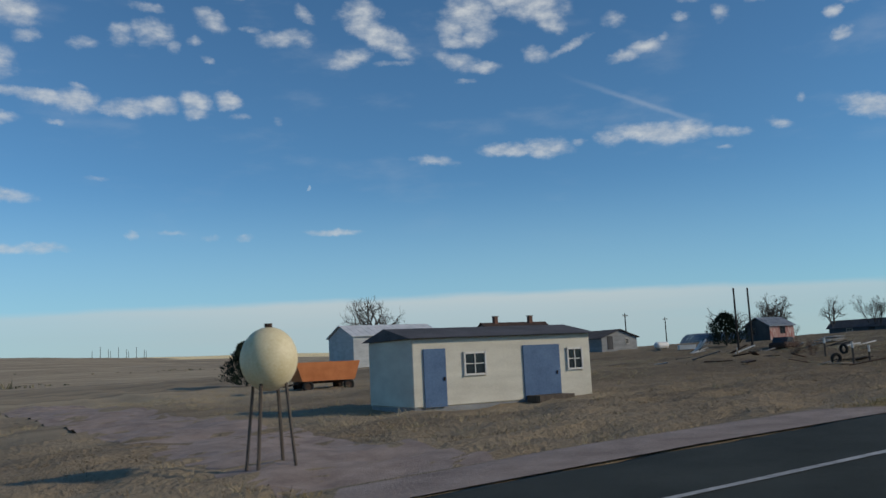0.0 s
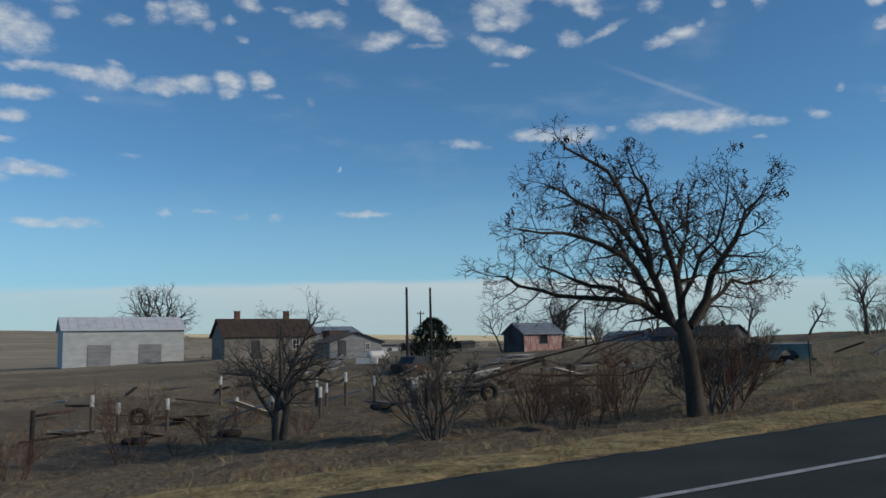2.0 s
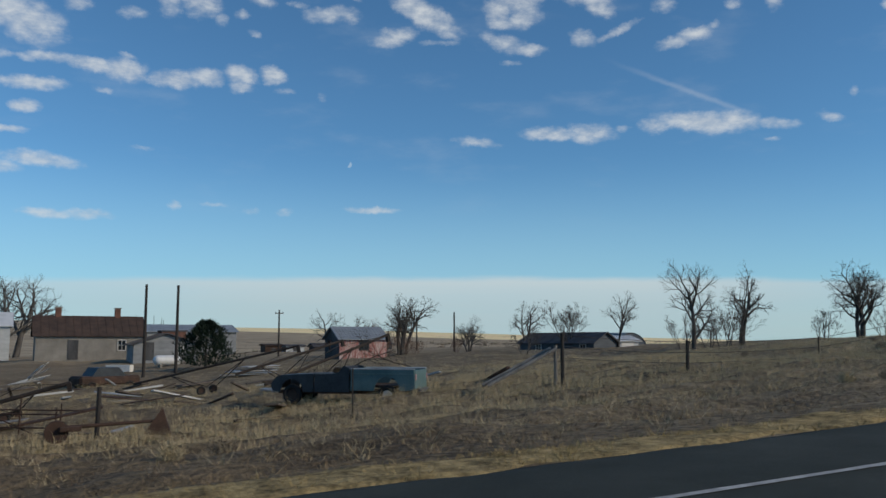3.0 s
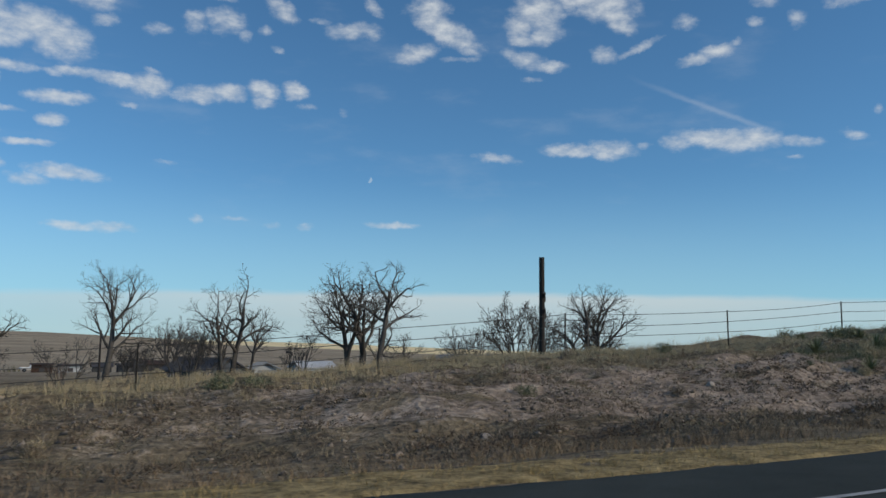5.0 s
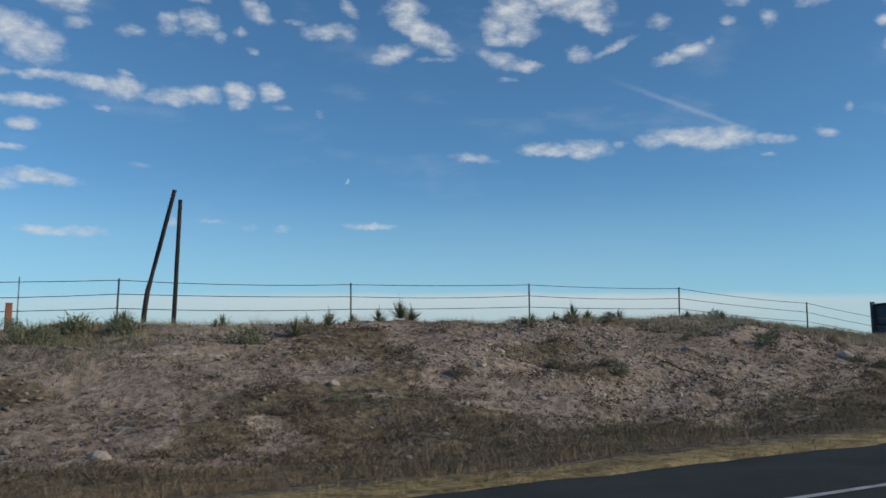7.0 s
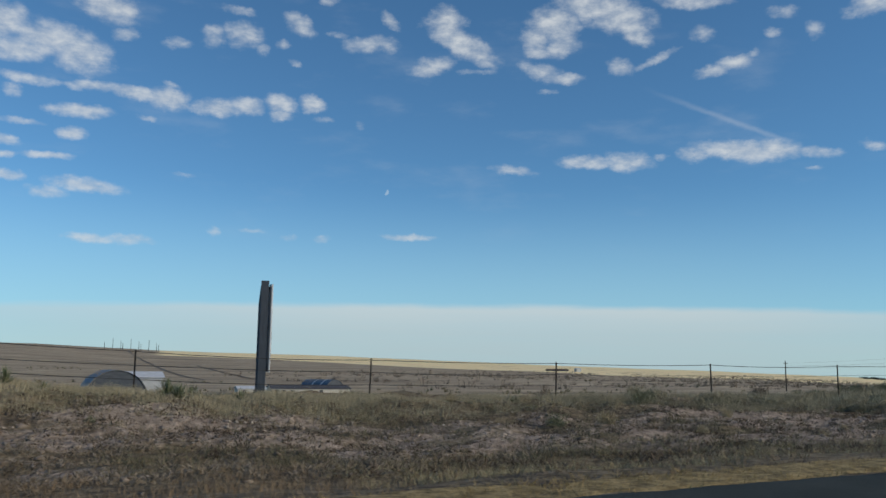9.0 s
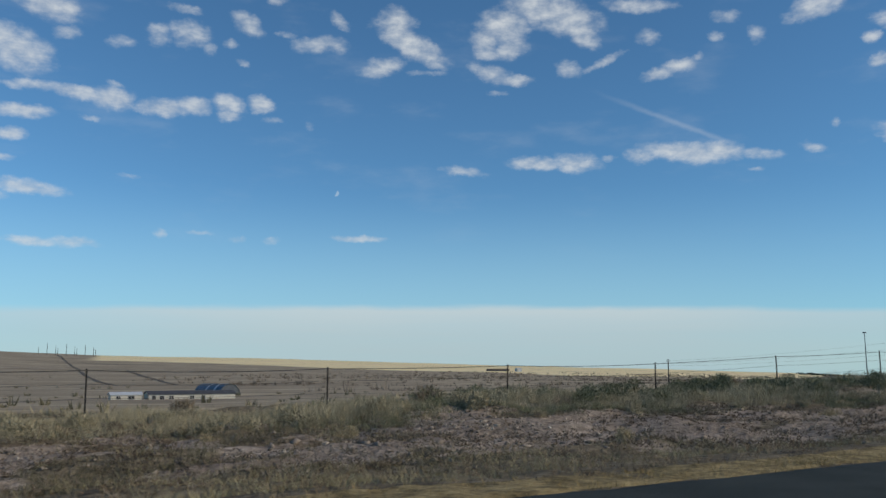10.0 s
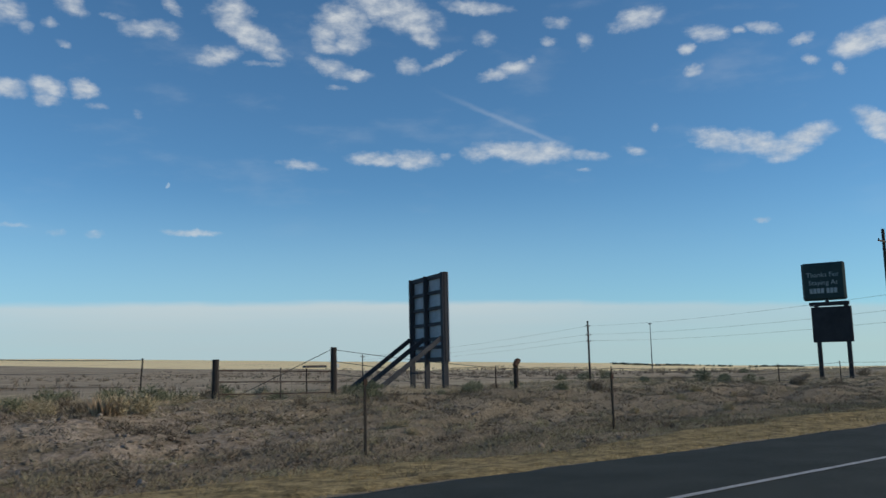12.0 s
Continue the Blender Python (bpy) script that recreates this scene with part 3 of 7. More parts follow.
def box(bm, c, s, rot=(0, 0, 0), bevel=0.0):
    """A block of size s round c; rot in degrees."""
    m = Matrix.LocRotScale(c, Euler([radians(a) for a in rot]), s)
    g = bmesh.ops.create_cube(bm, size=1.0, matrix=m)
    if bevel:
        vs = set(g["verts"])
        bmesh.ops.bevel(bm, geom=[e for e in bm.edges if e.verts[0] in vs and e.verts[1] in vs], offset=bevel, segments=1, affect="EDGES")
    return bm


def block(c, s, rot=(0, 0, 0), bevel=0.0):
    return box(bmesh.new(), c, s, rot, bevel)


def rod(bm, a, b, r1, r2=None, sides=8):
    """A round bar from a to b."""
    a, b = Vector(a), Vector(b)
    q = (b - a).to_track_quat("Z", "Y").to_matrix().to_4x4()
    m = Matrix.Translation((a + b) / 2) @ q
    bmesh.ops.create_cone(bm, cap_ends=True, segments=sides, radius1=r1, radius2=r1 if r2 is None else r2, depth=(b - a).length, matrix=m)
    return bm


def bar(bm, a, b, wide, thick):
    """A squared timber from a to b."""
    a, b = Vector(a), Vector(b)
    q = (b - a).to_track_quat("Z", "Y").to_matrix().to_4x4()
    bmesh.ops.create_cube(bm, size=1.0, matrix=Matrix.Translation((a + b) / 2) @ q @ Matrix.Diagonal((wide, thick, (b - a).length, 1)))
    return bm


def poly(bm, pts, depth):
    """A flat shape given by its corners, thickened by the vector depth."""
    d = Vector(depth)
    a = [bm.verts.new(p) for p in pts]
    b = [bm.verts.new(Vector(p) + d) for p in pts]
    n = len(pts)
    bm.faces.new(a)
    bm.faces.new(b[::-1])
    for i in range(n):
        bm.faces.new((a[i], b[i], b[(i + 1) % n], a[(i + 1) % n]))
    bmesh.ops.recalc_face_normals(bm, faces=bm.faces[:])
    return bm


# ---- ground, road ----
def spread(stops):
    """Coordinates from start to end in stretches of (end, step)."""
    out = [stops[0]]
    for end, step in stops[1]:
        n = max(1, int(round((end - out[-1]) / step)))
        out += list(np.linspace(out[-1], end, n + 1)[1:])
    return np.array(out)


gx = spread((-4700.0, [(-2400, 160), (-900, 70), (-300, 30), (-60, 6), (-8, 1.5), (92, 0.6), (262, 0.37), (312, 0.55), (360, 2.0), (700, 12), (1500, 40), (2800, 90), (4700, 160)]))
gy = spread((-4700.0, [(-1000, 300), (-200, 60), (-20, 12), (-5.2, 2.0), (7.0, 3.0), (25, 0.25), (29, 0.45), (60, 1.6), (140, 6.0), (400, 20), (1200, 60), (2600, 140), (3700, 100), (4700, 250)]))
GX, GY = np.meshgrid(gx, gy)
GZ = ground_z(GX, GY)
GZ = np.where((GY > -5.3) & (GY < 7.1), GZ - 0.12, GZ)
nx, ny = len(gx), len(gy)
idx = np.arange(nx * ny).reshape(ny, nx)
quads = np.stack([idx[:-1, :-1], idx[:-1, 1:], idx[1:, 1:], idx[1:, :-1]], -1).reshape(-1, 4)
ground = new("ground", mesh_from("ground", np.stack([GX, GY, GZ], -1).reshape(-1, 3), quads, "ground_soil", True))
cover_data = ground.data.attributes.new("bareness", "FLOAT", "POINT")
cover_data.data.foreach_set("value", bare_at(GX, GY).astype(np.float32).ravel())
tagged(ground, "dry brown prairie ground rising to a stony bank", "ground", kind="structure")

rx = np.arange(-90, 340, 0.35)
edge = edge_y(rx) + 0.05 * grid_noise(rx, rx * 0, 0.9, 7) + 0.05 * grid_noise(rx, rx * 0, 0.35, 8)
cols = [np.full_like(rx, -5.0), np.full_like(rx, 1.7), np.full_like(rx, 4.9), edge - 0.25, edge]
rise = [-0.06, 0.03, 0.0, -0.02, -0.05]
rv = np.stack([np.stack([rx, c, road_z(rx) + h], -1) for c, h in zip(cols, rise)] + [np.stack([rx, edge + 0.03, road_z(rx) - 0.2], -1)], 0)
k = len(rx)
ri = np.arange(6 * k).reshape(6, k)
rq = np.stack([ri[:-1, :-1], ri[:-1, 1:], ri[1:, 1:], ri[1:, :-1]], -1).reshape(-1, 4)
tagged(new("road", mesh_from("road", rv.reshape(-1, 3), rq, "asphalt")), "dark grey asphalt highway with a worn shoulder", "road", kind="structure")
lv = np.stack([np.stack([rx, np.interp(rx, [50, 97, 253], [5.08, 5.25, 5.17]) + y + 0.008 * grid_noise(rx, rx * 0 + y * 9, 0.5, 9), road_z(rx) + 0.006], -1) for y in (-0.05, 0.05)], 0)
li = np.arange(2 * k).reshape(2, k)
lq = np.stack([li[:-1, :-1], li[:-1, 1:], li[1:, 1:], li[1:, :-1]], -1).reshape(-1, 4)
tagged(new("road_marking", mesh_from("road_marking", lv.reshape(-1, 3), lq, "road_paint")), "worn white painted edge line on the asphalt", "road marking", kind="structure")


# ---- grass and weeds ----
def tufts(name, x, y, tall, blades, reach, wide, mat, label, rs, category="grass", bend=0.35):
    """Clumps of thin blades standing on the ground at x, y; tall: an array of heights."""
    n = len(x)
    z = ground_z(x, y) - 0.02
    a = rs.rand(n, blades) * 2 * np.pi
    rad = reach * np.sqrt(rs.rand(n, blades))
    bx, by = x[:, None] + rad * np.cos(a), y[:, None] + rad * np.sin(a)
    h = tall[:, None] * (0.45 + 0.6 * rs.rand(n, blades))
    lean_a = a + rs.randn(n, blades) * 0.7
    lean = h * bend * (0.3 + rs.rand(n, blades))
    wd = wide * (0.6 + 0.8 * rs.rand(n, blades))
    face = rs.rand(n, blades) * np.pi
    dx, dy = np.cos(face) * wd / 2, np.sin(face) * wd / 2
    zz = np.repeat(z[:, None], blades, 1)
    tip = np.stack([bx + lean * np.cos(lean_a), by + lean * np.sin(lean_a), zz + h], -1)
    v = np.stack([np.stack([bx - dx, by - dy, zz], -1), np.stack([bx + dx, by + dy, zz], -1), tip], 2)
    f = np.arange(n * blades * 3).reshape(-1, 3)
    ob = new(name, mesh_from(name, v.reshape(-1, 3), f, mat))
    return tagged(ob, label, category, kind="stuff")


rs = np.random.RandomState(5)


def scatter(n, x0, x1, y0, y1, keep=None):
    x, y = x0 + (x1 - x0) * rs.rand(n), y0 + (y1 - y0) * rs.rand(n)
    if keep is not None:
        m = keep(x, y) > rs.rand(n)
        x, y = x[m], y[m]
    return x, y


def patchy(scale, seed, lo, hi):
    return lambda x, y: smooth((grid_noise(x, y, scale, seed) - lo) / (hi - lo))


def off_drive(x, y):
    return np.where(np.abs(x - drive_x(y)) < drive_w(y) + 0.2, 0, 1)


def drive_x(y):
    """The middle of the gravel drive."""
    return 7.5 - 0.06 * (y - 8)


def drive_w(y):
    return 2.4 + 2.5 * np.clip((13 - y) / 6, 0, 1) ** 2


# bright straw along the asphalt: a lumpy mat with short blades
vx = np.arange(-12, 314, 0.16)
mat_rows = []
lip = verge_w(vx) - 0.18 + 0.12 * grid_noise(vx, vx * 0, 3.0, 61) + 0.10 * grid_noise(vx, vx * 0, 0.8, 62)
for f in np.linspace(0, 1, 14):
    yy = edge_y(vx) - 0.06 + (0.14 * grid_noise(vx, vx * 0, 0.45, 63) + 0.16 * grid_noise(vx, vx * 0 + 5, 1.1, 66)) * (1 - f) + f * lip
    hump = (min(1.0, f * 7) ** 0.6 if f < 0.93 else 0.0) * smooth((np.abs(vx - 7.5) - drive_w(8.2) - 0.1) / 1.2) * (f > 0)
    zz = ground_z(vx, yy) - 0.02 + hump * (0.05 + 0.02 * grid_noise(vx, yy, 0.35, 64) + 0.02 * grid_noise(vx, yy, 1.4, 65))
    mat_rows.append(np.stack([vx, yy, zz], -1))
mat_rows = np.stack(mat_rows, 0)
vi = np.arange(mat_rows.shape[0] * len(vx)).reshape(mat_rows.shape[0], len(vx))
vq = np.stack([vi[:-1, :-1], vi[:-1, 1:], vi[1:, 1:], vi[1:, :-1]], -1)
keep_v = off_drive(vx[:-1], np.full(len(vx) - 1, 8.2)) > 0.5
tagged(new("verge", mesh_from("verge", mat_rows.reshape(-1, 3), vq[:, keep_v].reshape(-1, 4), "straw_mat", True)), "lumpy mat of straw-yellow grass along the asphalt", "verge", kind="structure")
x, y = scatter(21000, -8, 312, 0, 1)
y = edge_y(x) - 0.04 + 0.14 * grid_noise(x, x * 0 + 5, 1.1, 66) * (1 - y) + (verge_w(x) - 0.15) * y**0.9
m = off_drive(x, y) > 0.5
x, y = x[m], y[m]
lift = 0.09 * rs.rand(len(x)) ** 3 + 0.06 * np.clip(grid_noise(x, y, 0.7, 12), 0, 1)
tufts("verge_grass", x, y, 0.05 + lift, 9, 0.10, 0.012, "straw_grass", "short straw-yellow dry grass along the asphalt edge", rs, bend=0.9)
ditch = lambda x, y: np.clip((15.5 - y) / 3, 0, 1)
clad = lambda x, y: 1.0 - 0.85 * bare_at(x, y)
x, y = scatter(15000, 96, 262, 8.2, 13.6, lambda x, y: np.interp(x, [180, 194], [1, 0.25]) * (0.25 + 0.75 * patchy(1.4, 32, -0.2, 0.3)(x, y)) * np.clip((y - edge_y(x) - verge_w(x)) / 0.3, 0, 1) * np.clip((13.8 - y) / 1.5, 0, 1))
tufts("ditch_weeds", x, y, 0.12 + 0.16 * rs.rand(len(x)), 10, 0.15, 0.009, "brown_weed", "dense dark brown weeds along the ditch", rs, bend=0.5)
for name, mat, label, count, seed in (("foot_weeds", "brown_weed", "brown dead weeds along the foot of the bank", 7000, 44), ("foot_grass", "olive_weed", "dark olive grass along the foot of the bank", 6500, 45)):
    x, y = scatter(count, 136, 186, 10.5, 16.6, lambda x, y: clad(x, y) ** 2 * (0.12 + 0.88 * patchy(1.2, seed, -0.2, 0.3)(x * 0.6, y)) * smooth((x - 136) / 8) * smooth((186 - x) / 8) * smooth((17 - y) / 1.5))
    tufts(name, x, y, 0.10 + 0.16 * rs.rand(len(x)), 11, 0.17, 0.009, mat, label, rs, bend=0.7)
x, y = scatter(9000, 183, 213, 12.5, 20.5, lambda x, y: clad(x, y) ** 2 * (0.2 + 0.8 * patchy(1.1, 33, -0.2, 0.3)(x, y)) * np.clip((213 - x) / 9, 0, 1))
tufts("bank_weeds", x, y, 0.12 + 0.2 * rs.rand(len(x)), 11, 0.16, 0.009, "olive_weed", "thick grey-olive weeds on the face of the bank", rs, bend=0.5)
x, y = scatter(38000, -8, 312, 8.6, 23.5, lambda x, y: clad(x, y) * np.clip((0.15 + 0.85 * patchy(2.2, 13, -0.2, 0.3)(x, y) + 0.5 * ditch(x, y)) * (0.25 + 1.1 * patchy(0.65, 26, -0.15, 0.25)(x, y)), 0, 1) * off_drive(x, y))
tufts("dry_weeds", x, y, 0.05 + 0.12 * rs.rand(len(x)) ** 2 + 0.06 * ditch(x, y), 9, 0.10, 0.010, "brown_weed", "low brown dry weeds over the ditch and bank", rs, bend=1.0)
x, y = scatter(40000, -8, 312, 9.0, 24, lambda x, y: clad(x, y) * np.clip(patchy(3.6, 14, -0.1, 0.35)(x, y) + 0.45 * np.clip((x - 190) / 20, 0, 1), 0, 1) * patchy(0.7, 27, -0.3, 0.2)(x, y) * off_drive(x, y))
tufts("grey_weeds", x, y, 0.06 + 0.14 * rs.rand(len(x)) ** 2, 8, 0.11, 0.010, "grey_weed", "grey dead weeds scattered on the stony bank", rs, bend=0.9)
along = lambda x: np.interp(x, [60, 95, 118, 135, 165, 175, 205, 240, 312], [1, 1, 0.7, 0.2, 0.2, 0.8, 0.8, 0.25, 0.3])
x, y = scatter(23000, 180, 246, 18.8, 25.5, lambda x, y: np.clip((248 - x) / 18, 0, 1) * (0.15 + 0.85 * patchy(1.5, 19, -0.25, 0.15)(x, y)) * np.clip((y - np.interp(x, [180, 200, 214, 228, 246], [18.8, 19.6, 20.2, 19.4, 21.5]) - 0.9 * grid_noise(x, x * 0, 2.4, 35)) / 0.5, 0, 1))
tufts("crest_grass", x, y, np.interp(x, [188, 203, 210], [0.55, 0.6, 1.0]) * (0.2 + 0.2 * rs.rand(len(x)) + 0.16 * patchy(2.2, 20, -0.2, 0.5)(x, y)), 16, 0.18, 0.008, "crest_blade", "thick pale bunch grass on the crest above the road", rs, bend=0.5)
x, y = scatter(15000, 204, 246, 18.6, 25, lambda x, y: smooth((x - 204) / 14) * smooth((246 - x) / 14) * patchy(2.0, 39, -0.1, 0.3)(x * 0.7, y) * np.clip((y - 18.6 - 1.0 * grid_noise(x, x * 0, 3.0, 35)) / 0.8, 0, 1))
tufts("green_weeds", x, y, 0.14 + 0.2 * rs.rand(len(x)), 14, 0.2, 0.009, "sage_leaf", "thick grey-green weeds on the crest by the fence", rs, bend=0.6)
x, y = scatter(9000, 124, 147, 17.6, 23, lambda x, y: smooth((146 - x) / 5) * patchy(1.8, 40, -0.1, 0.3)(x * 0.7, y) * np.clip((y - 17.6 - 1.2 * grid_noise(x, x * 0, 4.0, 43)) / 0.8, 0, 1))
tufts("slope_weeds", x, y, 0.1 + 0.18 * rs.rand(len(x)), 12, 0.2, 0.009, "sage_leaf", "grey-green weeds over the upper slope", rs, bend=0.7)
x, y = scatter(17000, 112, 192, 19.2, 24.8, lambda x, y: (0.35 + 0.65 * patchy(1.8, 24, -0.2, 0.35)(x, y)) * np.clip((y - 19.0 - 2.1 * smooth((x - 140) / 5) * smooth((161 - x) / 6) - 1.2 * grid_noise(x, y, 3.0, 34)) / 2.2, 0.0, 1))
tufts("fringe_grass", x, y, 0.08 + 0.2 * rs.rand(len(x)) + 0.08 * smooth((x - 155) / 20), 15, 0.17, 0.008, "crest_blade", "short pale grass fringe along the crest of the bank", rs, bend=0.5)
x, y = scatter(15000, 152, 190, 20.0, 25, lambda x, y: smooth((x - 153) / 10) * (0.25 + 0.75 * patchy(1.8, 36, -0.3, 0.2)(x, y)) * np.clip((y - 20.0 - 0.8 * grid_noise(x, y, 3.0, 34)) / 1.0, 0.0, 1))
tufts("brow_grass", x, y, 0.12 + 0.16 * rs.rand(len(x)), 14, 0.17, 0.008, "crest_blade", "pale tan grass along the brow of the bank", rs, bend=0.5)
x, y = scatter(18000, 186, 300, 9.0, 15.5, lambda x, y: clad(x, y) * (0.2 + 0.8 * patchy(1.3, 37, -0.25, 0.25)(x * 0.6, y)) * np.clip((y - edge_y(x) - verge_w(x)) / 0.3, 0, 1) * np.clip((15.5 - y) / 2.0, 0, 1))
tufts("ditch_grass", x, y, 0.08 + 0.12 * rs.rand(len(x)), 12, 0.16, 0.009, "olive_grass", "low olive-tan grass over the shallow ditch", rs, bend=0.9)
x, y = scatter(17000, 238, 305, 12.0, 30, lambda x, y: smooth((x - 238) / 12) * (0.2 + 0.8 * patchy(1.6, 38, -0.3, 0.25)(x * 0.6, y)))
tufts("mead_grass", x, y, 0.06 + 0.14 * rs.rand(len(x)) ** 1.5, 11, 0.17, 0.009, "grey_grass", "short grey-tan grass over the level ground by the gate", rs, bend=0.9)
x, y = scatter(17000, 56, 122, 13.0, 46, lambda x, y: (0.3 + 0.7 * patchy(5.0, 25, -0.3, 0.2)(x, y)) * np.clip((y - 13 - np.clip((x - 88) / 4, 0, 8)) / 4, 0.05, 1))
tufts("golden_grass", x, y, 0.12 + 0.2 * rs.rand(len(x)), 12, 0.2, 0.008, "pale_grass", "pale golden grass over the field beside the yard", rs, bend=1.0)
x, y = scatter(34000, 100, 312, 11.5, 23, lambda x, y: clad(x, y) * patchy(0.95, 28, 0.0, 0.35)(x, y) * np.clip(0.3 + patchy(6.0, 29, -0.3, 0.3)(x, y) + 0.3 * np.clip((125 - x) / 10, 0, 1) + 0.6 * np.clip((y - 18) / 3, 0, 1), 0, 1))
tufts("mat_weeds", x, y, 0.05 + 0.12 * rs.rand(len(x)), 12, 0.16, 0.011, "olive_weed", "low olive mats of weed on the rough bank", rs, bend=1.1)
x, y = scatter(24000, 186, 312, 10.0, 24, lambda x, y: clad(x, y) * patchy(0.8, 30, 0.05, 0.4)(x, y) * np.interp(x, [186, 200, 225, 240, 265, 312], [0.2, 0.35, 0.5, 1, 1, 0.4]))
tufts("tussock_grass", x, y, 0.10 + 0.16 * rs.rand(len(x)), 14, 0.14, 0.008, "olive_grass", "pale rounded grass tussocks on the rough ground", rs, bend=0.8)
x, y = scatter(26000, 60, 312, 19.6, 30, lambda x, y: (0.2 + 0.8 * patchy(4.0, 15, -0.3, 0.2)(x, y)) * along(x) * np.clip((y - 19.4) / 1.5, 0.15, 1))
tufts("bunch_grass", x, y, (0.20 + 0.26 * rs.rand(len(x))) * np.interp(x, [176, 188, 203, 210], [1, 0.5, 0.5, 1]), 11, 0.11, 0.010, "pale_grass", "tall pale dry bunch grass along the wire fence", rs, bend=0.4)
x, y = scatter(20000, -8, 125, 10, 60, lambda x, y: (0.12 + 0.88 * patchy(6.0, 16, -0.2, 0.4)(x, y)) * off_drive(x, y) * np.clip((y - np.interp(x, [70, 100], [9, 15])) / 3, 0, 1))
tufts("field_grass", x, y, 0.12 + 0.2 * rs.rand(len(x)), 11, 0.16, 0.010, "pale_grass", "dry yellowish field grass round the yard", rs, bend=1.0)
x, y = scatter(16000, 190, 420, 26, 110, lambda x, y: patchy(9.0, 17, -0.1, 0.4)(x, y))
tufts("prairie_grass", x, y, 0.2 + 0.3 * rs.rand(len(x)), 7, 0.2, 0.03, "pale_grass", "sparse pale prairie grass beyond the fence", rs, bend=0.5)


# low dark cushions of dead weed, each a dome of short twigs
def cushions(name, x, y, wide, tall, mat, label, rs, twigs=22):
    n = len(x)
    a, t = rs.rand(n, twigs) * 2 * np.pi, rs.rand(n, twigs) ** 0.6
    r = np.sin(t * 1.5)
    c = np.stack([x[:, None] + 0.75 * wide[:, None] * r * np.cos(a) * 1.35, y[:, None] + 0.75 * wide[:, None] * r * np.sin(a), 0.72 * tall[:, None] * np.cos(t * 1.5)], -1)
    c[..., 2] += ground_z(c[..., 0].ravel(), c[..., 1].ravel()).reshape(n, twigs) - 0.015
    d = np.stack([np.cos(a) * r + 0.5 * rs.randn(n, twigs), np.sin(a) * r + 0.5 * rs.randn(n, twigs), 0.35 + 0.9 * rs.rand(n, twigs)], -1)
    d /= np.linalg.norm(d, axis=-1, keepdims=True)
    q = np.cross(d, rs.randn(n, twigs, 3))
    q /= np.linalg.norm(q, axis=-1, keepdims=True)
    l = (0.35 + 0.5 * rs.rand(n, twigs, 1)) * tall[:, None, None]
    v = np.stack([c - q * 0.010, c + q * 0.010, c + d * l], 2)
    return tagged(new(name, mesh_from(name, v.reshape(-1, 3), np.arange(v.size // 3).reshape(-1, 3), mat)), label, "weeds", kind="stuff")


for name, mat, label, count, seed in (("brown_cushions", "dead_cushion", "dark brown cushions of dead weed on the bank", 26000, 91), ("grey_cushions", "grey_cushion", "grey cushions of dry weed on the bank", 20000, 92)):
    x, y = scatter(count, 98, 290, 11.2, 21.5, lambda x, y: np.clip(0.08 + patchy(1.1, seed, 0.05, 0.4)(x * 0.6, y) * (1.05 - 0.8 * bare_at(x, y)), 0, 1) * np.interp(x, [98, 112, 180, 194, 240, 290], [0.35, 1, 1, *((0.35, 0.35, 0.25) if seed == 91 else (1, 1, 0.7))]))
    cushions(name, x, y, 0.12 + 0.22 * rs.rand(len(x)) ** 2, 0.07 + 0.12 * rs.rand(len(x)) ** 1.5, mat, label, rs)


x, y = scatter(14000, 118, 264, 12.0, 20.8, lambda x, y: (0.15 + 0.85 * patchy(1.6, 93, -0.15, 0.3)(x * 0.5, y)) * (0.25 + 0.75 * np.clip(bare_at(x, y) * 2, 0, 1)))
cushions("dark_cushions", x, y, 0.05 + 0.10 * rs.rand(len(x)) ** 2, 0.05 + 0.06 * rs.rand(len(x)), "dead_cushion", "small dark cushions of dead weed on pale soil", rs, 20)


# ---- trees ----
def tube(V, Fc, pts, radii, sides):
    """A bent tapering branch appended to V and Fc (quads)."""
    base = len(V)
    up = Vector((0.13, 0.21, 0.97))
    for i, (p, r) in enumerate(zip(pts, radii)):
        d = (pts[min(i + 1, len(pts) - 1)] - pts[max(i - 1, 0)]).normalized()
        u = d.cross(up if abs(d.dot(up)) < 0.95 else Vector((1, 0, 0))).normalized()
        v = d.cross(u)
        for s in range(sides):
            a = 2 * math.pi * s / sides
            V.append(p + u * (r * math.cos(a)) + v * (r * math.sin(a)))
    for i in range(len(pts) - 1):
        for s in range(sides):
            a, b = base + i * sides + s, base + i * sides + (s + 1) % sides
            Fc.append((a, b, b + sides, a + sides))


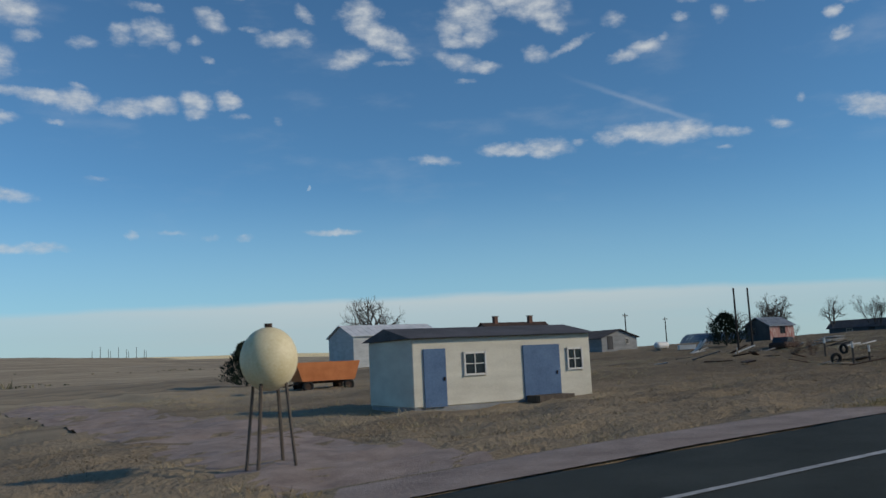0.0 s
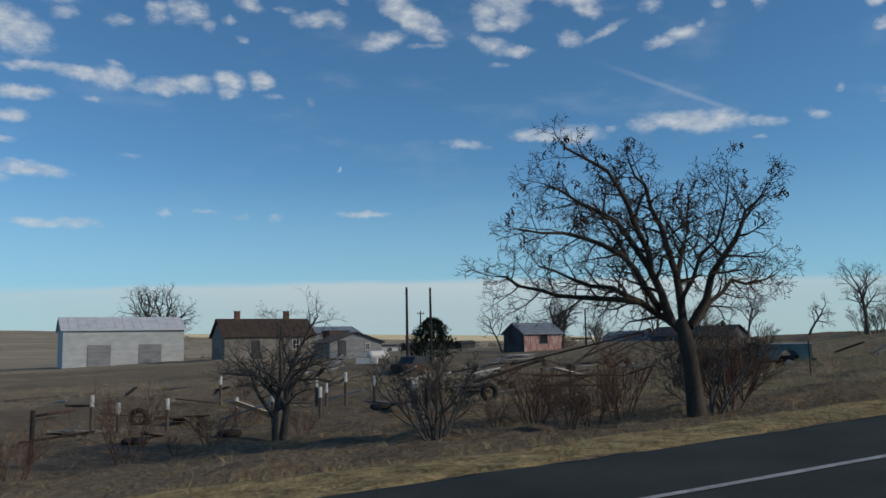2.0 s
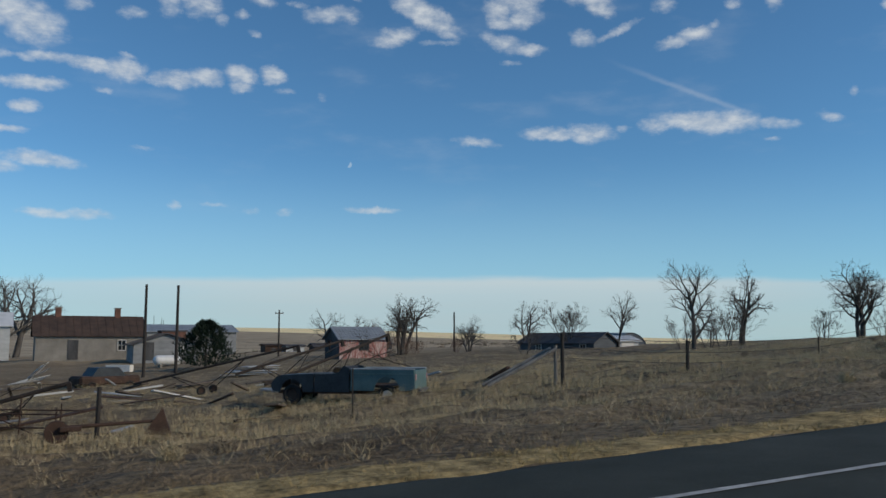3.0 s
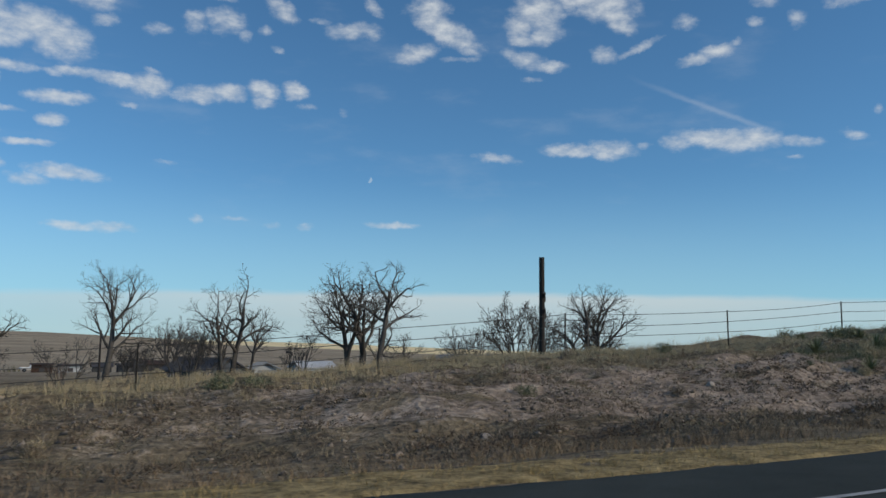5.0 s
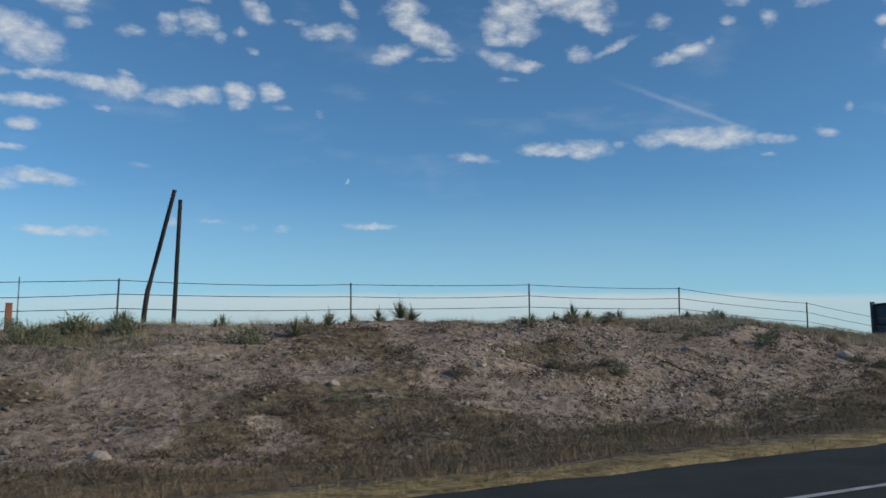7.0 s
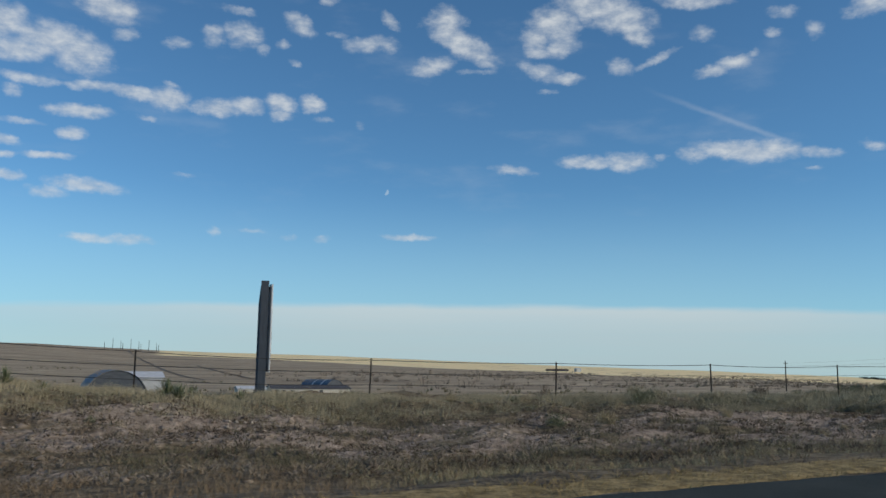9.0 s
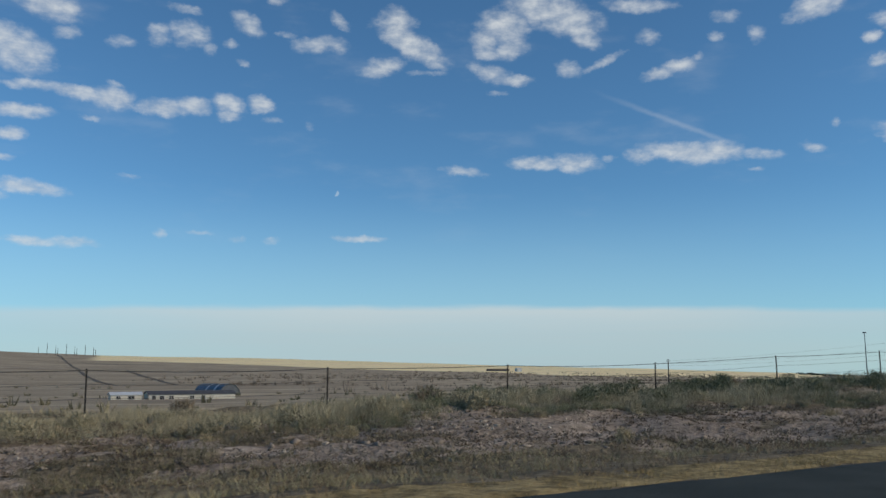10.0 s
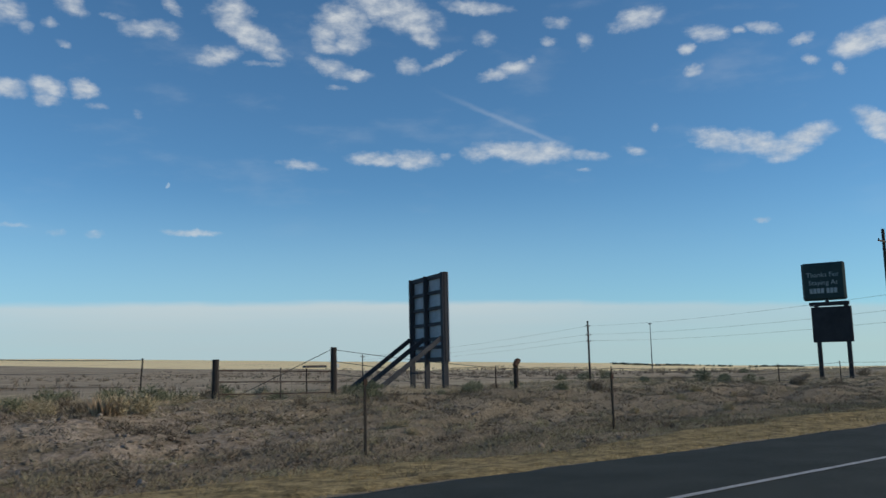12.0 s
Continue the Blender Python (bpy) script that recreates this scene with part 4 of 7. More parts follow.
def grow(rng, V, Fc, p, d, length, r, level, spec, ends, crown):
    """Branches by levels; the first goes into V and Fc, the rest into the crown."""
    segs = 5 if level == 0 else 4 if level < 2 else 3 if level < 3 else 2 if level < 4 else 1
    pts, radii = [p.copy()], [r]
    wob = spec["wobble"] * (0.6 if level == 0 else 1.0)
    for i in range(segs):
        d = (d + Vector((rng.gauss(0, wob), rng.gauss(0, wob), rng.gauss(0, wob) + spec["rise"] * (0.2 if level == 0 else 1))) * 0.5).normalized()
        p = p + d * (length / segs)
        pts.append(p.copy())
        radii.append(r * (1 - (0.55 if level == 0 else 0.62) * (i + 1) / segs))
    a, b = (V, Fc) if level == 0 else crown
    tube(a, b, pts, radii, 7 if level == 0 else 5 if level == 1 else 3)
    if level >= spec["levels"]:
        ends.append(pts[-1])
        return
    n = spec["kids"][min(level, len(spec["kids"]) - 1)]
    lo = spec["bare"] if level == 0 else 0.3
    turn = rng.random() * 6.28
    for i in range(n):
        f = lo + (1 - lo) * (i + 0.6 + 0.4 * rng.random()) / n
        f = min(f, 1.0)
        j = min(int(f * segs), segs - 1)
        q = pts[j].lerp(pts[j + 1], f * segs - j)
        axis = (pts[j + 1] - pts[j]).normalized()
        side = axis.orthogonal().normalized()
        turn += 2.4 + rng.gauss(0, 0.4)
        side = Matrix.Rotation(turn, 3, axis) @ side
        ang = radians(spec["angle"] + rng.gauss(0, 10))
        if level == 0 and i == n - 1:
            ang *= 0.4
        nd = (axis * math.cos(ang) + side * math.sin(ang)).normalized()
        rr = radii[j] * (0.72 if level < 2 else 0.64) * (0.75 + 0.35 * rng.random())
        grow(rng, V, Fc, q, nd, length * (spec["first"] if level == 0 else spec["short"]) * (1.15 - 0.45 * f) * (0.75 + 0.5 * rng.random()), max(rr, spec["thin"]), level + 1, spec, ends, crown)


def tree_parts(seed, high, spec, stems=1, lean=0.1):
    """Meshes of trunk and crown for a bare tree scaled to its height, and the twig ends."""
    rng = random.Random(seed)
    V, Fc, crown, ends = [], [], ([], []), []
    for s in range(stems):
        a = 6.28 * s / stems + rng.random()
        off = Vector((math.cos(a), math.sin(a), 0)) * (0.0 if stems == 1 else 0.25)
        d = Vector((math.cos(a) * lean, math.sin(a) * lean, 1)).normalized()
        grow(rng, V, Fc, off, d, spec["trunk"] * (1 if s == 0 else 0.75 + 0.3 * rng.random()), spec["girth"] * (1 if s == 0 else 0.75), 0, spec, ends, crown)
    top = max(v.z for v in crown[0])
    k = high / top
    sc = lambda vs: [(v.x * k, v.y * k, v.z * k - 0.05) for v in vs]
    return (mesh_from("trunk", sc(V), Fc, spec["bark"], True), mesh_from("crown", sc(crown[0]), crown[1], spec["bark"]), [e * k for e in ends])


def tree(at, seed, high, spec, label, stems=1, lean=0.1, rot=0.0, group=""):
    me_t, me_c, ends = tree_parts(seed, high, spec, stems, lean)
    ob = thing("tree", (at[0], at[1], gz(*at)), label, "tree", group, rot)
    part_mesh("trunk", me_t, ob)
    part_mesh("crown", me_c, ob)
    return ob, ends


OPEN = dict(levels=5, kids=[9, 5, 4, 3, 2], bare=0.36, angle=40, first=0.52, short=0.62, wobble=0.26, rise=0.14, trunk=4.4, girth=0.19, thin=0.0065, bark="grey_bark")
DENSE = dict(levels=5, kids=[8, 5, 4, 3, 2], bare=0.28, angle=46, first=0.68, short=0.62, wobble=0.30, rise=0.10, trunk=3.2, girth=0.19, thin=0.0065, bark="grey_bark")
SPARSE = dict(levels=4, kids=[7, 5, 4, 3], bare=0.36, angle=46, first=0.5, short=0.56, wobble=0.40, rise=0.10, trunk=3.8, girth=0.16, thin=0.007, bark="grey_bark")
BUSH = dict(levels=4, kids=[5, 4, 4, 3], bare=0.1, angle=34, first=0.7, short=0.6, wobble=0.22, rise=0.2, trunk=1.6, girth=0.05, thin=0.008, bark="grey_bark")
FAR = dict(DENSE, levels=4, kids=[8, 5, 4, 4])

# the roadside locust with its dark pods: main limbs as metres to the east-south-east, away from the road, and up
LOCUST_BOUGHS = [
    (0.10, [(-0.05, 0.0, 1.75), (-0.45, 0.15, 2.15), (-0.95, 0.4, 2.55), (-1.6, 0.5, 2.85), (-2.3, 0.9, 3.05), (-3.2, 1.1, 3.5)]),
    (0.11, [(-0.35, 0.05, 2.05), (-0.75, -0.25, 2.7), (-1.0, -0.5, 3.6), (-1.3, -0.7, 4.6), (-1.9, -0.8, 5.35), (-2.8, -0.9, 5.9)]),
    (0.10, [(-0.1, 0.05, 2.0), (-0.1, 0.35, 3.2), (-0.35, 0.6, 4.3), (-0.7, 0.7, 5.25), (-1.05, 0.6, 5.95)]),
    (0.09, [(0.05, 0.0, 2.0), (0.5, -0.3, 3.0), (0.9, -0.5, 3.9), (1.25, -0.5, 4.5), (1.6, -0.6, 4.8)]),
    (0.07, [(0.05, 0.05, 1.95), (0.7, 0.5, 2.55), (1.35, 0.9, 2.95), (1.95, 1.0, 3.0), (2.5, 1.2, 3.2)]),
    (0.08, [(-0.6, 0.1, 2.35), (-1.2, -0.5, 3.2), (-2.0, -0.9, 3.75), (-2.9, -1.2, 4.0), (-3.9, -1.4, 4.05)]),
    (0.07, [(-0.12, 0.3, 3.1), (0.25, 0.8, 3.9), (0.4, 1.1, 4.6), (0.5, 1.2, 5.2)]),
    (0.07, [(-0.95, 0.4, 2.55), (-1.9, 0.1, 2.7), (-2.9, -0.1, 2.75), (-3.7, -0.2, 2.9), (-4.3, -0.3, 3.15)]),
    (0.07, [(-0.85, -0.3, 3.2), (-1.6, -0.2, 4.3), (-2.4, 0.1, 4.9), (-3.1, 0.2, 5.3)]),
    (0.06, [(-0.2, -0.1, 2.3), (-0.1, -0.9, 3.0), (0.2, -1.5, 3.8), (0.4, -1.9, 4.8)]),
    (0.06, [(-0.5, 0.4, 2.4), (-0.9, 1.3, 3.3), (-1.2, 1.9, 4.3), (-1.6, 2.2, 5.2)]),
]
LOCUST = dict(levels=5, kids=[8, 7, 5, 4, 3], bare=0.38, angle=50, first=1.5, short=0.62, wobble=0.36, rise=0.08, trunk=2.6, girth=0.19, thin=0.0065, bark="bark")


def locust_tree(at, seed, label):
    rng = random.Random(seed)
    V, Fc, crown, ends = [], [], ([], []), []
    turn = Matrix.Rotation(radians(-27.8), 3, "Z")
    trunk = [turn @ Vector(p) for p in ((0.12, 0, -0.15), (0.08, 0, 0.05), (0.05, 0, 0.5), (0.0, 0, 1.1), (-0.08, 0, 1.65), (-0.14, 0.03, 2.15))]
    tube(V, Fc, trunk, [0.27, 0.225, 0.19, 0.18, 0.18, 0.12], 10)
    for r, pts in LOCUST_BOUGHS:
        pts = [turn @ Vector(p) for p in pts]
        fine = []
        for a, b in zip(pts, pts[1:]):
            for f in (0.0, 0.5):
                fine.append(a.lerp(b, f) + Vector((rng.gauss(0, 0.05), rng.gauss(0, 0.05), rng.gauss(0, 0.05))) * (1 if fine else 0))
        fine.append(pts[-1])
        n = len(fine)
        radii = [r * (1 - 0.85 * i / (n - 1)) + 0.006 for i in range(n)]
        tube(*crown, fine, radii, 6)
        kids = 5 + 2 * len(pts)
        spin = rng.random() * 6.28
        for i in range(kids):
            f = (0.2 + 0.8 * (i + rng.random()) / kids) * (n - 1)
            k = min(int(f), n - 2)
            q, axis = fine[k].lerp(fine[k + 1], f - k), (fine[k + 1] - fine[k]).normalized()
            spin += 2.4 + rng.gauss(0, 0.4)
            ang = radians(rng.uniform(35, 70)) if i < kids - 1 else 0.15
            d = (axis * math.cos(ang) + (Matrix.Rotation(spin, 3, axis) @ axis.orthogonal().normalized()) * math.sin(ang)).normalized()
            grow(rng, V, Fc, q, d, rng.uniform(0.5, 0.9) * (1.25 - 0.5 * f / n), max(radii[k] * 0.55, 0.012), 2, LOCUST, ends, crown)
    ob = thing("tree", (at[0], at[1], gz(*at)), label, "tree")
    part_mesh("trunk", mesh_from("trunk", V, Fc, "bark", True), ob)
    part_mesh("crown", mesh_from("crown", crown[0], crown[1], "bark"), ob)
    return ob, ends


locust, ends = locust_tree((54.2, 14.0), 21, "bare dark locust tree hung with brown seed pods beside the road")
rng = random.Random(3)
PODS = []
for i in range(6):
    V, Fc = [], []
    l, a = 0.08 + 0.02 * i, 1.05 * i
    tube(V, Fc, [Vector((math.cos(a) * 0.09 * math.sin(2.9 * t), math.sin(a) * 0.09 * math.sin(2.9 * t), -l * t)) for t in (0, 0.33, 0.66, 1)], [0.007, 0.021, 0.02, 0.006], 4)
    PODS.append(mesh_from("seed_pod", V, Fc, "pod"))
hung = [e for e in ends if e.z > 1.8]
tops_of = sorted(hung, key=lambda e: e.z + 1.2 * rng.random())[len(hung) // 2:]
for i in range(95):
    e = rng.choice(tops_of)
    for q in range(rng.randint(2, 4)):
        pod = part_mesh("seed_pod", PODS[rng.randrange(6)], locust)
        pod.matrix_local = Matrix.Translation(e + Vector((rng.gauss(0, 0.06), rng.gauss(0, 0.06), rng.gauss(0, 0.04)))) @ Matrix.Rotation(rng.random() * 6.28, 4, "Z")

# the row of trees beyond the fence
tree((104.8, 45.5), 2, 6.85, OPEN, "tall bare tree with a forked open crown", rot=10)
tree((116.3, 40.5), 5, 6.25, DENSE, "broad bare tree with a dense twiggy crown", stems=2, lean=0.2)
tree((115.5, 35.6), 7, 5.31, SPARSE, "half-dead bare tree with long crooked limbs")
tree((111.2, 47.0), 9, 6.93, SPARSE, "slender bare tree with a sparse crown", stems=2, lean=0.15)
tree((134.0, 44.5), 11, 6.10, DENSE, "crooked bare tree with arching limbs behind the bank", stems=3, lean=0.35)
tree((126.0, 40.5), 13, 4.91, BUSH, "bare many-stemmed bush beside the tall posts", stems=7, lean=0.35)
tree((128.2, 37.5), 14, 4.62, SPARSE, "small bare dead tree on the bank")
tree((122.5, 40.0), 15, 3.09, BUSH, "low bare thicket beyond the fence", stems=6, lean=0.5)
tree((128.4, 70.0), 17, 5.42, SPARSE, "slight bare young tree in the field")
tree((117.9, 70.0), 18, 6.19, OPEN, "bare tree with rising forked limbs")
tree((113.0, 80.0), 19, 5.83, SPARSE, "thin bare tree near the grey house", stems=2)
tree((114.3, 74.0), 20, 5.53, BUSH, "bare twiggy thicket near the grey house", stems=5, lean=0.3)
tree((110.0, 88.0), 22, 4.72, FAR, "low round bare tree in the yard", stems=3, lean=0.3)
tree((97.4, 79.2), 23, 6.4, SPARSE, "leaning bare dead tree with thick stems", stems=3, lean=0.1)
tree((95.4, 75.5), 24, 5.7, SPARSE, "tangled bare dead tree beside the red shed", stems=3, lean=0.14)
tree((90.5, 80.0), 25, 5.00, SPARSE, "broken bare tree behind the red shed", stems=2, lean=0.3)
tree((61.8, 132.0), 26, 12.50, FAR, "broad bare tree behind the pale building", stems=2, lean=0.2)
tree((47.4, 22.5), 27, 4.30, DENSE, "bare twiggy tree at the edge of the yard", stems=2, lean=0.2)
tree((49.2, 16.8), 28, 2.20, BUSH, "low bare reddish thicket under the locust tree", stems=8, lean=0.6)
tree((55.7, 15.0), 29, 2.5, BUSH, "bare tangled suckers beside the locust trunk", stems=7, lean=0.5)
tree((57.0, 15.6), 44, 2.4, dict(BUSH, bark="brown_twig"), "brown twiggy shrub beside the locust", stems=7, lean=0.5)
tree((57.9, 16.6), 45, 2.2, dict(BUSH, bark="brown_twig"), "brown twiggy shrub in the dry grass", stems=7, lean=0.55)

for x, y, h, s in ((103.0, 44.5, 2.6, 33), (106.8, 46.0, 2.4, 34), (108.6, 45.0, 3.2, 35), (110.3, 48.0, 2.8, 36), (113.6, 41.5, 2.3, 37), (118.4, 40.0, 2.2, 38), (132.0, 43.0, 2.4, 39), (98.5, 58.0, 2.2, 40), (131.0, 46.0, 3.0, 41)):
    h += 0.4
    tree((x, y), s, h, BUSH, "low bare grey bush among the trees", stems=3, lean=0.4, group="low bushes among the trees")

# brush thickets about the yard
SCRUB = dict(BUSH, levels=3, bark="brown_twig", kids=[5, 4, 4], girth=0.03, thin=0.006, wobble=0.3)
thickets = []
for i, (n, hi) in enumerate(((7, 1.6), (8, 2.1), (6, 1.3))):
    me_t, me_c, _ = tree_parts(60 + i, hi, SCRUB, n, 0.55)
    ob = thing("thicket", (41.0 + 2.3 * i, 20.0 + i, gz(41.0 + 2.3 * i, 20.0 + i)), "tangled bare brown thicket in the yard", "thicket", "thickets in the yard")
    tagged(part_mesh("root_stock", me_t, ob), kind="stuff")
    part_mesh("crown", me_c, ob)
    thickets.append(ob)
rng = random.Random(31)
for i in range(20):
    x, y = rng.uniform(44, 58), rng.uniform(19, 42)
    if i < 9:
        x, y = rng.uniform(53, 58), rng.uniform(15.5, 21)
    k = rng.uniform(0.55, 1.05) * (1.2 if i < 9 else 0.8)
    copy_thing(thickets[i % 3], Matrix.Translation((x, y, gz(x, y))) @ Matrix.Rotation(rng.random() * 6.28, 4, "Z") @ Matrix.Scale(k, 4))
for i, (x, y, k) in enumerate(((92.6, 74.2, 1.5), (93.6, 75.4, 1.8), (96.3, 76.6, 1.6), (98.2, 78.0, 1.2), (104.0, 80.0, 0.9))):
    copy_thing(thickets[i % 3], Matrix.Translation((x, y, gz(x, y))) @ Matrix.Rotation(1.3 * i, 4, "Z") @ Matrix.Scale(k, 4))


# ---- wire fence ----
def fence_post(x, y, top, mat="dark_steel", r=0.035, lean=0.0, name="fence_post", label="thin dark steel fence post carrying wire", bottom=None):
    z0 = gz(x, y) - 0.15 if bottom is None else bottom
    ob = thing(name, (x, y, z0), label, "fence post", "posts of the wire fence")
    bm = bmesh.new()
    h = top - z0
    if mat == "dark_steel":
        box(bm, (lean * h / 2, 0, h / 2), (0.045, 0.010, h), (0, math.degrees(lean), 0))
        box(bm, (lean * h / 2, 0.02, h / 2), (0.010, 0.04, h), (0, math.degrees(lean), 0))
        for i in range(8):
            box(bm, (lean * h * (0.3 + 0.08 * i), -0.008, h * (0.3 + 0.08 * i)), (0.03, 0.012, 0.02))
    else:
        rod(bm, (0, 0, 0), (lean * h, 0, h), r * 1.08, r, 9)
    part("post_shaft", bm, mat, ob)
    return (x + lean * h, y, top)


def wires(points, drops, sag=0.04, r=0.010):
    """Strands strung from post to post, each one a thing."""
    for n, drop in enumerate(drops):
        V, Fc, pts = [], [], []
        for a, b in zip(points, points[1:]):
            A, B = Vector(a) - Vector((0, 0, drop)), Vector(b) - Vector((0, 0, drop))
            s = sag * (0.5 + 1.2 * ((n * 7 + int(a[0])) % 5) / 4)
            pts += [A.lerp(B, t) - Vector((0, 0, s * 4 * t * (1 - t))) for t in (0, 0.2, 0.4, 0.6, 0.8)]
        pts.append(B)
        tube(V, Fc, pts, [r] * len(pts), 4)
        tagged(new("fence_wire", mesh_from("fence_wire", V, Fc, "wire")), "slack strand of fence wire between steel posts", "wire", "strands of the wire fence")


POSTS = [(63.0, 23.6, -2.0), (70.0, 23.5, -1.6), (77.2, 23.0, -0.57), (82.3, 22.6, -0.8), (90.3, 23.5, -0.63), (97.15, 23.5, 0.2), (103.9, 23.8, 0.65), (110.7, 23.6, 1.25), (117.3, 23.4, 1.9), (124.5, 23.3, 2.24), (130.9, 23.5, 2.83), (137.8, 23.6, 3.27), (144.4, 23.75, 3.56), (151.1, 23.9, 3.70), (157.5, 23.8, 3.92), (164.1, 23.7, 4.02), (171.0, 23.65, 3.65), (177.6, 24.0, 3.0), (184.4, 24.2, 2.62), (191.2, 24.4, 2.5), (197.95, 24.5, 2.5), (204.9, 24.6, 2.54), (211.8, 24.75, 2.59), (218.3, 24.65, 2.70), (225.1, 24.75, 2.79), (231.8, 24.7, 3.11), (238.4, 24.5, 3.37), (244.8, 24.25, 3.31), (251.5, 23.9, 3.09)]
tops = []
for i, (x, y, z) in enumerate(POSTS):
    wood = i in (0, 2, 3, 5)
    tops.append(fence_post(x, y, z, "tarred_wood" if wood else "dark_steel", 0.06, (0.03, -0.02, 0.0, 0.05)[i % 4] * (0.6 if i != 28 else 1.8), label="dark round wooden fence post in dry grass" if wood else "thin dark steel fence post carrying wire"))
for x, y, z in ((52.3, 23.3, -2.55), (41.4, 23.4, -2.95)):
    fence_post(x, y, z, "tarred_wood", 0.06, 0.02, label="dark round wooden fence post in dry grass")
wires(tops[2:21], (0.05, 0.42, 0.80))
wires(tops[20:], (0.05,))
wires(tops[20:], (0.42, 0.80), r=0.005)


# ---- posts, gate and markers near the fence ----
def lettering(words, size, at, parent, mat, name="lettering", depth=0.006, centre=True, wide=1.0):
    """Raised letters on a board whose front looks along -y."""
    cu = bpy.data.curves.new(name, "FONT")
    cu.body, cu.size, cu.extrude, cu.align_x = words, size, depth, "CENTER" if centre else "LEFT"
    cu.resolution_u = 2
    tmp = bpy.data.objects.new(name, cu)
    me = bpy.data.meshes.new_from_object(tmp)
    bpy.data.objects.remove(tmp)
    me.materials.clear()
    me.materials.append(MATS[mat])
    ob = new(name, me)
    ob.parent = parent
    ob.matrix_local = pose(*at, 90, 0, 0) @ Matrix.Diagonal((wide, 1, 1, 1))
    return ob


def pole_thing(name, foot, tip, r1, r2, mat, label, category="pole", group="", sides=10):
    ob = thing(name, foot, label, category, group)
    bm = rod(bmesh.new(), (0, 0, -0.1), Vector(tip) - Vector(foot), r1, r2, sides)
    part("shaft", bm, mat, ob)
    return ob


# two tall posts tied by two planks
frame_ob = thing("post_frame", (117.64, 25.31, gz(117.64, 25.31)), "two tall dark wooden posts joined by two grey planks", "post frame")
g0 = gz(117.64, 25.31)
far_off = Vector((1.06, 1.62, gz(118.7, 26.93) - g0))
part("post", rod(bmesh.new(), (0, 0, -0.2), (0, 0, 3.99 - g0), 0.105, 0.095, 12), "tarred_wood", frame_ob)
part("post", rod(bmesh.new(), far_off - Vector((0, 0, 0.2)), (1.06, 1.62, 4.02 - g0), 0.10, 0.09, 12), "tarred_wood", frame_ob)
u = Vector((1.06, 1.62, 0)).normalized()
side = Vector((u.y, -u.x, 0)) * 0.115
for zz in (2.62, 2.06):
    part("plank", bar(bmesh.new(), side + Vector((0, 0, zz - g0)) - u * 0.75, side + Vector((0, 0, zz - g0 + 0.02)) + u * (1.94 + 0.65), 0.04, 0.13), "weathered_wood", frame_ob, "grey weathered cross plank")

# a straight post and a bent one
pole_thing("tall_post", (146.6, 28.0, gz(146.6, 28.0)), (146.68, 28.0, 6.61), 0.075, 0.065, "tarred_wood", "tall straight dark post behind the wire fence")
zc = gz(145.4, 25.7)
bent = thing("tall_post", (145.35, 25.68, zc), "tall dark post bent near its foot and leaning", "pole")
V, Fc = [], []
tube(V, Fc, [Vector((0, 0, -0.1)), Vector((0.02, 0, 0.5)), Vector((0.08, -0.02, 1.1)), Vector((0.35, -0.1, 2.4)), Vector((0.68, -0.38, 6.39 - zc))], [0.075, 0.075, 0.072, 0.068, 0.062], 10)
V.append(Vector((0.68, -0.38, 6.39 - zc)))
part_mesh("shaft", mesh_from("shaft", V, Fc, "tarred_wood", True), bent)
mk = thing("marker_post", (141.85, 22.9, gz(141.85, 22.9)), "short faded orange plastic marker post on the bank", "marker post")
bm = block((0, 0, 0.34), (0.16, 0.055, 0.74), bevel=0.02)
part("blade", bm, "orange_plastic", mk)
part("cap", block((0, 0, 0.725), (0.17, 0.065, 0.03)), "orange_plastic", mk)
pole_thing("fence_stay", (142.05, 23.7, gz(142.05, 23.7)), (142.05, 23.7, 3.5), 0.014, 0.014, "dark_steel", "slim steel stay between the fence wires", "fence post", "posts of the wire fence", 6)

# gate with heavy posts
A, B = (253.6, 23.53, 3.02), (257.6, 23.43, 3.36)
for x, y, z in (A, B):
    fence_post(x, y, z, "tarred_wood", 0.10, 0.0, "gate_post", "thick dark wooden gate post with wire")
gate = thing("wire_gate", (253.6, 23.5, gz(253.6, 23.5)), "sagging wire gate strung between two heavy posts", "gate")
for h1, h2 in ((1.05, 0.95), (0.72, 0.62), (0.35, 0.28)):
    part("rail", rod(bmesh.new(), (0.1, 0, h1), (3.9, -0.08, h2), 0.017, 0.017, 6), "rusty_iron", gate)
part("stay", rod(bmesh.new(), (2.1, -0.04, 0.0), (2.1, -0.04, 1.1), 0.02, 0.02, 6), "weathered_wood", gate)
part("diagonal", rod(bmesh.new(), (3.95, -0.05, 3.3 - gz(253.6, 23.5)), (0.6, 0, 0.25), 0.012, 0.012, 5), "wire", gate, "diagonal brace wire")
more = [fence_post(x, y, z, "dark_steel", 0.04, lean) for x, y, z, lean in ((257.1, 24.3, 2.7, 0.0), (264.6, 23.3, 2.65, 0.0), (270.9, 23.0, 2.5, 0.01), (277.2, 22.7, 2.35, 0.0), (283.6, 22.6, 2.4, -0.02), (290.0, 22.5, 2.45, 0.0), (296.5, 22.4, 2.4, 0.0))]
wires([B] + more[1:], (0.08, 0.45, 0.85))
stump = thing("strainer_post", (267.3, 25.0, gz(267.3, 25.0)), "short thick fence post with a rusted part on top", "fence post")
part("post_shaft", rod(bmesh.new(), (0, 0, -0.1), (0, 0, 0.95), 0.11, 0.10, 10), "tarred_wood", stump)
bm = block((0.03, 0, 1.12), (0.26, 0.16, 0.34), (0, 35, 0), 0.05)
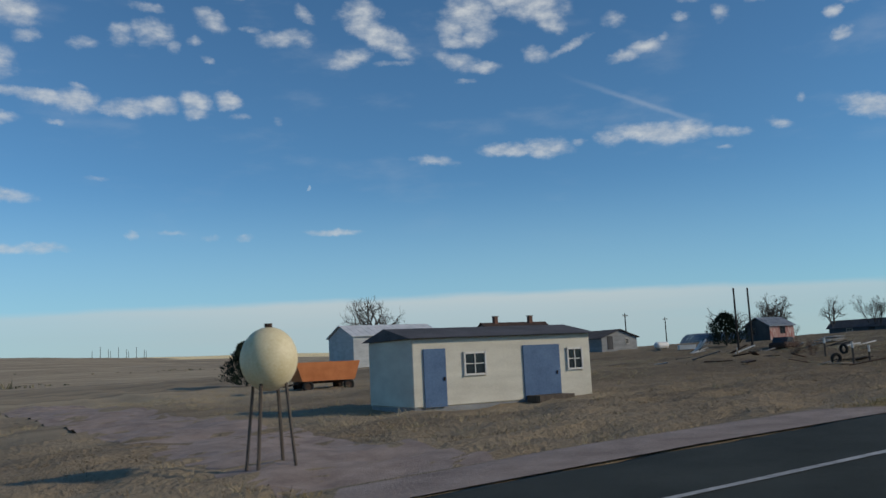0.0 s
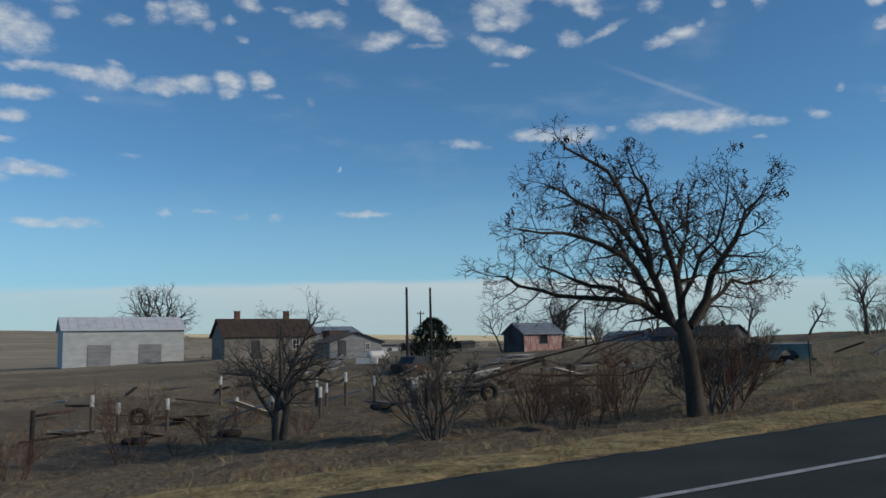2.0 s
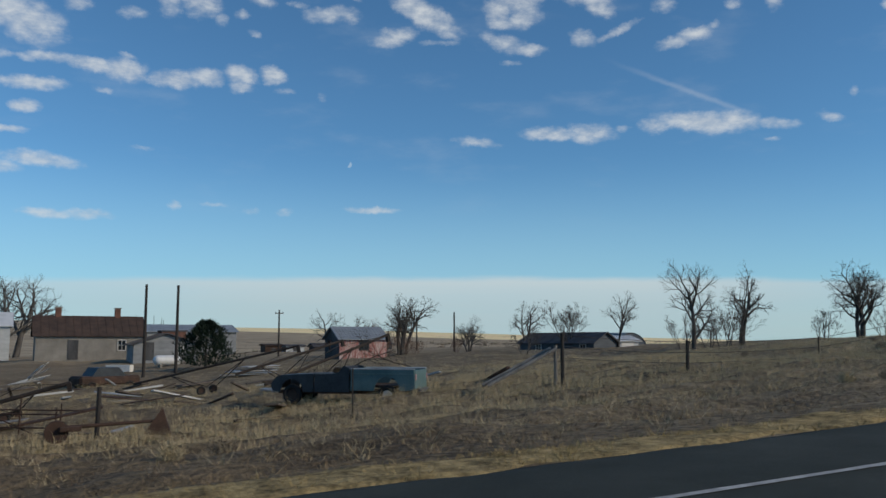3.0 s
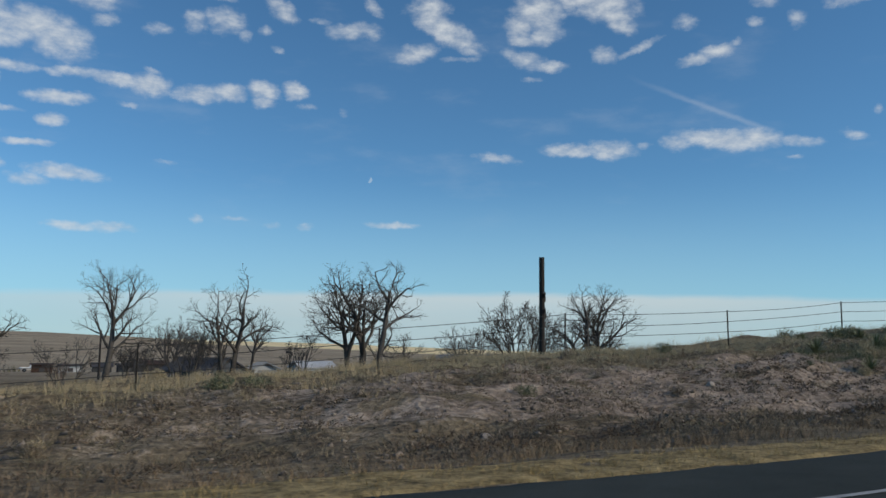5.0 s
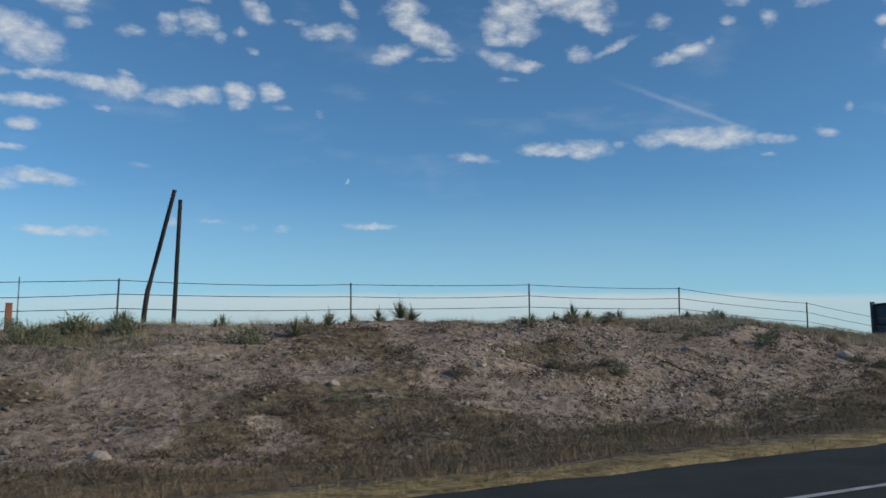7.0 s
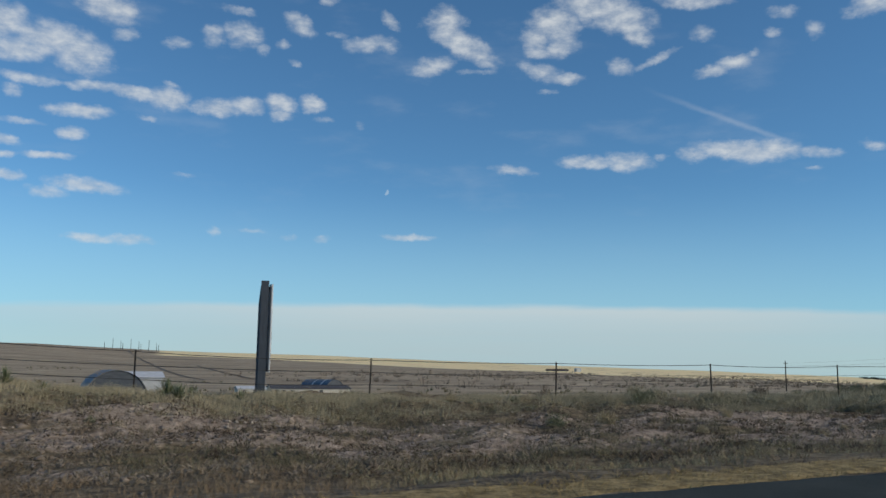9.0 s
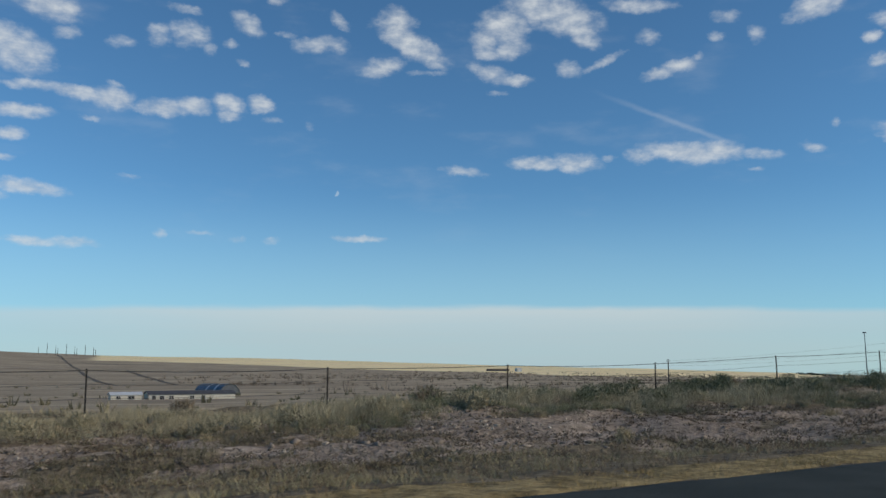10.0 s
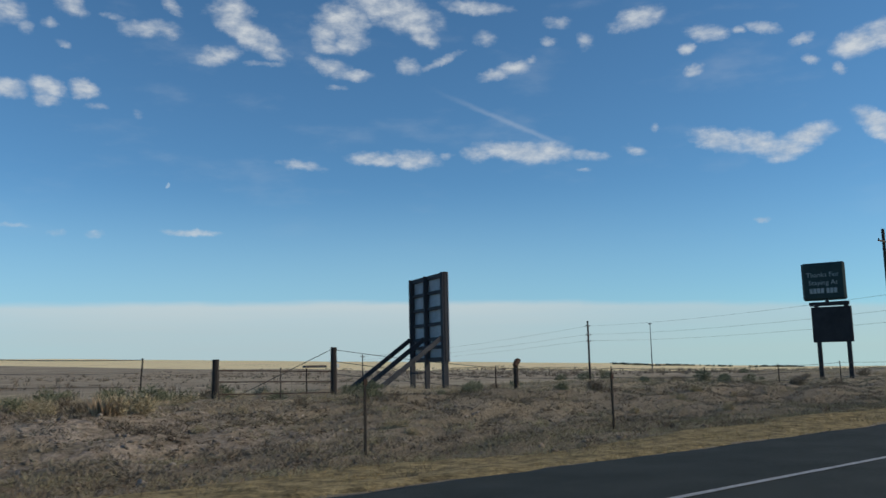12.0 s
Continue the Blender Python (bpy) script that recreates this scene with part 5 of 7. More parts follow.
box(bm, (0.16, 0, 1.25), (0.22, 0.10, 0.14), (0, 20, 0), 0.03)
part("fitting", bm, "rusty_iron", stump, "rusted iron fitting")

# steel markers along the ditch
for x, y, zb, zt in ((251.73, 12.95, 1.12, 2.49), (258.2, 12.53, 1.28, 2.43), (88.4, 13.0, -1.65, -0.59)):
    ob = thing("roadside_post", (x, y, zb - 0.1), "slim dark steel post standing in the ditch", "post", "steel posts along the ditch")
    h = zt - zb + 0.1
    bm = block((0, 0, h / 2), (0.05, 0.012, h))
    box(bm, (0, 0.02, h / 2), (0.012, 0.04, h))
    part("shaft", bm, "dark_steel", ob)
    part("plate", block((0, -0.016, h - 0.07), (0.09, 0.012, 0.11), bevel=0.01), "rusty_iron", ob, "small bent rusty plate")
# the road sign seen from behind in passing
rsn = thing("road_sign", (171.6, 11.0, gz(171.6, 11.0)), "road sign on a dark wooden post seen from its edge", "road sign")
part("post", block((0, 0, 1.4), (0.10, 0.15, 3.1), bevel=0.008), "tarred_wood", rsn)
part("sign_panel", block((0.07, -0.02, 2.62), (0.012, 0.61, 0.76), bevel=0.004), "faded_board", rsn, "pale metal sign plate")

# ---- welcome sign ----
def board_frame(name, near_end, far_end, label, category):
    """A thing whose x runs from near_end to far_end."""
    a = math.degrees(math.atan2(far_end[1] - near_end[1], far_end[0] - near_end[0]))
    return thing(name, (*near_end, gz(*near_end)), label, category, rot=a)


ws = board_frame("welcome_sign", (188.35, 25.45), (190.25, 34.2), "large white welcome signboard with dark ribbed back on posts", "signboard")
g0, L = gz(188.35, 25.45), 8.95
lo, hi = 2.05 - g0, 4.72 - g0
part("face_board", block((L / 2, 0, (lo + hi) / 2), (L, 0.05, hi - lo), bevel=0.01), "white_board", ws, "white painted face")
for i in range(30):
    xx = L * (i + 0.5) / 30
    part("back_sheet", block((xx, 0.05 + 0.012 * (i % 2), (lo + hi) / 2), (L / 30 - 0.004, 0.03, hi - lo - 0.02)), "grey_steel", ws)
for i in range(6):
    xx = 0.1 + (L - 0.2) * i / 5
    part("upright", block((xx, 0.22, (lo + hi) / 2 + 0.03 - 0.55), (0.16, 0.24, hi - lo + 1.25), bevel=0.01), "grey_steel", ws, "dark steel upright")
for zz in (lo + 0.12, (lo + hi) / 2, hi - 0.12):
    part("girt", block((L / 2, 0.115, zz), (L - 0.1, 0.06, 0.09)), "black_paint", ws)
lettering("Welcome to", 0.62, (4.2, -0.03, lo + 1.90), ws, "sign_ink", wide=1.5)
lettering("KIMBALL", 0.62, (4.15, -0.03, lo + 1.28), ws, "sign_ink", wide=1.7)
for i in range(8):
    em = part("emblem", block((1.5 + i * 0.72, -0.03, lo + 0.62), (0.6, 0.012, 0.5), bevel=0.004), ("sign_ink", "sign_ink", "sign_ink", "logo_blue", "sign_ink", "logo_blue", "sign_ink", "sign_ink")[i], ws, "small dark club emblem plate")
    part("emblem_centre", block((1.5 + i * 0.72, -0.04, lo + 0.62), (0.26 if i % 3 else 0.34, 0.008, 0.34), (0, 0 if i % 3 else 45, 0)), "white_board", em)
part("caption_bar", block((4.0, -0.03, lo + 0.29), (4.2, 0.01, 0.13)), "sign_ink", ws, "dark bar of small writing")
bm = bmesh.new()
for ring, rad in ((22, 0.46), (14, 0.28)):
    for i in range(ring):
        a = 6.283 * i / ring
        box(bm, (0.75 + rad * math.cos(a), -0.03, lo + 0.85 + 1.35 * rad * math.sin(a)), (0.075, 0.012, 0.11), (0, -math.degrees(a), 0))
part("round_seal", bm, "sign_ink", ws, "oval seal drawn in dark strokes")
V, Fc = [], []
tube(V, Fc, [Vector((6.9, -0.035, lo + 1.6)), Vector((7.3, -0.035, lo + 2.1)), Vector((7.7, -0.035, lo + 1.7)), Vector((8.2, -0.035, lo + 1.55)), Vector((8.75, -0.035, lo + 1.95))], [0.01, 0.045, 0.05, 0.045, 0.01], 6)
part_mesh("swirl", mesh_from("swirl", V, Fc, "faded_board", True), ws, "grey curved flourish")
part("rose_mark", block((0.75, -0.03, lo + 1.72), (0.42, 0.01, 0.2), (0, 12, 0), 0.004), "logo_red", ws, "faded pinkish mark")

# ---- billboard seen from behind ----
bb = board_frame("billboard", (263.4, 24.6), (264.3, 27.95), "billboard back with dark timber grid and slanting braces", "billboard")
g0, L = gz(263.4, 24.6), 3.45
lo, hi = 2.83 - g0, 6.25 - g0
part("face_board", block((L / 2, -0.04, (lo + hi) / 2), (L + 0.06, 0.03, hi - lo), bevel=0.004), "faded_board", bb, "pale grey panels")
for xx, wd in ((0.12, 0.30), (L / 2 + 0.1, 0.16), (L - 0.1, 0.20)):
    part("post", block((xx, 0.10, hi / 2 - 0.1), (wd * 0.72, 0.20, hi + 0.2), bevel=0.01), "timber", bb)
part("side_board", block((0.06, 0.05, (lo + hi) / 2), (0.14, 0.12, hi - lo)), "timber", bb)
part("side_board", block((L - 0.02, 0.05, (lo + hi) / 2), (0.09, 0.12, hi - lo)), "timber", bb)
for i in range(7):
    zz = (hi - 0.08, lo + 2.72, lo + 2.1, lo + 1.48, lo + 0.90, lo + 0.58, lo + 0.10)[i]
    part("rail", block((L / 2, 0.03, zz), (L - 0.02, 0.09, 0.13 if i not in (0, 6) else 0.17), bevel=0.006), "timber", bb)
for xx in (0.12, L / 2 + 0.1, L - 0.1):
    part("brace", bar(bmesh.new(), (xx, 0.22, lo + 0.92), (xx - 0.1, 3.1, 0.02), 0.10, 0.17), "timber", bb, "slanting timber brace")
part("walk_board", block((L - 0.9, 0.28, lo - 0.42), (0.9, 0.22, 0.07)), "timber", bb)

# ---- roadside board with two panels ----
hs = thing("panel_sign", (292.6, 24.2, gz(292.6, 24.2)), "tall dark green two-panel sign with faded lettering on two posts", "sign", rot=-72)
g0 = gz(292.6, 24.2)
part("upper_panel", block((-0.1, 0, 7.18 - g0), (2.35, 0.26, 2.2), bevel=0.09), "sign_green", hs, "dark green panel with faded letters")
part("rim", block((-0.1, 0.02, 7.18 - g0), (2.43, 0.20, 2.28), bevel=0.10), "black_paint", hs)
part("lower_panel", block((0.18, 0, 4.60 - g0), (2.2, 0.22, 2.1), bevel=0.02), "black_paint", hs, "blank dark panel")
part("cross_head", block((0.1, 0, 5.83 - g0), (2.2, 0.16, 0.24), bevel=0.03), "black_paint", hs)
part("neck", block((0.0, 0, 6.0 - g0), (0.2, 0.14, 0.3)), "black_paint", hs)
for xx in (-0.62, 1.0):
    part("post", block((xx, 0.02, (5.8 - g0) / 2 - 0.1), (0.24, 0.2, 5.8 - g0 + 0.2), bevel=0.02), "black_paint", hs)
lettering("Thanks For", 0.40, (-0.12, -0.138, 7.45 - g0), hs, "letter_pale")
lettering("Staying At", 0.40, (-0.12, -0.138, 6.98 - g0), hs, "letter_pale")
for i in range(7):
    part("letter_bar", block((-0.82 + i * 0.21 + (0.1 if i > 3 else 0), -0.135, 6.62 - g0), (0.17, 0.012, 0.3)), "letter_pale", hs)


# ---- utility poles and wires ----
def utility_pole(x, y, top, arms=(), r=0.15, label="weathered wooden utility pole", z0=None, group="utility poles"):
    z0 = gz(x, y) if z0 is None else z0
    ob = thing("utility_pole", (x, y, z0), label, "utility pole", group)
    part("shaft", rod(bmesh.new(), (0, 0, -0.3), (0, 0, top - z0), r, r * 0.7, 10), "tarred_wood", ob)
    for h, w in arms:
        part("crossarm", block((0, -0.05, h - z0), (w, 0.10, 0.11)), "weathered_wood", ob)
        for s in (-1, 1):
            part("insulator", rod(bmesh.new(), (s * w * 0.45, -0.05, h - z0 + 0.05), (s * w * 0.45, -0.05, h - z0 + 0.2), 0.05, 0.03, 6), "dark_glass", ob)
    return ob


def span(a, b, sag, r, label="black overhead wire between utility poles"):
    V, Fc = [], []
    A, B = Vector(a), Vector(b)
    pts = [A.lerp(B, t / 12) - Vector((0, 0, sag * 4 * t / 12 * (1 - t / 12))) for t in range(13)]
    tube(V, Fc, pts, [r] * 13, 4)
    tagged(new("overhead_wire", mesh_from("overhead_wire", V, Fc, "wire")), label, "wire", "overhead wires")


utility_pole(337.0, 81.4, 8.62, ((7.9, 0.9), (6.6, 1.1), (5.7, 0.8)), 0.17)
utility_pole(311.5, 28.5, 12.6, ((11.6, 2.2),), 0.17)
for dz in (7.9, 6.7, 5.8):
    span((337.0, 81.4, dz), (311.5, 28.5, 1.02 * dz + -0.64), 0.4, 0.009)
    span((337.0, 81.4, dz), (343.6, 149.9, 0.55 * dz + 0.6), 0.5, 0.010)
utility_pole(343.6, 149.9, 5.4, ((4.9, 1.2),), 0.15)
mast = thing("light_mast", (837.7, 445.4, gz(837.7, 445.4)), "very tall slim highway light mast far off", "light mast")
g0 = gz(837.7, 445.4)
part("shaft", rod(bmesh.new(), (0, 0, -0.5), (0, 0, 34.3 - g0), 0.5, 0.25, 10), "grey_steel", mast)
part("lamp_ring", rod(bmesh.new(), (0, 0, 33.6 - g0), (0, 0, 34.6 - g0), 1.5, 1.2, 12), "grey_steel", mast, "ring of lamps")


# ---- buildings ----
def pane_window(house, at, size, panes=(2, 2), face="-y", trim="white_trim"):
    """A framed window on a wall that looks along -y or -x."""
    w, h = size
    wn = new("window")
    wn.parent = house
    wn.matrix_local = Matrix.Translation(at) @ Matrix.Rotation(radians(0 if face == "-y" else -90), 4, "Z")
    bm = bmesh.new()
    for s in (-1, 1):
        box(bm, (s * w / 2, -0.03, 0), (0.07, 0.08, h + 0.1))
        box(bm, (0, -0.03, s * h / 2), (w + 0.1, 0.08, 0.07))
    for i in range(1, panes[0]):
        box(bm, (-w / 2 + w * i / panes[0], -0.02, 0), (0.035, 0.05, h))
    for i in range(1, panes[1]):
        box(bm, (0, -0.02, -h / 2 + h * i / panes[1]), (w, 0.05, 0.035))
    part("window_frame", bm, trim, wn)
    part("pane", block((0, 0.0, 0), (w, 0.02, h)), "dark_glass", wn)
    return wn


def house(name, at, size, eave, ridge, mats, label, category, rot=0.0, along="x", over=0.3, windows=(), doors=(), chimneys=(), base=None):
    """A gabled building: at is its front left corner; eave and ridge are heights over its foot."""
    w, d = size
    wall, roof = mats
    z0 = gz(*at) if base is None else base
    ob = thing(name, (at[0], at[1], z0), label, category, rot=rot)
    t = 0.15
    low = -0.6
    part("wall", block((w / 2, t / 2, (eave + low) / 2), (w, t, eave - low)), wall, ob)
    part("wall", block((w / 2, d - t / 2, (eave + low) / 2), (w, t, eave - low)), wall, ob)
    for xx, sgn in ((0, 1), (w, -1)):
        if along == "x":
            pts = [(xx, t, low), (xx, d - t, low), (xx, d - t, eave), (xx, d / 2, ridge - 0.05), (xx, t, eave)]
        else:
            pts = [(xx, t, low), (xx, d - t, low), (xx, d - t, eave), (xx, t, eave)]
        part("wall", poly(bmesh.new(), pts, (sgn * t, 0, 0)), wall, ob)
    if along == "y":
        for yy, sgn in ((0, 1), (d, -1)):
            part("gable", poly(bmesh.new(), [(0, yy, eave), (w, yy, eave), (w / 2, yy, ridge - 0.05)], (0, sgn * t, 0)), wall, ob)
    n = 14
    for s in (0, 1):
        bm = bmesh.new()
        if along == "x":
            y0, y1 = (-over, d / 2) if s == 0 else (d + over, d / 2)
            sl = (ridge - eave) / (d / 2)
            ze = eave - sl * over
            poly(bm, [(-over, y0, ze), (w + over, y0, ze), (w + over, y1, ridge), (-over, y1, ridge)], (0, 0, 0.08))
            ribs = [((-over + (w + 2 * over) * i / n, y0, ze + 0.095), (-over + (w + 2 * over) * i / n, y1, ridge + 0.095)) for i in range(n + 1)]
        else:
            x0, x1 = (-over, w / 2) if s == 0 else (w + over, w / 2)
            sl = (ridge - eave) / (w / 2)
            ze = eave - sl * over
            poly(bm, [(x0, -over, ze), (x0, d + over, ze), (x1, d + over, ridge), (x1, -over, ridge)], (0, 0, 0.08))
            ribs = [((x0, -over + (d + 2 * over) * i / n, ze + 0.095), (x1, -over + (d + 2 * over) * i / n, ridge + 0.095)) for i in range(n + 1)]
        rf = part("roof", bm, roof, ob)
        for a, b in ribs:
            part("rib", bar(bmesh.new(), a, b, 0.03, 0.03), roof, rf)
    for wx, wz, ww, wh in windows:
        pane_window(ob, (wx, -0.005, wz), (ww, wh))
    for dx, dw, dh, dm in doors:
        dr = part("door", block((dx, -0.03, dh / 2), (dw, 0.06, dh)), dm, ob)
        part("handle", block((dw * 0.4 + dx, -0.08, dh * 0.48), (0.05, 0.05, 0.12)), "dark_steel", dr)
    for cx, cy, cz, cs, ch in chimneys:
        c = part("chimney", block((cx, cy, cz), (cs, cs, ch), bevel=0.02), "red_brick", ob, "brick chimney")
        part("cap", block((cx, cy, cz + ch / 2 + 0.05), (cs + 0.14, cs + 0.14, 0.1)), "stucco", c)
    return ob


# pale trailer home with blue doors beside the drive
ta = thing("trailer_home", (14.2, 27.0, gz(16, 28)), "cream trailer home with blue doors and low dark roof", "trailer home", rot=-2)
part("wall", block((4.0, 2.0, 1.35), (8.0, 4.0, 2.5), bevel=0.04), "cream_siding", ta)
part("skirt", block((4.0, 2.0, -0.1), (7.9, 3.9, 0.6)), "grey_siding", ta)
part("roof", poly(bmesh.new(), [(-0.2, -0.25, 2.6), (-0.2, 4.25, 2.6), (-0.2, 2.0, 3.05)], (8.4, 0, 0)), "shingle", ta)
for xx, ww in ((0.9, 0.9), (5.6, 1.7)):
    dr = part("door", block((xx, -0.03, 1.15), (ww, 0.06, 2.1)), "blue_door", ta, "blue door")
    part("handle", block((xx + ww * 0.4, -0.08, 1.1), (0.05, 0.05, 0.14)), "dark_steel", dr)
pane_window(ta, (2.6, -0.005, 1.6), (0.9, 0.8))
pane_window(ta, (7.2, -0.005, 1.6), (0.7, 0.8))
part("step", block((5.6, -0.5, 0.1), (1.6, 0.9, 0.35)), "weathered_wood", ta)

house("white_barn", (47.5, 108.0), (13.8, 9.0), 4.4, 6.0, ("white_siding", "white_roof"), "long white metal building with a pale shallow roof", "building", doors=((4.0, 2.6, 2.6, "grey_siding"), (9.8, 2.6, 2.6, "grey_siding")), base=-3.3)
house("farmhouse", (63.6, 96.5), (10.6, 6.4), 2.6, 4.6, ("stucco", "rust_roof"), "old stucco farmhouse with a rusty dark roof and two chimneys", "house", windows=((8.4, 1.5, 0.8, 1.1),), doors=((3.6, 1.0, 2.05, "dark_board"),), chimneys=((2.2, 3.2, 4.9, 0.6, 1.2), (8.2, 3.2, 4.9, 0.6, 1.2)), base=-2.6)
house("grey_shed", (71.6, 84.0), (6.0, 5.0), 1.5, 2.5, ("grey_siding", "shingle"), "low grey sided shed with an open dark doorway", "shed", along="y", windows=((4.3, 1.0, 0.5, 0.7),), doors=((1.4, 0.9, 1.7, "dark_board"),), base=-2.5)
bh = thing("brick_hut", (76.0, 96.0, gz(76, 96)), "small square hut of red brick behind the shed", "hut")
part("wall", block((1.3, 1.2, 1.5), (2.6, 2.4, 3.2), bevel=0.03), "red_brick", bh)
part("roof", block((1.3, 1.2, 3.16), (2.8, 2.6, 0.14)), "shingle", bh)

# the red shed, board by board
sh = thing("red_shed", (87.1, 70.5, -2.3), "small wooden shed with flaking red paint and tin roof", "shed")
for i in range(18):
    w0 = 4.55 / 18
    part("plank", block((w0 * (i + 0.5), 0.01 * (i % 3) - 0.01, 0.9), (w0 - 0.012, 0.05, 1.95)), "flaked_red", sh)
part("wall", block((2.27, 0.08, 0.9), (4.5, 0.06, 1.9)), "dark_board", sh)
part("wall", poly(bmesh.new(), [(0, 0, -0.1), (0, 3.8, -0.1), (0, 3.8, 1.8), (0, 1.9, 2.75), (0, 0, 1.8)], (0.1, 0, 0)), "dark_board", sh, "dark grey gable wall")
part("wall", poly(bmesh.new(), [(4.55, 0, -0.1), (4.55, 3.8, -0.1), (4.55, 3.8, 1.8), (4.55, 1.9, 2.75), (4.55, 0, 1.8)], (-0.1, 0, 0)), "dark_board", sh)
part("wall", block((2.27, 3.76, 0.9), (4.5, 0.08, 1.9)), "dark_board", sh)
for s in (0, 1):
    bm = bmesh.new()
    y0 = -0.28 if s == 0 else 4.08
    poly(bm, [(-0.25, y0, 1.7), (4.8, y0, 1.7), (4.8, 1.9, 2.85), (-0.25, 1.9, 2.85)], (0, 0, 0.05))
    roof_half = part("roof", bm, "tin_roof", sh, "ribbed blue-grey tin roof")
    for i in range(16):
        xx = -0.2 + 4.95 * i / 15
        part("rib", bar(bmesh.new(), (xx, y0, 1.765), (xx, 1.9, 2.915), 0.04, 0.03), "tin_roof", roof_half)
pane_window(sh, (2.35, -0.03, 1.2), (0.85, 0.8), (2, 2), trim="dark_board")
pane_window(sh, (-0.005, 2.4, 1.2), (0.6, 0.9), (1, 2), face="-x", trim="dark_board")

house("blue_house", (112.3, 80.3), (11.0, 3.6), 1.45, 2.45, ("blue_siding", "shingle"), "long low blue-grey house with dark shingled roof", "house", rot=-79.5, windows=((3.0, 0.9, 0.8, 0.7), (9.5, 0.9, 0.8, 0.7)), doors=((6.2, 0.9, 1.4, "dark_board"),), base=-2.3)
house("white_garage", (120.2, 78.0), (2.2, 3.0), 1.25, 1.75, ("white_siding", "tin_roof"), "small white garage with a pale roof", "garage", along="y", doors=((1.1, 1.4, 1.1, "grey_siding"),), base=-2.0)
house("white_garage", (125.0, 79.0), (3.3, 3.5), 1.35, 1.9, ("white_siding", "white_roof"), "wide white garage beside a smaller one", "garage", doors=((1.6, 1.9, 1.15, "white_trim"),), base=-2.0)
def arched_hut(at, wide, high, long, rot, label, mats, bands=()):
    """A half-round ribbed metal hut: at is the middle of its near end."""
    ob = thing("arched_hut", at, label, "arched hut", rot=rot)
    seg = 16
    bm, pale = bmesh.new(), {k: bmesh.new() for k in bands}
    for k in range(int(long / 0.7)):
        x0, x1 = 0.7 * k, 0.7 * k + 0.7
        for i in range(seg):
            a0, a1 = math.pi * i / seg, math.pi * (i + 1) / seg
            rr = 1.012 if k % 2 else 1.0
            to = pale[k] if k in pale else bm
            to.faces.new([to.verts.new((xx, rr * wide * math.cos(a), rr * high * math.sin(a) - 0.1)) for xx, a in ((x0, a0), (x1, a0), (x1, a1), (x0, a1))])
    part("shell", bm, mats[0], ob)
    # pale bands stand in for highlights on the curved ribs
    for band in pale.values():
        part("pale_band", band, "white_roof", ob, "pale highlight painted across the shell")
    part("end_wall", poly(bmesh.new(), [(0.25, wide * 0.985 * math.cos(math.pi * i / seg), high * 0.985 * math.sin(math.pi * i / seg) - 0.1) for i in range(seg + 1)], (0.1, 0, 0)), mats[1], ob, "dark boarded end wall")
    part("door", block((0.2, 0, 1.4), (0.08, 3.4, 2.9)), "grey_steel", ob)
    return ob


arched_hut((193.6, 158.0, gz(193.6, 158.0)), 5.2, 4.5 - 2.9 - gz(193.6, 158.0), 28.0, 90, "long blue-grey arched metal hut with ribbed shell", ("blue_roof", "blue_siding"))
house("long_barn", (70.5, 122.0), (20.0, 8.0), 3.6, 4.6, ("grey_siding", "tin_roof"), "long grey building with a pale tin roof", "building", base=-2.9)

# buildings in the valley
house("tin_barn", (193.4, 172.0), (9.5, 9.0), 3.9, 4.9, ("white_siding", "white_roof"), "pale tin barn with a white roof", "barn", base=-3.7)
house("low_building", (243.6, 251.0), (24.5, 8.0), 2.4, 3.3, ("cream_siding", "shingle"), "long low cream building with dark roof and small windows", "building", windows=((3.6, 1.5, 1.3, 1.0), (6.2, 1.5, 1.3, 1.0), (12.0, 1.5, 1.2, 1.0), (15.2, 1.5, 1.2, 1.0)), doors=((1.4, 1.1, 2.05, "dark_board"),), base=-6.2)
house("low_shed", (233.5, 251.0), (8.2, 5.0), 2.1, 2.8, ("cream_siding", "white_roof"), "small cream shed beside the long low building", "shed", windows=((2.0, 1.3, 1.2, 0.9), (5.4, 1.3, 1.8, 0.9)), base=-5.9)
arched_hut((279.0, 300.0, gz(279.0, 300.0) - 0.4), 4.6, 4.4, 15.4, 112, "distant blue arched metal hut with two painted highlights", ("blue_roof", "blue_siding"), (5, 12))

# a white shed and a long low barn on the far fields
house("white_shed", (984.0, 1186.0), (9.0, 7.0), 4.5, 6.0, ("white_siding", "white_roof"), "small white shed far out on the fields", "shed")
house("low_barn", (940.0, 1204.0), (40.0, 9.0), 2.6, 3.6, ("dark_board", "rust_roof"), "long low dark barn far out on the fields", "barn")

# a row of low dark sheds across the yard, and a white pickup
rngs = random.Random(12)
sx = 102.0
while sx < 124.9:
    wd, hi = rngs.uniform(2.0, 4.2), rngs.uniform(0.7, 1.3)
    mat = rngs.choice(["dark_board", "dark_board", "rusty_iron", "grey_siding", "white_siding"])
    house("low_shed", (sx, 150.0 + rngs.uniform(-3, 3)), (wd, 3.0), hi, hi + rngs.uniform(0.2, 0.6), (mat, rngs.choice(["shingle", "rust_roof"])), {"dark_board": "low shed of dark boards in a row", "rusty_iron": "low rusty iron shed in a row", "grey_siding": "low grey shed in a row", "white_siding": "low white shed in a row of dark ones"}[mat], "shed", doors=((wd / 2, 0.8, 0.6, "dark_board"),), base=-2.4)
    sx += wd + rngs.uniform(0.3, 1.6)

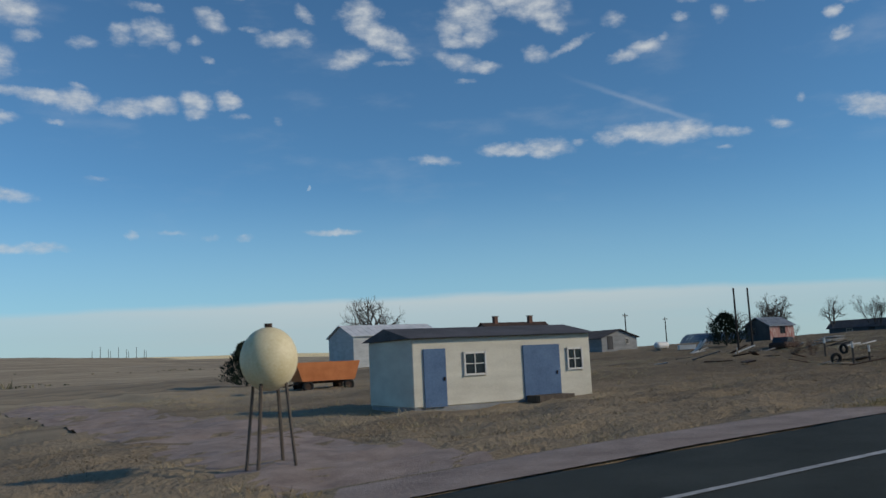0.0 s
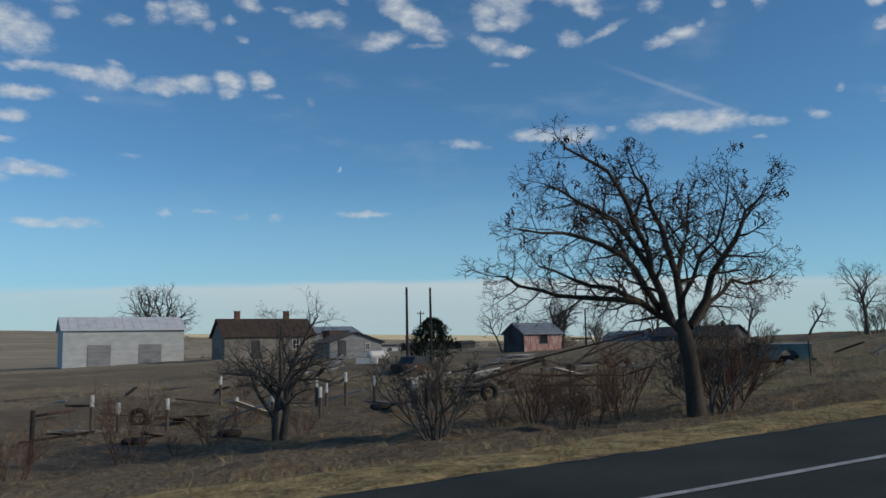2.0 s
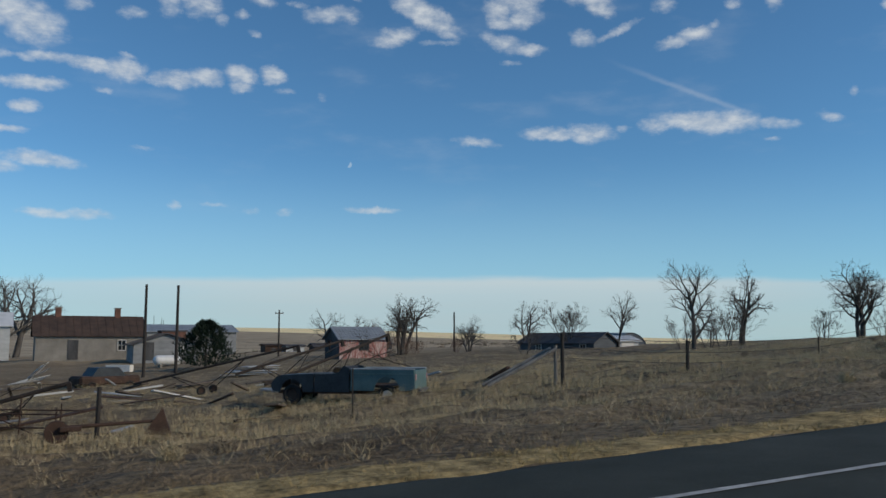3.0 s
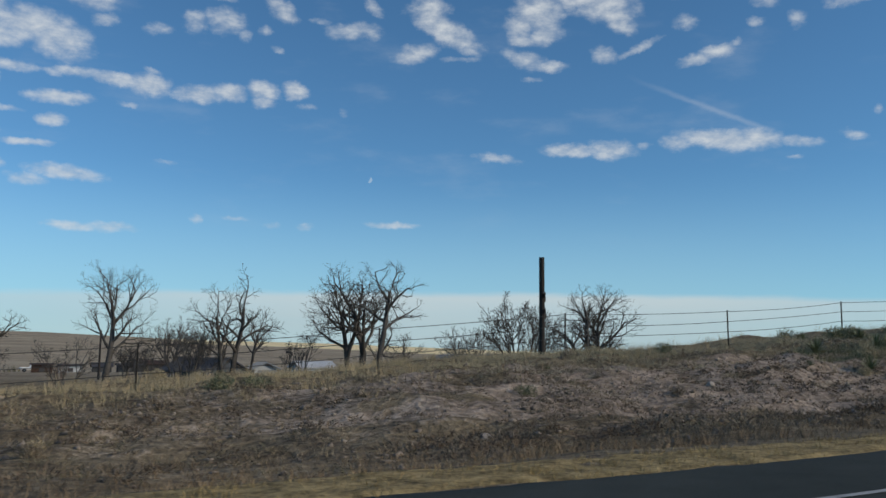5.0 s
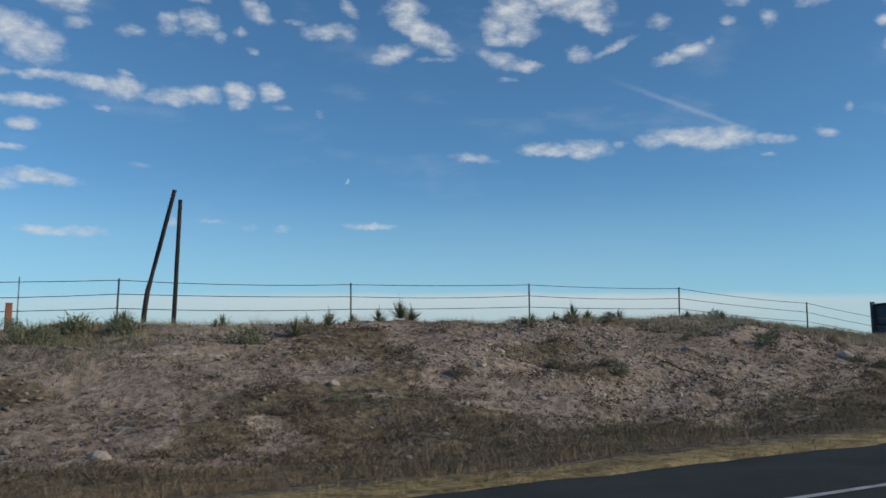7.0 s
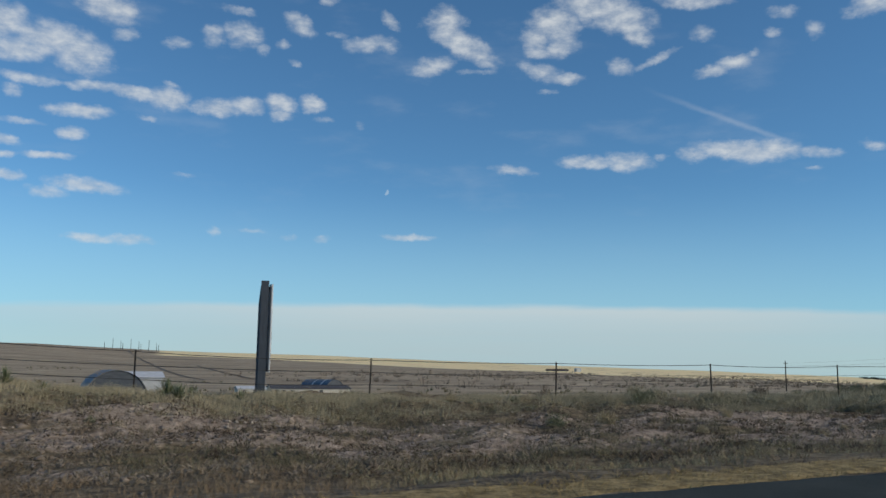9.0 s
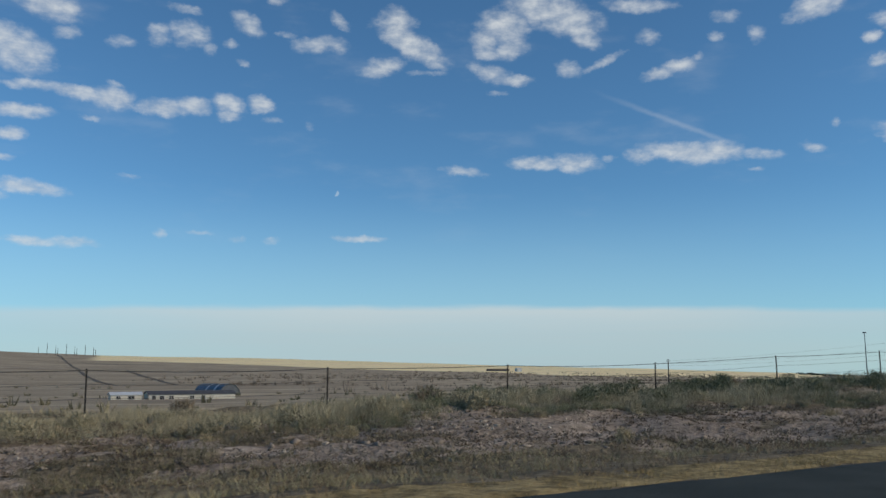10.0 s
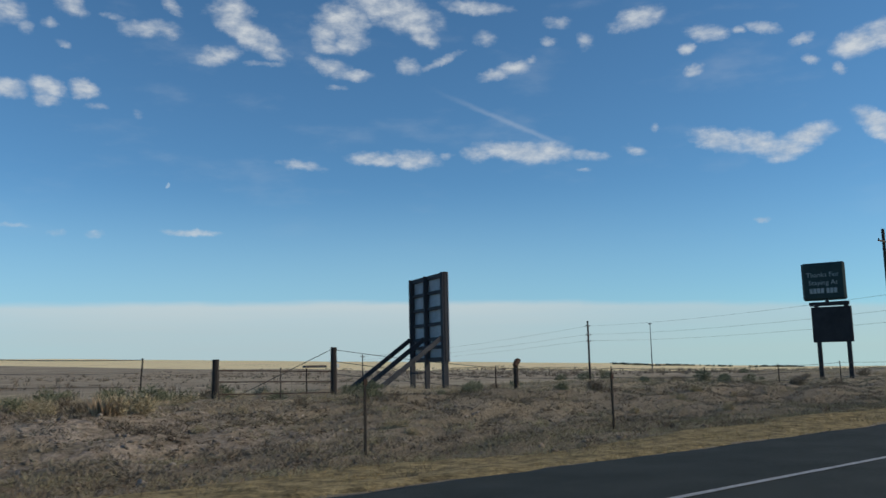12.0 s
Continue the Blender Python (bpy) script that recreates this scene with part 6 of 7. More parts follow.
# far pole row on the hill and poles round the yard
for i in range(10):
    bb_, rr = radians(3.0 + 0.36 * i + 0.12 * ((i * 7) % 3)), 2600
    px, py = 192 + rr * math.sin(bb_), rr * math.cos(bb_)
    utility_pole(px, py, gz(px, py) + 20 + 6 * ((i * 5) % 3), (), 0.75, "thin distant pole on the hilltop", group="distant hilltop poles")
for x, y, top in ((69.2, 60.0, 3.1), (71.3, 60.0, 3.1), (90.3, 100.0, 3.1), (107.5, 87.0, 2.7), (118.5, 120.0, 3.4)):
    utility_pole(x, y, top, ((top - 0.4, 1.0),) if top in (3.4,) or x == 90.3 else (), 0.12)

# ---- yard clutter ----
def wheel(parent, at, r, w, axis="y", rim="white_trim"):
    m = Matrix.Translation(at) @ (Matrix.Rotation(radians(90), 4, "X") if axis == "y" else Matrix.Identity(4))
    wl = new("wheel")
    wl.parent = parent
    wl.matrix_local = m
    bm = bmesh.new()
    n, k = 20, 8
    ring = [[bm.verts.new(((r - 0.28 * r + 0.28 * r * math.cos(b)) * math.cos(a), (r - 0.28 * r + 0.28 * r * math.cos(b)) * math.sin(a), w / 2 * math.sin(b))) for b in [6.283 * j / k for j in range(k)]] for a in [6.283 * i / n for i in range(n)]]
    for i in range(n):
        for j in range(k):
            bm.faces.new((ring[i][j], ring[(i + 1) % n][j], ring[(i + 1) % n][(j + 1) % k], ring[i][(j + 1) % k]))
    part("tyre", bm, "rubber", wl)
    part("rim", rod(bmesh.new(), (0, 0, -w * 0.25), (0, 0, w * 0.25), r * 0.5, r * 0.5, 14), rim, wl)


def arch(x0, r, z0, n=9):
    """Points over a wheel, from front to back."""
    return [(x0 + r * math.cos(math.pi * i / n), 0, z0 + r * 1.05 * math.sin(math.pi * i / n)) for i in range(n + 1)]


tk = thing("pickup_truck", (73.75, 26.6, -3.02), "derelict teal pickup with open bed and gutted dark cab", "pickup truck", rot=141)
BED_SIDE = [(0.0, 0, 0.58), (0.03, 0, 1.24), (2.25, 0, 1.24), (2.28, 0, 0.52)] + arch(0.98, 0.46, 0.52) + [(0.3, 0, 0.52)]
FRONT_SIDE = [(3.62, 0, 0.46), (3.62, 0, 1.06), (4.4, 0, 1.04), (5.0, 0, 0.96), (5.2, 0, 0.72), (5.12, 0, 0.50), (4.95, 0, 0.46)] + arch(4.42, 0.42, 0.46)
for sy in (-1, 1):
    y0 = sy * 0.92 - (0.06 if sy > 0 else 0)
    side = part("bed_side", poly(bmesh.new(), [(x, y0, z) for x, _, z in BED_SIDE], (0, 0.06, 0)), "truck_paint", tk, "slate-teal bed side with a wheel arch")
    # pale rail colour stands in for sunlight along the bed's top edge
    part("bed_rail", block((1.14, y0 + 0.03, 1.255), (2.26, 0.10, 0.045), bevel=0.015), "faded_board", side)
    part("crease", block((1.14, sy * 0.925, 1.08), (2.2, 0.025, 0.03), bevel=0.008), "truck_paint", side)
    part("front_fender", poly(bmesh.new(), [(x, y0, z) for x, _, z in FRONT_SIDE], (0, 0.06, 0)), "truck_dark", tk, "dark rusted front fender")
    part("cab_side", poly(bmesh.new(), [(2.34, y0, 0.46), (2.34, y0, 1.30), (2.55, y0, 1.36), (2.75, y0, 1.10), (3.58, y0, 1.06), (3.58, y0, 0.46)], (0, 0.06, 0)), "truck_dark", tk, "gutted dark cab side")
    part("tail_lamp", block((-0.015, sy * 0.84, 0.98), (0.03, 0.09, 0.2), bevel=0.006), "logo_red", tk)
    wheel(tk, (0.98, sy * 0.80, 0.36), 0.36, 0.22, rim="white_trim")
    wheel(tk, (4.42, sy * 0.80, 0.36), 0.36, 0.22, rim="rusty_iron")
part("tail_gate", block((0.03, 0, 0.9), (0.06, 1.72, 0.64), bevel=0.015), "truck_paint", tk)
part("bed_floor", block((1.15, 0, 0.68), (2.2, 1.74, 0.05)), "rusty_iron", tk)
part("bed_front", block((2.27, 0, 0.92), (0.05, 1.74, 0.66)), "truck_paint", tk)
part("bumper", block((-0.14, 0, 0.52), (0.12, 1.74, 0.16), bevel=0.03), "grey_steel", tk)
part("cab_floor", block((2.95, 0, 0.55), (1.2, 1.7, 0.08)), "rusty_iron", tk)
part("seat", block((2.62, 0, 1.02), (0.28, 1.4, 0.62), (0, -8, 0), 0.08), "black_paint", tk, "torn black bench seat")
part("dashboard", block((3.5, 0, 0.98), (0.18, 1.6, 0.2), bevel=0.05), "truck_dark", tk)
part("hood", poly(bmesh.new(), [(3.6, -0.8, 1.05), (5.0, -0.72, 0.98), (5.0, 0.72, 0.98), (3.6, 0.8, 1.05)], (0, 0, 0.04)), "truck_dark", tk, "dark dented hood")
part("grille", block((5.14, 0, 0.72), (0.06, 1.5, 0.36), bevel=0.02), "rusty_iron", tk)
part("frame_rail", block((2.6, 0.4, 0.44), (5.0, 0.08, 0.12)), "rusty_iron", tk)
part("frame_rail", block((2.6, -0.4, 0.44), (5.0, 0.08, 0.12)), "rusty_iron", tk)

def grain_auger(foot, tip, r, label):
    """A slim tube on a two-legged stand with small wheels."""
    base = Vector((foot[0], foot[1], gz(foot[0], foot[1])))
    ob = thing("grain_auger", base, label, "auger", "augers in the yard")
    a, b = Vector(foot) - base, Vector(tip) - base
    u = (b - a).normalized()
    n = Vector((-u.y, u.x, 0)).normalized()
    part("tube", rod(bmesh.new(), a, b, r, r, 10), "dark_iron", ob)
    part("spout", bar(bmesh.new(), b - u * 0.05, b + Vector((0, 0, -0.3)), 0.16, 0.14), "dark_iron", ob)
    hub = a.lerp(b, 0.45)
    gx_, gy_ = base.x + hub.x, base.y + hub.y
    low_z = gz(gx_, gy_) - base.z + 0.2
    for s in (-1, 1):
        c = Vector((hub.x, hub.y, low_z)) + n * s * 0.8
        part("strut", rod(bmesh.new(), a.lerp(b, 0.68), c, 0.022, 0.022, 6), "dark_iron", ob)
        part("strut", rod(bmesh.new(), a.lerp(b, 0.22), c, 0.018, 0.018, 6), "dark_iron", ob)
        wheel(ob, c, 0.2, 0.1, rim="rusty_iron")
    part("truss", rod(bmesh.new(), a.lerp(b, 0.1), a.lerp(b, 0.55) + Vector((0, 0, 0.35)), 0.012, 0.012, 5), "dark_iron", ob)
    part("truss", rod(bmesh.new(), a.lerp(b, 0.55) + Vector((0, 0, 0.35)), a.lerp(b, 0.97), 0.012, 0.012, 5), "dark_iron", ob)
    return ob


grain_auger((69.6, 31.6, -2.45), (75.4, 33.2, -0.52), 0.055, "long rusty grain auger leaning over the yard")
grain_auger((70.2, 38.6, -2.3), (75.6, 39.2, -0.75), 0.06, "rusty auger with thin struts behind the pickup")
grain_auger((66.0, 40.0, -2.7), (72.4, 36.2, -1.0), 0.05, "bent rusty auger lying across the yard")
grain_auger((59.6, 33.0, -3.2), (62.9, 32.2, -2.25), 0.075, "grey-brown elevator boom propped over the grass")

pl = thing("disc_plough", (62.0, 22.6, gz(63, 22.6)), "rusty farm plough lying in the dry grass", "plough")
part("beam", rod(bmesh.new(), (0, 0, 0.35), (2.3, 0.1, 0.42), 0.05, 0.04, 8), "rusty_iron", pl)
part("blade", poly(bmesh.new(), [(2.0, 0, 0.1), (2.7, 0, 0.05), (2.45, 0, 0.75)], (0.05, 0.2, 0)), "rusty_iron", pl)
part("wheel_disc", rod(bmesh.new(), (0, -0.05, 0.25), (0, 0.05, 0.25), 0.28, 0.28, 14), "rusty_iron", pl)
part("hitch", block((0.3, 0, 0.32), (0.5, 0.35, 0.12), bevel=0.02), "rusty_iron", pl)

# corner brace of the wire fence
br = thing("corner_brace", (77.2, 23.1, gz(77.2, 23.1)), "pale timber braces propping the wooden corner post", "brace")
for dy in (0.0, 0.35):
    part("brace_pole", rod(bmesh.new(), (-0.15, dy, 1.25), (-2.4, dy + 0.7, 0.05), 0.06, 0.06, 8), "pale_wood", br)
part("brace_pole", rod(bmesh.new(), (-0.1, 0.15, 0), (-0.1, 0.15, 1.35), 0.06, 0.06, 8), "pale_wood", br)

rngc = random.Random(9)
for i in range(14):
    x, y = 42 + 13.5 * rngc.random(), 27 + 9 * rngc.random()
    ob = thing("stake", (x, y, gz(x, y)), "short white-topped stake in the yard", "stake", "white-topped stakes")
    h = 0.9 + 0.4 * rngc.random()
    part("shaft", rod(bmesh.new(), (0, 0, -0.1), (0, 0, h), 0.06, 0.06, 8), "weathered_wood", ob)
    part("tip", rod(bmesh.new(), (0, 0, h - 0.35), (0, 0, h + 0.01), 0.066, 0.066, 8), "white_trim", ob, "white painted tip")
for i in range(6):
    x, y = 44 + 14 * rngc.random(), 25.5 + 12 * rngc.random()
    V, Fc = [], []
    ring = [Vector((0.27 * math.cos(a * 0.35), 0.27 * math.sin(a * 0.35), 0)) for a in range(19)]
    tube(V, Fc, ring, [0.10] * 19, 8)
    ob = new("scrap_rubber", mesh_from("scrap_rubber", V, Fc, "rubber", True))
    ob.matrix_world = pose(x, y, gz(x, y) + (0.08 if i % 2 else 0.3), 0 if i % 2 else 85, 0, 40 * i)
    tagged(ob, "worn black rubber casing lying in the yard", "scrap", "scrap rubber")
for i in range(80):
    x, y = 42 + 36 * rngc.random(), 25 + 26 * rngc.random()
    l, wd, th = 0.9 + 2.2 * rngc.random(), 0.12 + 0.5 * rngc.random() ** 2, 0.03 + 0.06 * rngc.random()
    mat = rngc.choice(["pale_wood", "weathered_wood", "white_trim", "rusty_iron", "tin_roof", "rusty_iron", "weathered_wood"])
    names = {"pale_wood": ("scrap_plank", "pale bare plank dumped in the yard"), "weathered_wood": ("scrap_plank", "grey weathered plank dumped in the yard"), "white_trim": ("scrap_board", "white painted board dumped in the yard"), "rusty_iron": ("scrap_iron", "rusty piece of iron in the weeds"), "tin_roof": ("scrap_sheet", "loose grey tin sheet in the yard")}[mat]
    tilt = rngc.uniform(-4, 18)
    box_bm = block((0, 0, 0), (l, wd, th), bevel=0.008)
    me = bpy.data.meshes.new(names[0])
    box_bm.to_mesh(me)
    box_bm.free()
    me.materials.append(MATS[mat])
    ob = new(names[0], me)
    ob.matrix_world = pose(x, y, gz(x, y) + 0.05 + abs(math.sin(radians(tilt))) * l / 2, rngc.uniform(-10, 10), tilt, rngc.uniform(0, 180))
    tagged(ob, names[1], "scrap", "scrap in the yard")
for x, y, l, a, mat in ((66.0, 52.0, 3.6, 20, "rusty_iron"),):
    z0 = gz(x, y) - 0.35
    ob = thing("old_car", (x, y, z0), "stripped old car body sunk in the weeds", "car", "wrecked cars", a)
    part("body", block((0, 0, 0.55), (l, 1.6, 0.55), bevel=0.14), mat, ob)
    part("cabin", poly(bmesh.new(), [(-l * 0.3, -0.68, 0.8), (l * 0.26, -0.68, 0.8), (l * 0.14, -0.68, 1.3), (-l * 0.2, -0.68, 1.3)], (0, 1.36, 0)), "truck_dark", ob)
    for sx in (-1, 1):
        for sy in (-1, 1):
            wheel(ob, (sx * l * 0.31, sy * 0.75, 0.28), 0.28, 0.18, rim="rusty_iron")

wp = thing("pickup_truck", (102.4, 190.0, gz(102.4, 190.0)), "white pickup parked in the far yard", "pickup truck", rot=4)
part("body", block((0, 0, 0.72), (4.6, 1.7, 0.5), bevel=0.12), "white_board", wp)
part("cab", poly(bmesh.new(), [(-0.5, -0.75, 0.95), (1.15, -0.75, 0.95), (0.85, -0.75, 1.5), (-0.4, -0.75, 1.5)], (0, 1.5, 0)), "white_board", wp)
for s in (-1, 1):
    part("side_window", block((0.25, s * 0.755, 1.22), (1.0, 0.02, 0.36)), "dark_glass", wp)
    for xx in (-1.45, 1.45):
        wheel(wp, (xx, s * 0.78, 0.36), 0.36, 0.22, rim="grey_steel")
gt = thing("gas_tank", (73.2, 75.0, gz(73.2, 75.0)), "white rounded gas tank lying on blocks", "tank", rot=10)
bm = rod(bmesh.new(), (-0.8, 0, 0.6), (0.8, 0, 0.6), 0.42, 0.42, 18)
for sx in (-1, 1):
    bmesh.ops.create_uvsphere(bm, u_segments=18, v_segments=10, radius=0.42, matrix=Matrix.Translation((sx * 0.8, 0, 0.6)))
part("tank_body", bm, "white_roof", gt)
for sx in (-0.6, 0.6):
    part("block", block((sx, 0, 0.1), (0.2, 0.6, 0.32)), "stucco", gt)

# dirt tracks that climb the far hill, and lanes that cross the valley
def lane(pts, wide, mat, label, along=1):
    """A strip of bare soil laid on the land, run out along x (0) or y (1)."""
    n = 160
    run = np.linspace(pts[0][along], pts[-1][along], n)
    off = np.interp(run, [p[along] for p in pts], [p[1 - along] for p in pts]) + 1.2 * grid_noise(run, run * 0, 90, 71)
    half = wide * (0.75 + 0.35 * grid_noise(run, run * 0, 40, 72))
    rows = []
    for f in (-1, 0, 1):
        x, y = (off + f * half, run) if along else (run, off + f * half)
        rows.append(np.stack([x, y, ground_z(x, y) + 0.15 + 0.0003 * y], -1))
    i = np.arange(3 * n).reshape(3, n)
    q = np.stack([i[:-1, :-1], i[1:, :-1], i[1:, 1:], i[:-1, 1:]], -1).reshape(-1, 4)
    tagged(new("dirt_track", mesh_from("dirt_track", np.stack(rows, 0).reshape(-1, 3), q, mat)), label, "track", kind="structure")


lane([(274, 548), (276, 690), (300, 1060), (304, 1118), (330, 1700), (366, 2440)], 1.6, "track_soil", "dark dirt track climbing the far hillside")
lane([(310, 545), (318, 640), (345, 950), (364, 1166)], 1.7, "track_soil", "faint dirt track running up the valley")
lane([(190, 1190), (310, 1196), (454, 1206), (583, 1160), (700, 1120)], 7.0, "pale_soil", "pale lane along the far fields", 0)
lane([(150, 500), (240, 512), (274, 550), (312, 545), (420, 540)], 2.2, "track_soil", "dark bank of earth along the valley floor", 0)

# round pale tank by the drive, orange machine, dark juniper
tn = thing("fuel_tank", (5.5, 16.6, gz(5.5, 16.6)), "pale yellow round tank on a steel stand", "tank")
bm = bmesh.new()
bmesh.ops.create_uvsphere(bm, u_segments=24, v_segments=14, radius=0.58, matrix=Matrix.Translation((0, 0, 2.12)) @ Matrix.Diagonal((1, 1, 1.12, 1)))
for f in bm.faces:
    f.smooth = True
part("tank_body", bm, "cream_tank", tn)
for i in range(4):
    a = 0.785 + 1.571 * i
    part("leg", rod(bmesh.new(), (0.55 * math.cos(a), 0.55 * math.sin(a), -0.1), (0.35 * math.cos(a), 0.35 * math.sin(a), 1.75), 0.035, 0.035, 6), "weathered_wood", tn)
part("filler_cap", rod(bmesh.new(), (0, 0, 2.74), (0, 0, 2.84), 0.08, 0.08, 10), "rusty_iron", tn)
om = thing("grain_wagon", (18.6, 51.0, gz(20, 51)), "orange-red farm wagon with sloping sides", "wagon")
part("body", poly(bmesh.new(), [(0.3, 0, 0.7), (3.9, 0, 0.7), (4.3, 0, 1.9), (-0.1, 0, 1.9)], (0, 2.0, 0)), "orange_paint", om)
part("chassis", block((2.1, 1.0, 0.6), (3.8, 0.9, 0.14)), "rusty_iron", om)
for sx in (0.7, 3.5):
    for sy in (0.1, 1.9):
        wheel(om, (sx, sy, 0.38), 0.38, 0.22, rim="rusty_iron")
part("drawbar", rod(bmesh.new(), (0.3, 1.0, 0.55), (-1.2, 1.0, 0.35), 0.05, 0.05, 6), "rusty_iron", om)


def juniper(at, high, wide, seed, label="dense dark green juniper bush"):
    rng = np.random.RandomState(seed)
    ob = thing("juniper", (at[0], at[1], gz(*at)), label, "bush", "junipers")
    n = 5200
    t = rng.rand(n) ** 0.8
    a = rng.rand(n) * 2 * np.pi
    lob = 1 + 0.3 * np.sin(3 * a + 9 * t + seed) + 0.22 * np.sin(5 * a - 14 * t) + 0.12 * np.sin(9 * a + 23 * t)
    r = wide * lob * np.sqrt(np.clip(1 - t, 0.02, 1)) * (0.55 + 0.45 * rng.rand(n)) * np.clip(t * 6 + 0.45, 0, 1)
    c = np.stack([r * np.cos(a), r * np.sin(a), 0.1 + t * high * 0.97], -1)
    d = np.stack([np.cos(a) * 0.6 + rng.randn(n) * 0.3, np.sin(a) * 0.6 + rng.randn(n) * 0.3, 0.5 + rng.rand(n) * 0.6], -1)
    d = d / np.linalg.norm(d, axis=1, keepdims=True)
    s = np.cross(d, rng.randn(n, 3))
    s = s / np.linalg.norm(s, axis=1, keepdims=True)
    l = (0.16 + 0.2 * rng.rand(n))[:, None]
    v = np.stack([c - s * 0.045, c + s * 0.045, c + d * l], 1)
    part_mesh("foliage", mesh_from("foliage", v.reshape(-1, 3), np.arange(3 * n).reshape(-1, 3), "juniper_leaf"), ob)
    part("trunk", rod(bmesh.new(), (0, 0, -0.1), (0, 0, high * 0.7), 0.12, 0.03, 8), "bark", ob)


juniper((74.6, 66.3), 3.5, 2.3, 1)
juniper((21.0, 70.0), 3.6, 2.0, 2)

# gravel drive, laid on the ground
dy_ = np.linspace(7.2, 60, 90)
dv = []
for f in np.linspace(-1, 1, 9):
    xx = drive_x(dy_) + f * (drive_w(dy_) + 0.15 * grid_noise(dy_, dy_ * 0 + f, 1.5, 31))
    dv.append(np.stack([xx, dy_, ground_z(xx, dy_) + 0.035 - 0.03 * abs(f)], -1))
dv = np.stack(dv, 0)
di = np.arange(9 * 90).reshape(9, 90)
dq = np.stack([di[:-1, :-1], di[1:, :-1], di[1:, 1:], di[:-1, 1:]], -1).reshape(-1, 4)
tagged(new("driveway", mesh_from("driveway", dv.reshape(-1, 3), dq, "gravel")), "pinkish gravel drive meeting the highway", "driveway", kind="structure")


# fallen dead trees, heaped boards, a pipe rack and a trough in the yard
FALLEN = dict(SPARSE, levels=3, kids=[7, 5, 3], girth=0.05, bark="bark")
for i, (x, y, turn, tip, hi) in enumerate(((73.0, 44.0, 78, 80, 4.5), (78.5, 47.0, 66, 70, 4.5), (82.0, 45.0, -70, 76, 4.5))):
    me_t, me_c, _ = tree_parts(80 + i, hi, FALLEN, 1, 0.1)
    ob = thing("fallen_tree", (x, y, gz(x, y)), "bare fallen dead tree lying across the yard", "fallen tree", "fallen trees in the yard")
    ob.matrix_world = Matrix.Translation((x, y, gz(x, y) + 0.25)) @ Matrix.Rotation(radians(turn), 4, "Z") @ Matrix.Rotation(radians(tip), 4, "X") @ Matrix.Rotation(radians(40 * i), 4, "Z")
    part_mesh("trunk", me_t, ob)
    part_mesh("crown", me_c, ob)
px, py = (61.9, 58.8)
pp = thing("plank_heap", (px, py, gz(px, py)), "heap of splayed white boards dumped in the weeds", "plank heap")
for i in range(14):
    part("board", bar(bmesh.new(), (-0.9 + 0.1 * i, 0.2 * (i % 4), 0.06 + 0.02 * i), (1.0 + 0.14 * (i % 5), 0.3 * (i % 3) - 0.3, 0.3 + 0.09 * i), 0.2, 0.03), "white_trim" if i % 3 else "pale_wood", pp)
rk = thing("pipe_rack", (59.3, 27.3, gz(60.3, 26.8)), "rack of thin rusty pipes standing in dry grass", "rack", rot=-28)
for i, (dx, dy) in enumerate(((0, 0), (1.1, 0), (2.2, 0), (3.2, 0), (0.2, 1.6), (1.4, 1.6), (2.6, 1.6))):
    part("upright", rod(bmesh.new(), (dx, dy, -0.1), (dx + 0.03, dy, 0.95 + 0.12 * (i % 3)), 0.022, 0.022, 6), "rusty_iron", rk)
for zz, dy in ((0.82, 0), (0.45, 0), (0.8, 1.6)):
    part("rail", rod(bmesh.new(), (-0.2, dy, zz), (3.3, dy, zz - 0.05), 0.02, 0.02, 6), "rusty_iron", rk)
part("diagonal", rod(bmesh.new(), (0.1, 0.02, 0.1), (2.0, 0.02, 0.85), 0.018, 0.018, 6), "rusty_iron", rk)
part("diagonal", rod(bmesh.new(), (2.9, 0.02, 0.1), (1.2, 0.02, 0.85), 0.018, 0.018, 6), "rusty_iron", rk)
st = thing("sheet_stack", (74.6, 53.5, gz(74.6, 53.5)), "stack of bent pale tin sheets lying in weeds", "sheet stack", rot=-10)
for i in range(5):
    part("sheet", block((0.2 * i, 0.1 * (i % 2), 0.12 + 0.13 * i), (3.4 - 0.3 * i, 1.1, 0.03), (3 * (i % 3) - 3, 2 * (i % 2) - 1, 5 * i)), "tin_roof" if i % 2 else "faded_board", st)
wt = thing("water_trough", (68.4, 66.3, gz(68.4, 66.3)), "long white water trough standing in the yard", "trough", rot=-30)
for s in (-1, 1):
    part("side", block((0, s * 0.32, 0.28), (1.8, 0.03, 0.5), bevel=0.01), "white_trim", wt)
    part("end", block((s * 0.9, 0, 0.28), (0.03, 0.62, 0.5), bevel=0.01), "white_trim", wt)
part("bottom", block((0, 0, 0.06), (1.76, 0.6, 0.03)), "white_trim", wt)


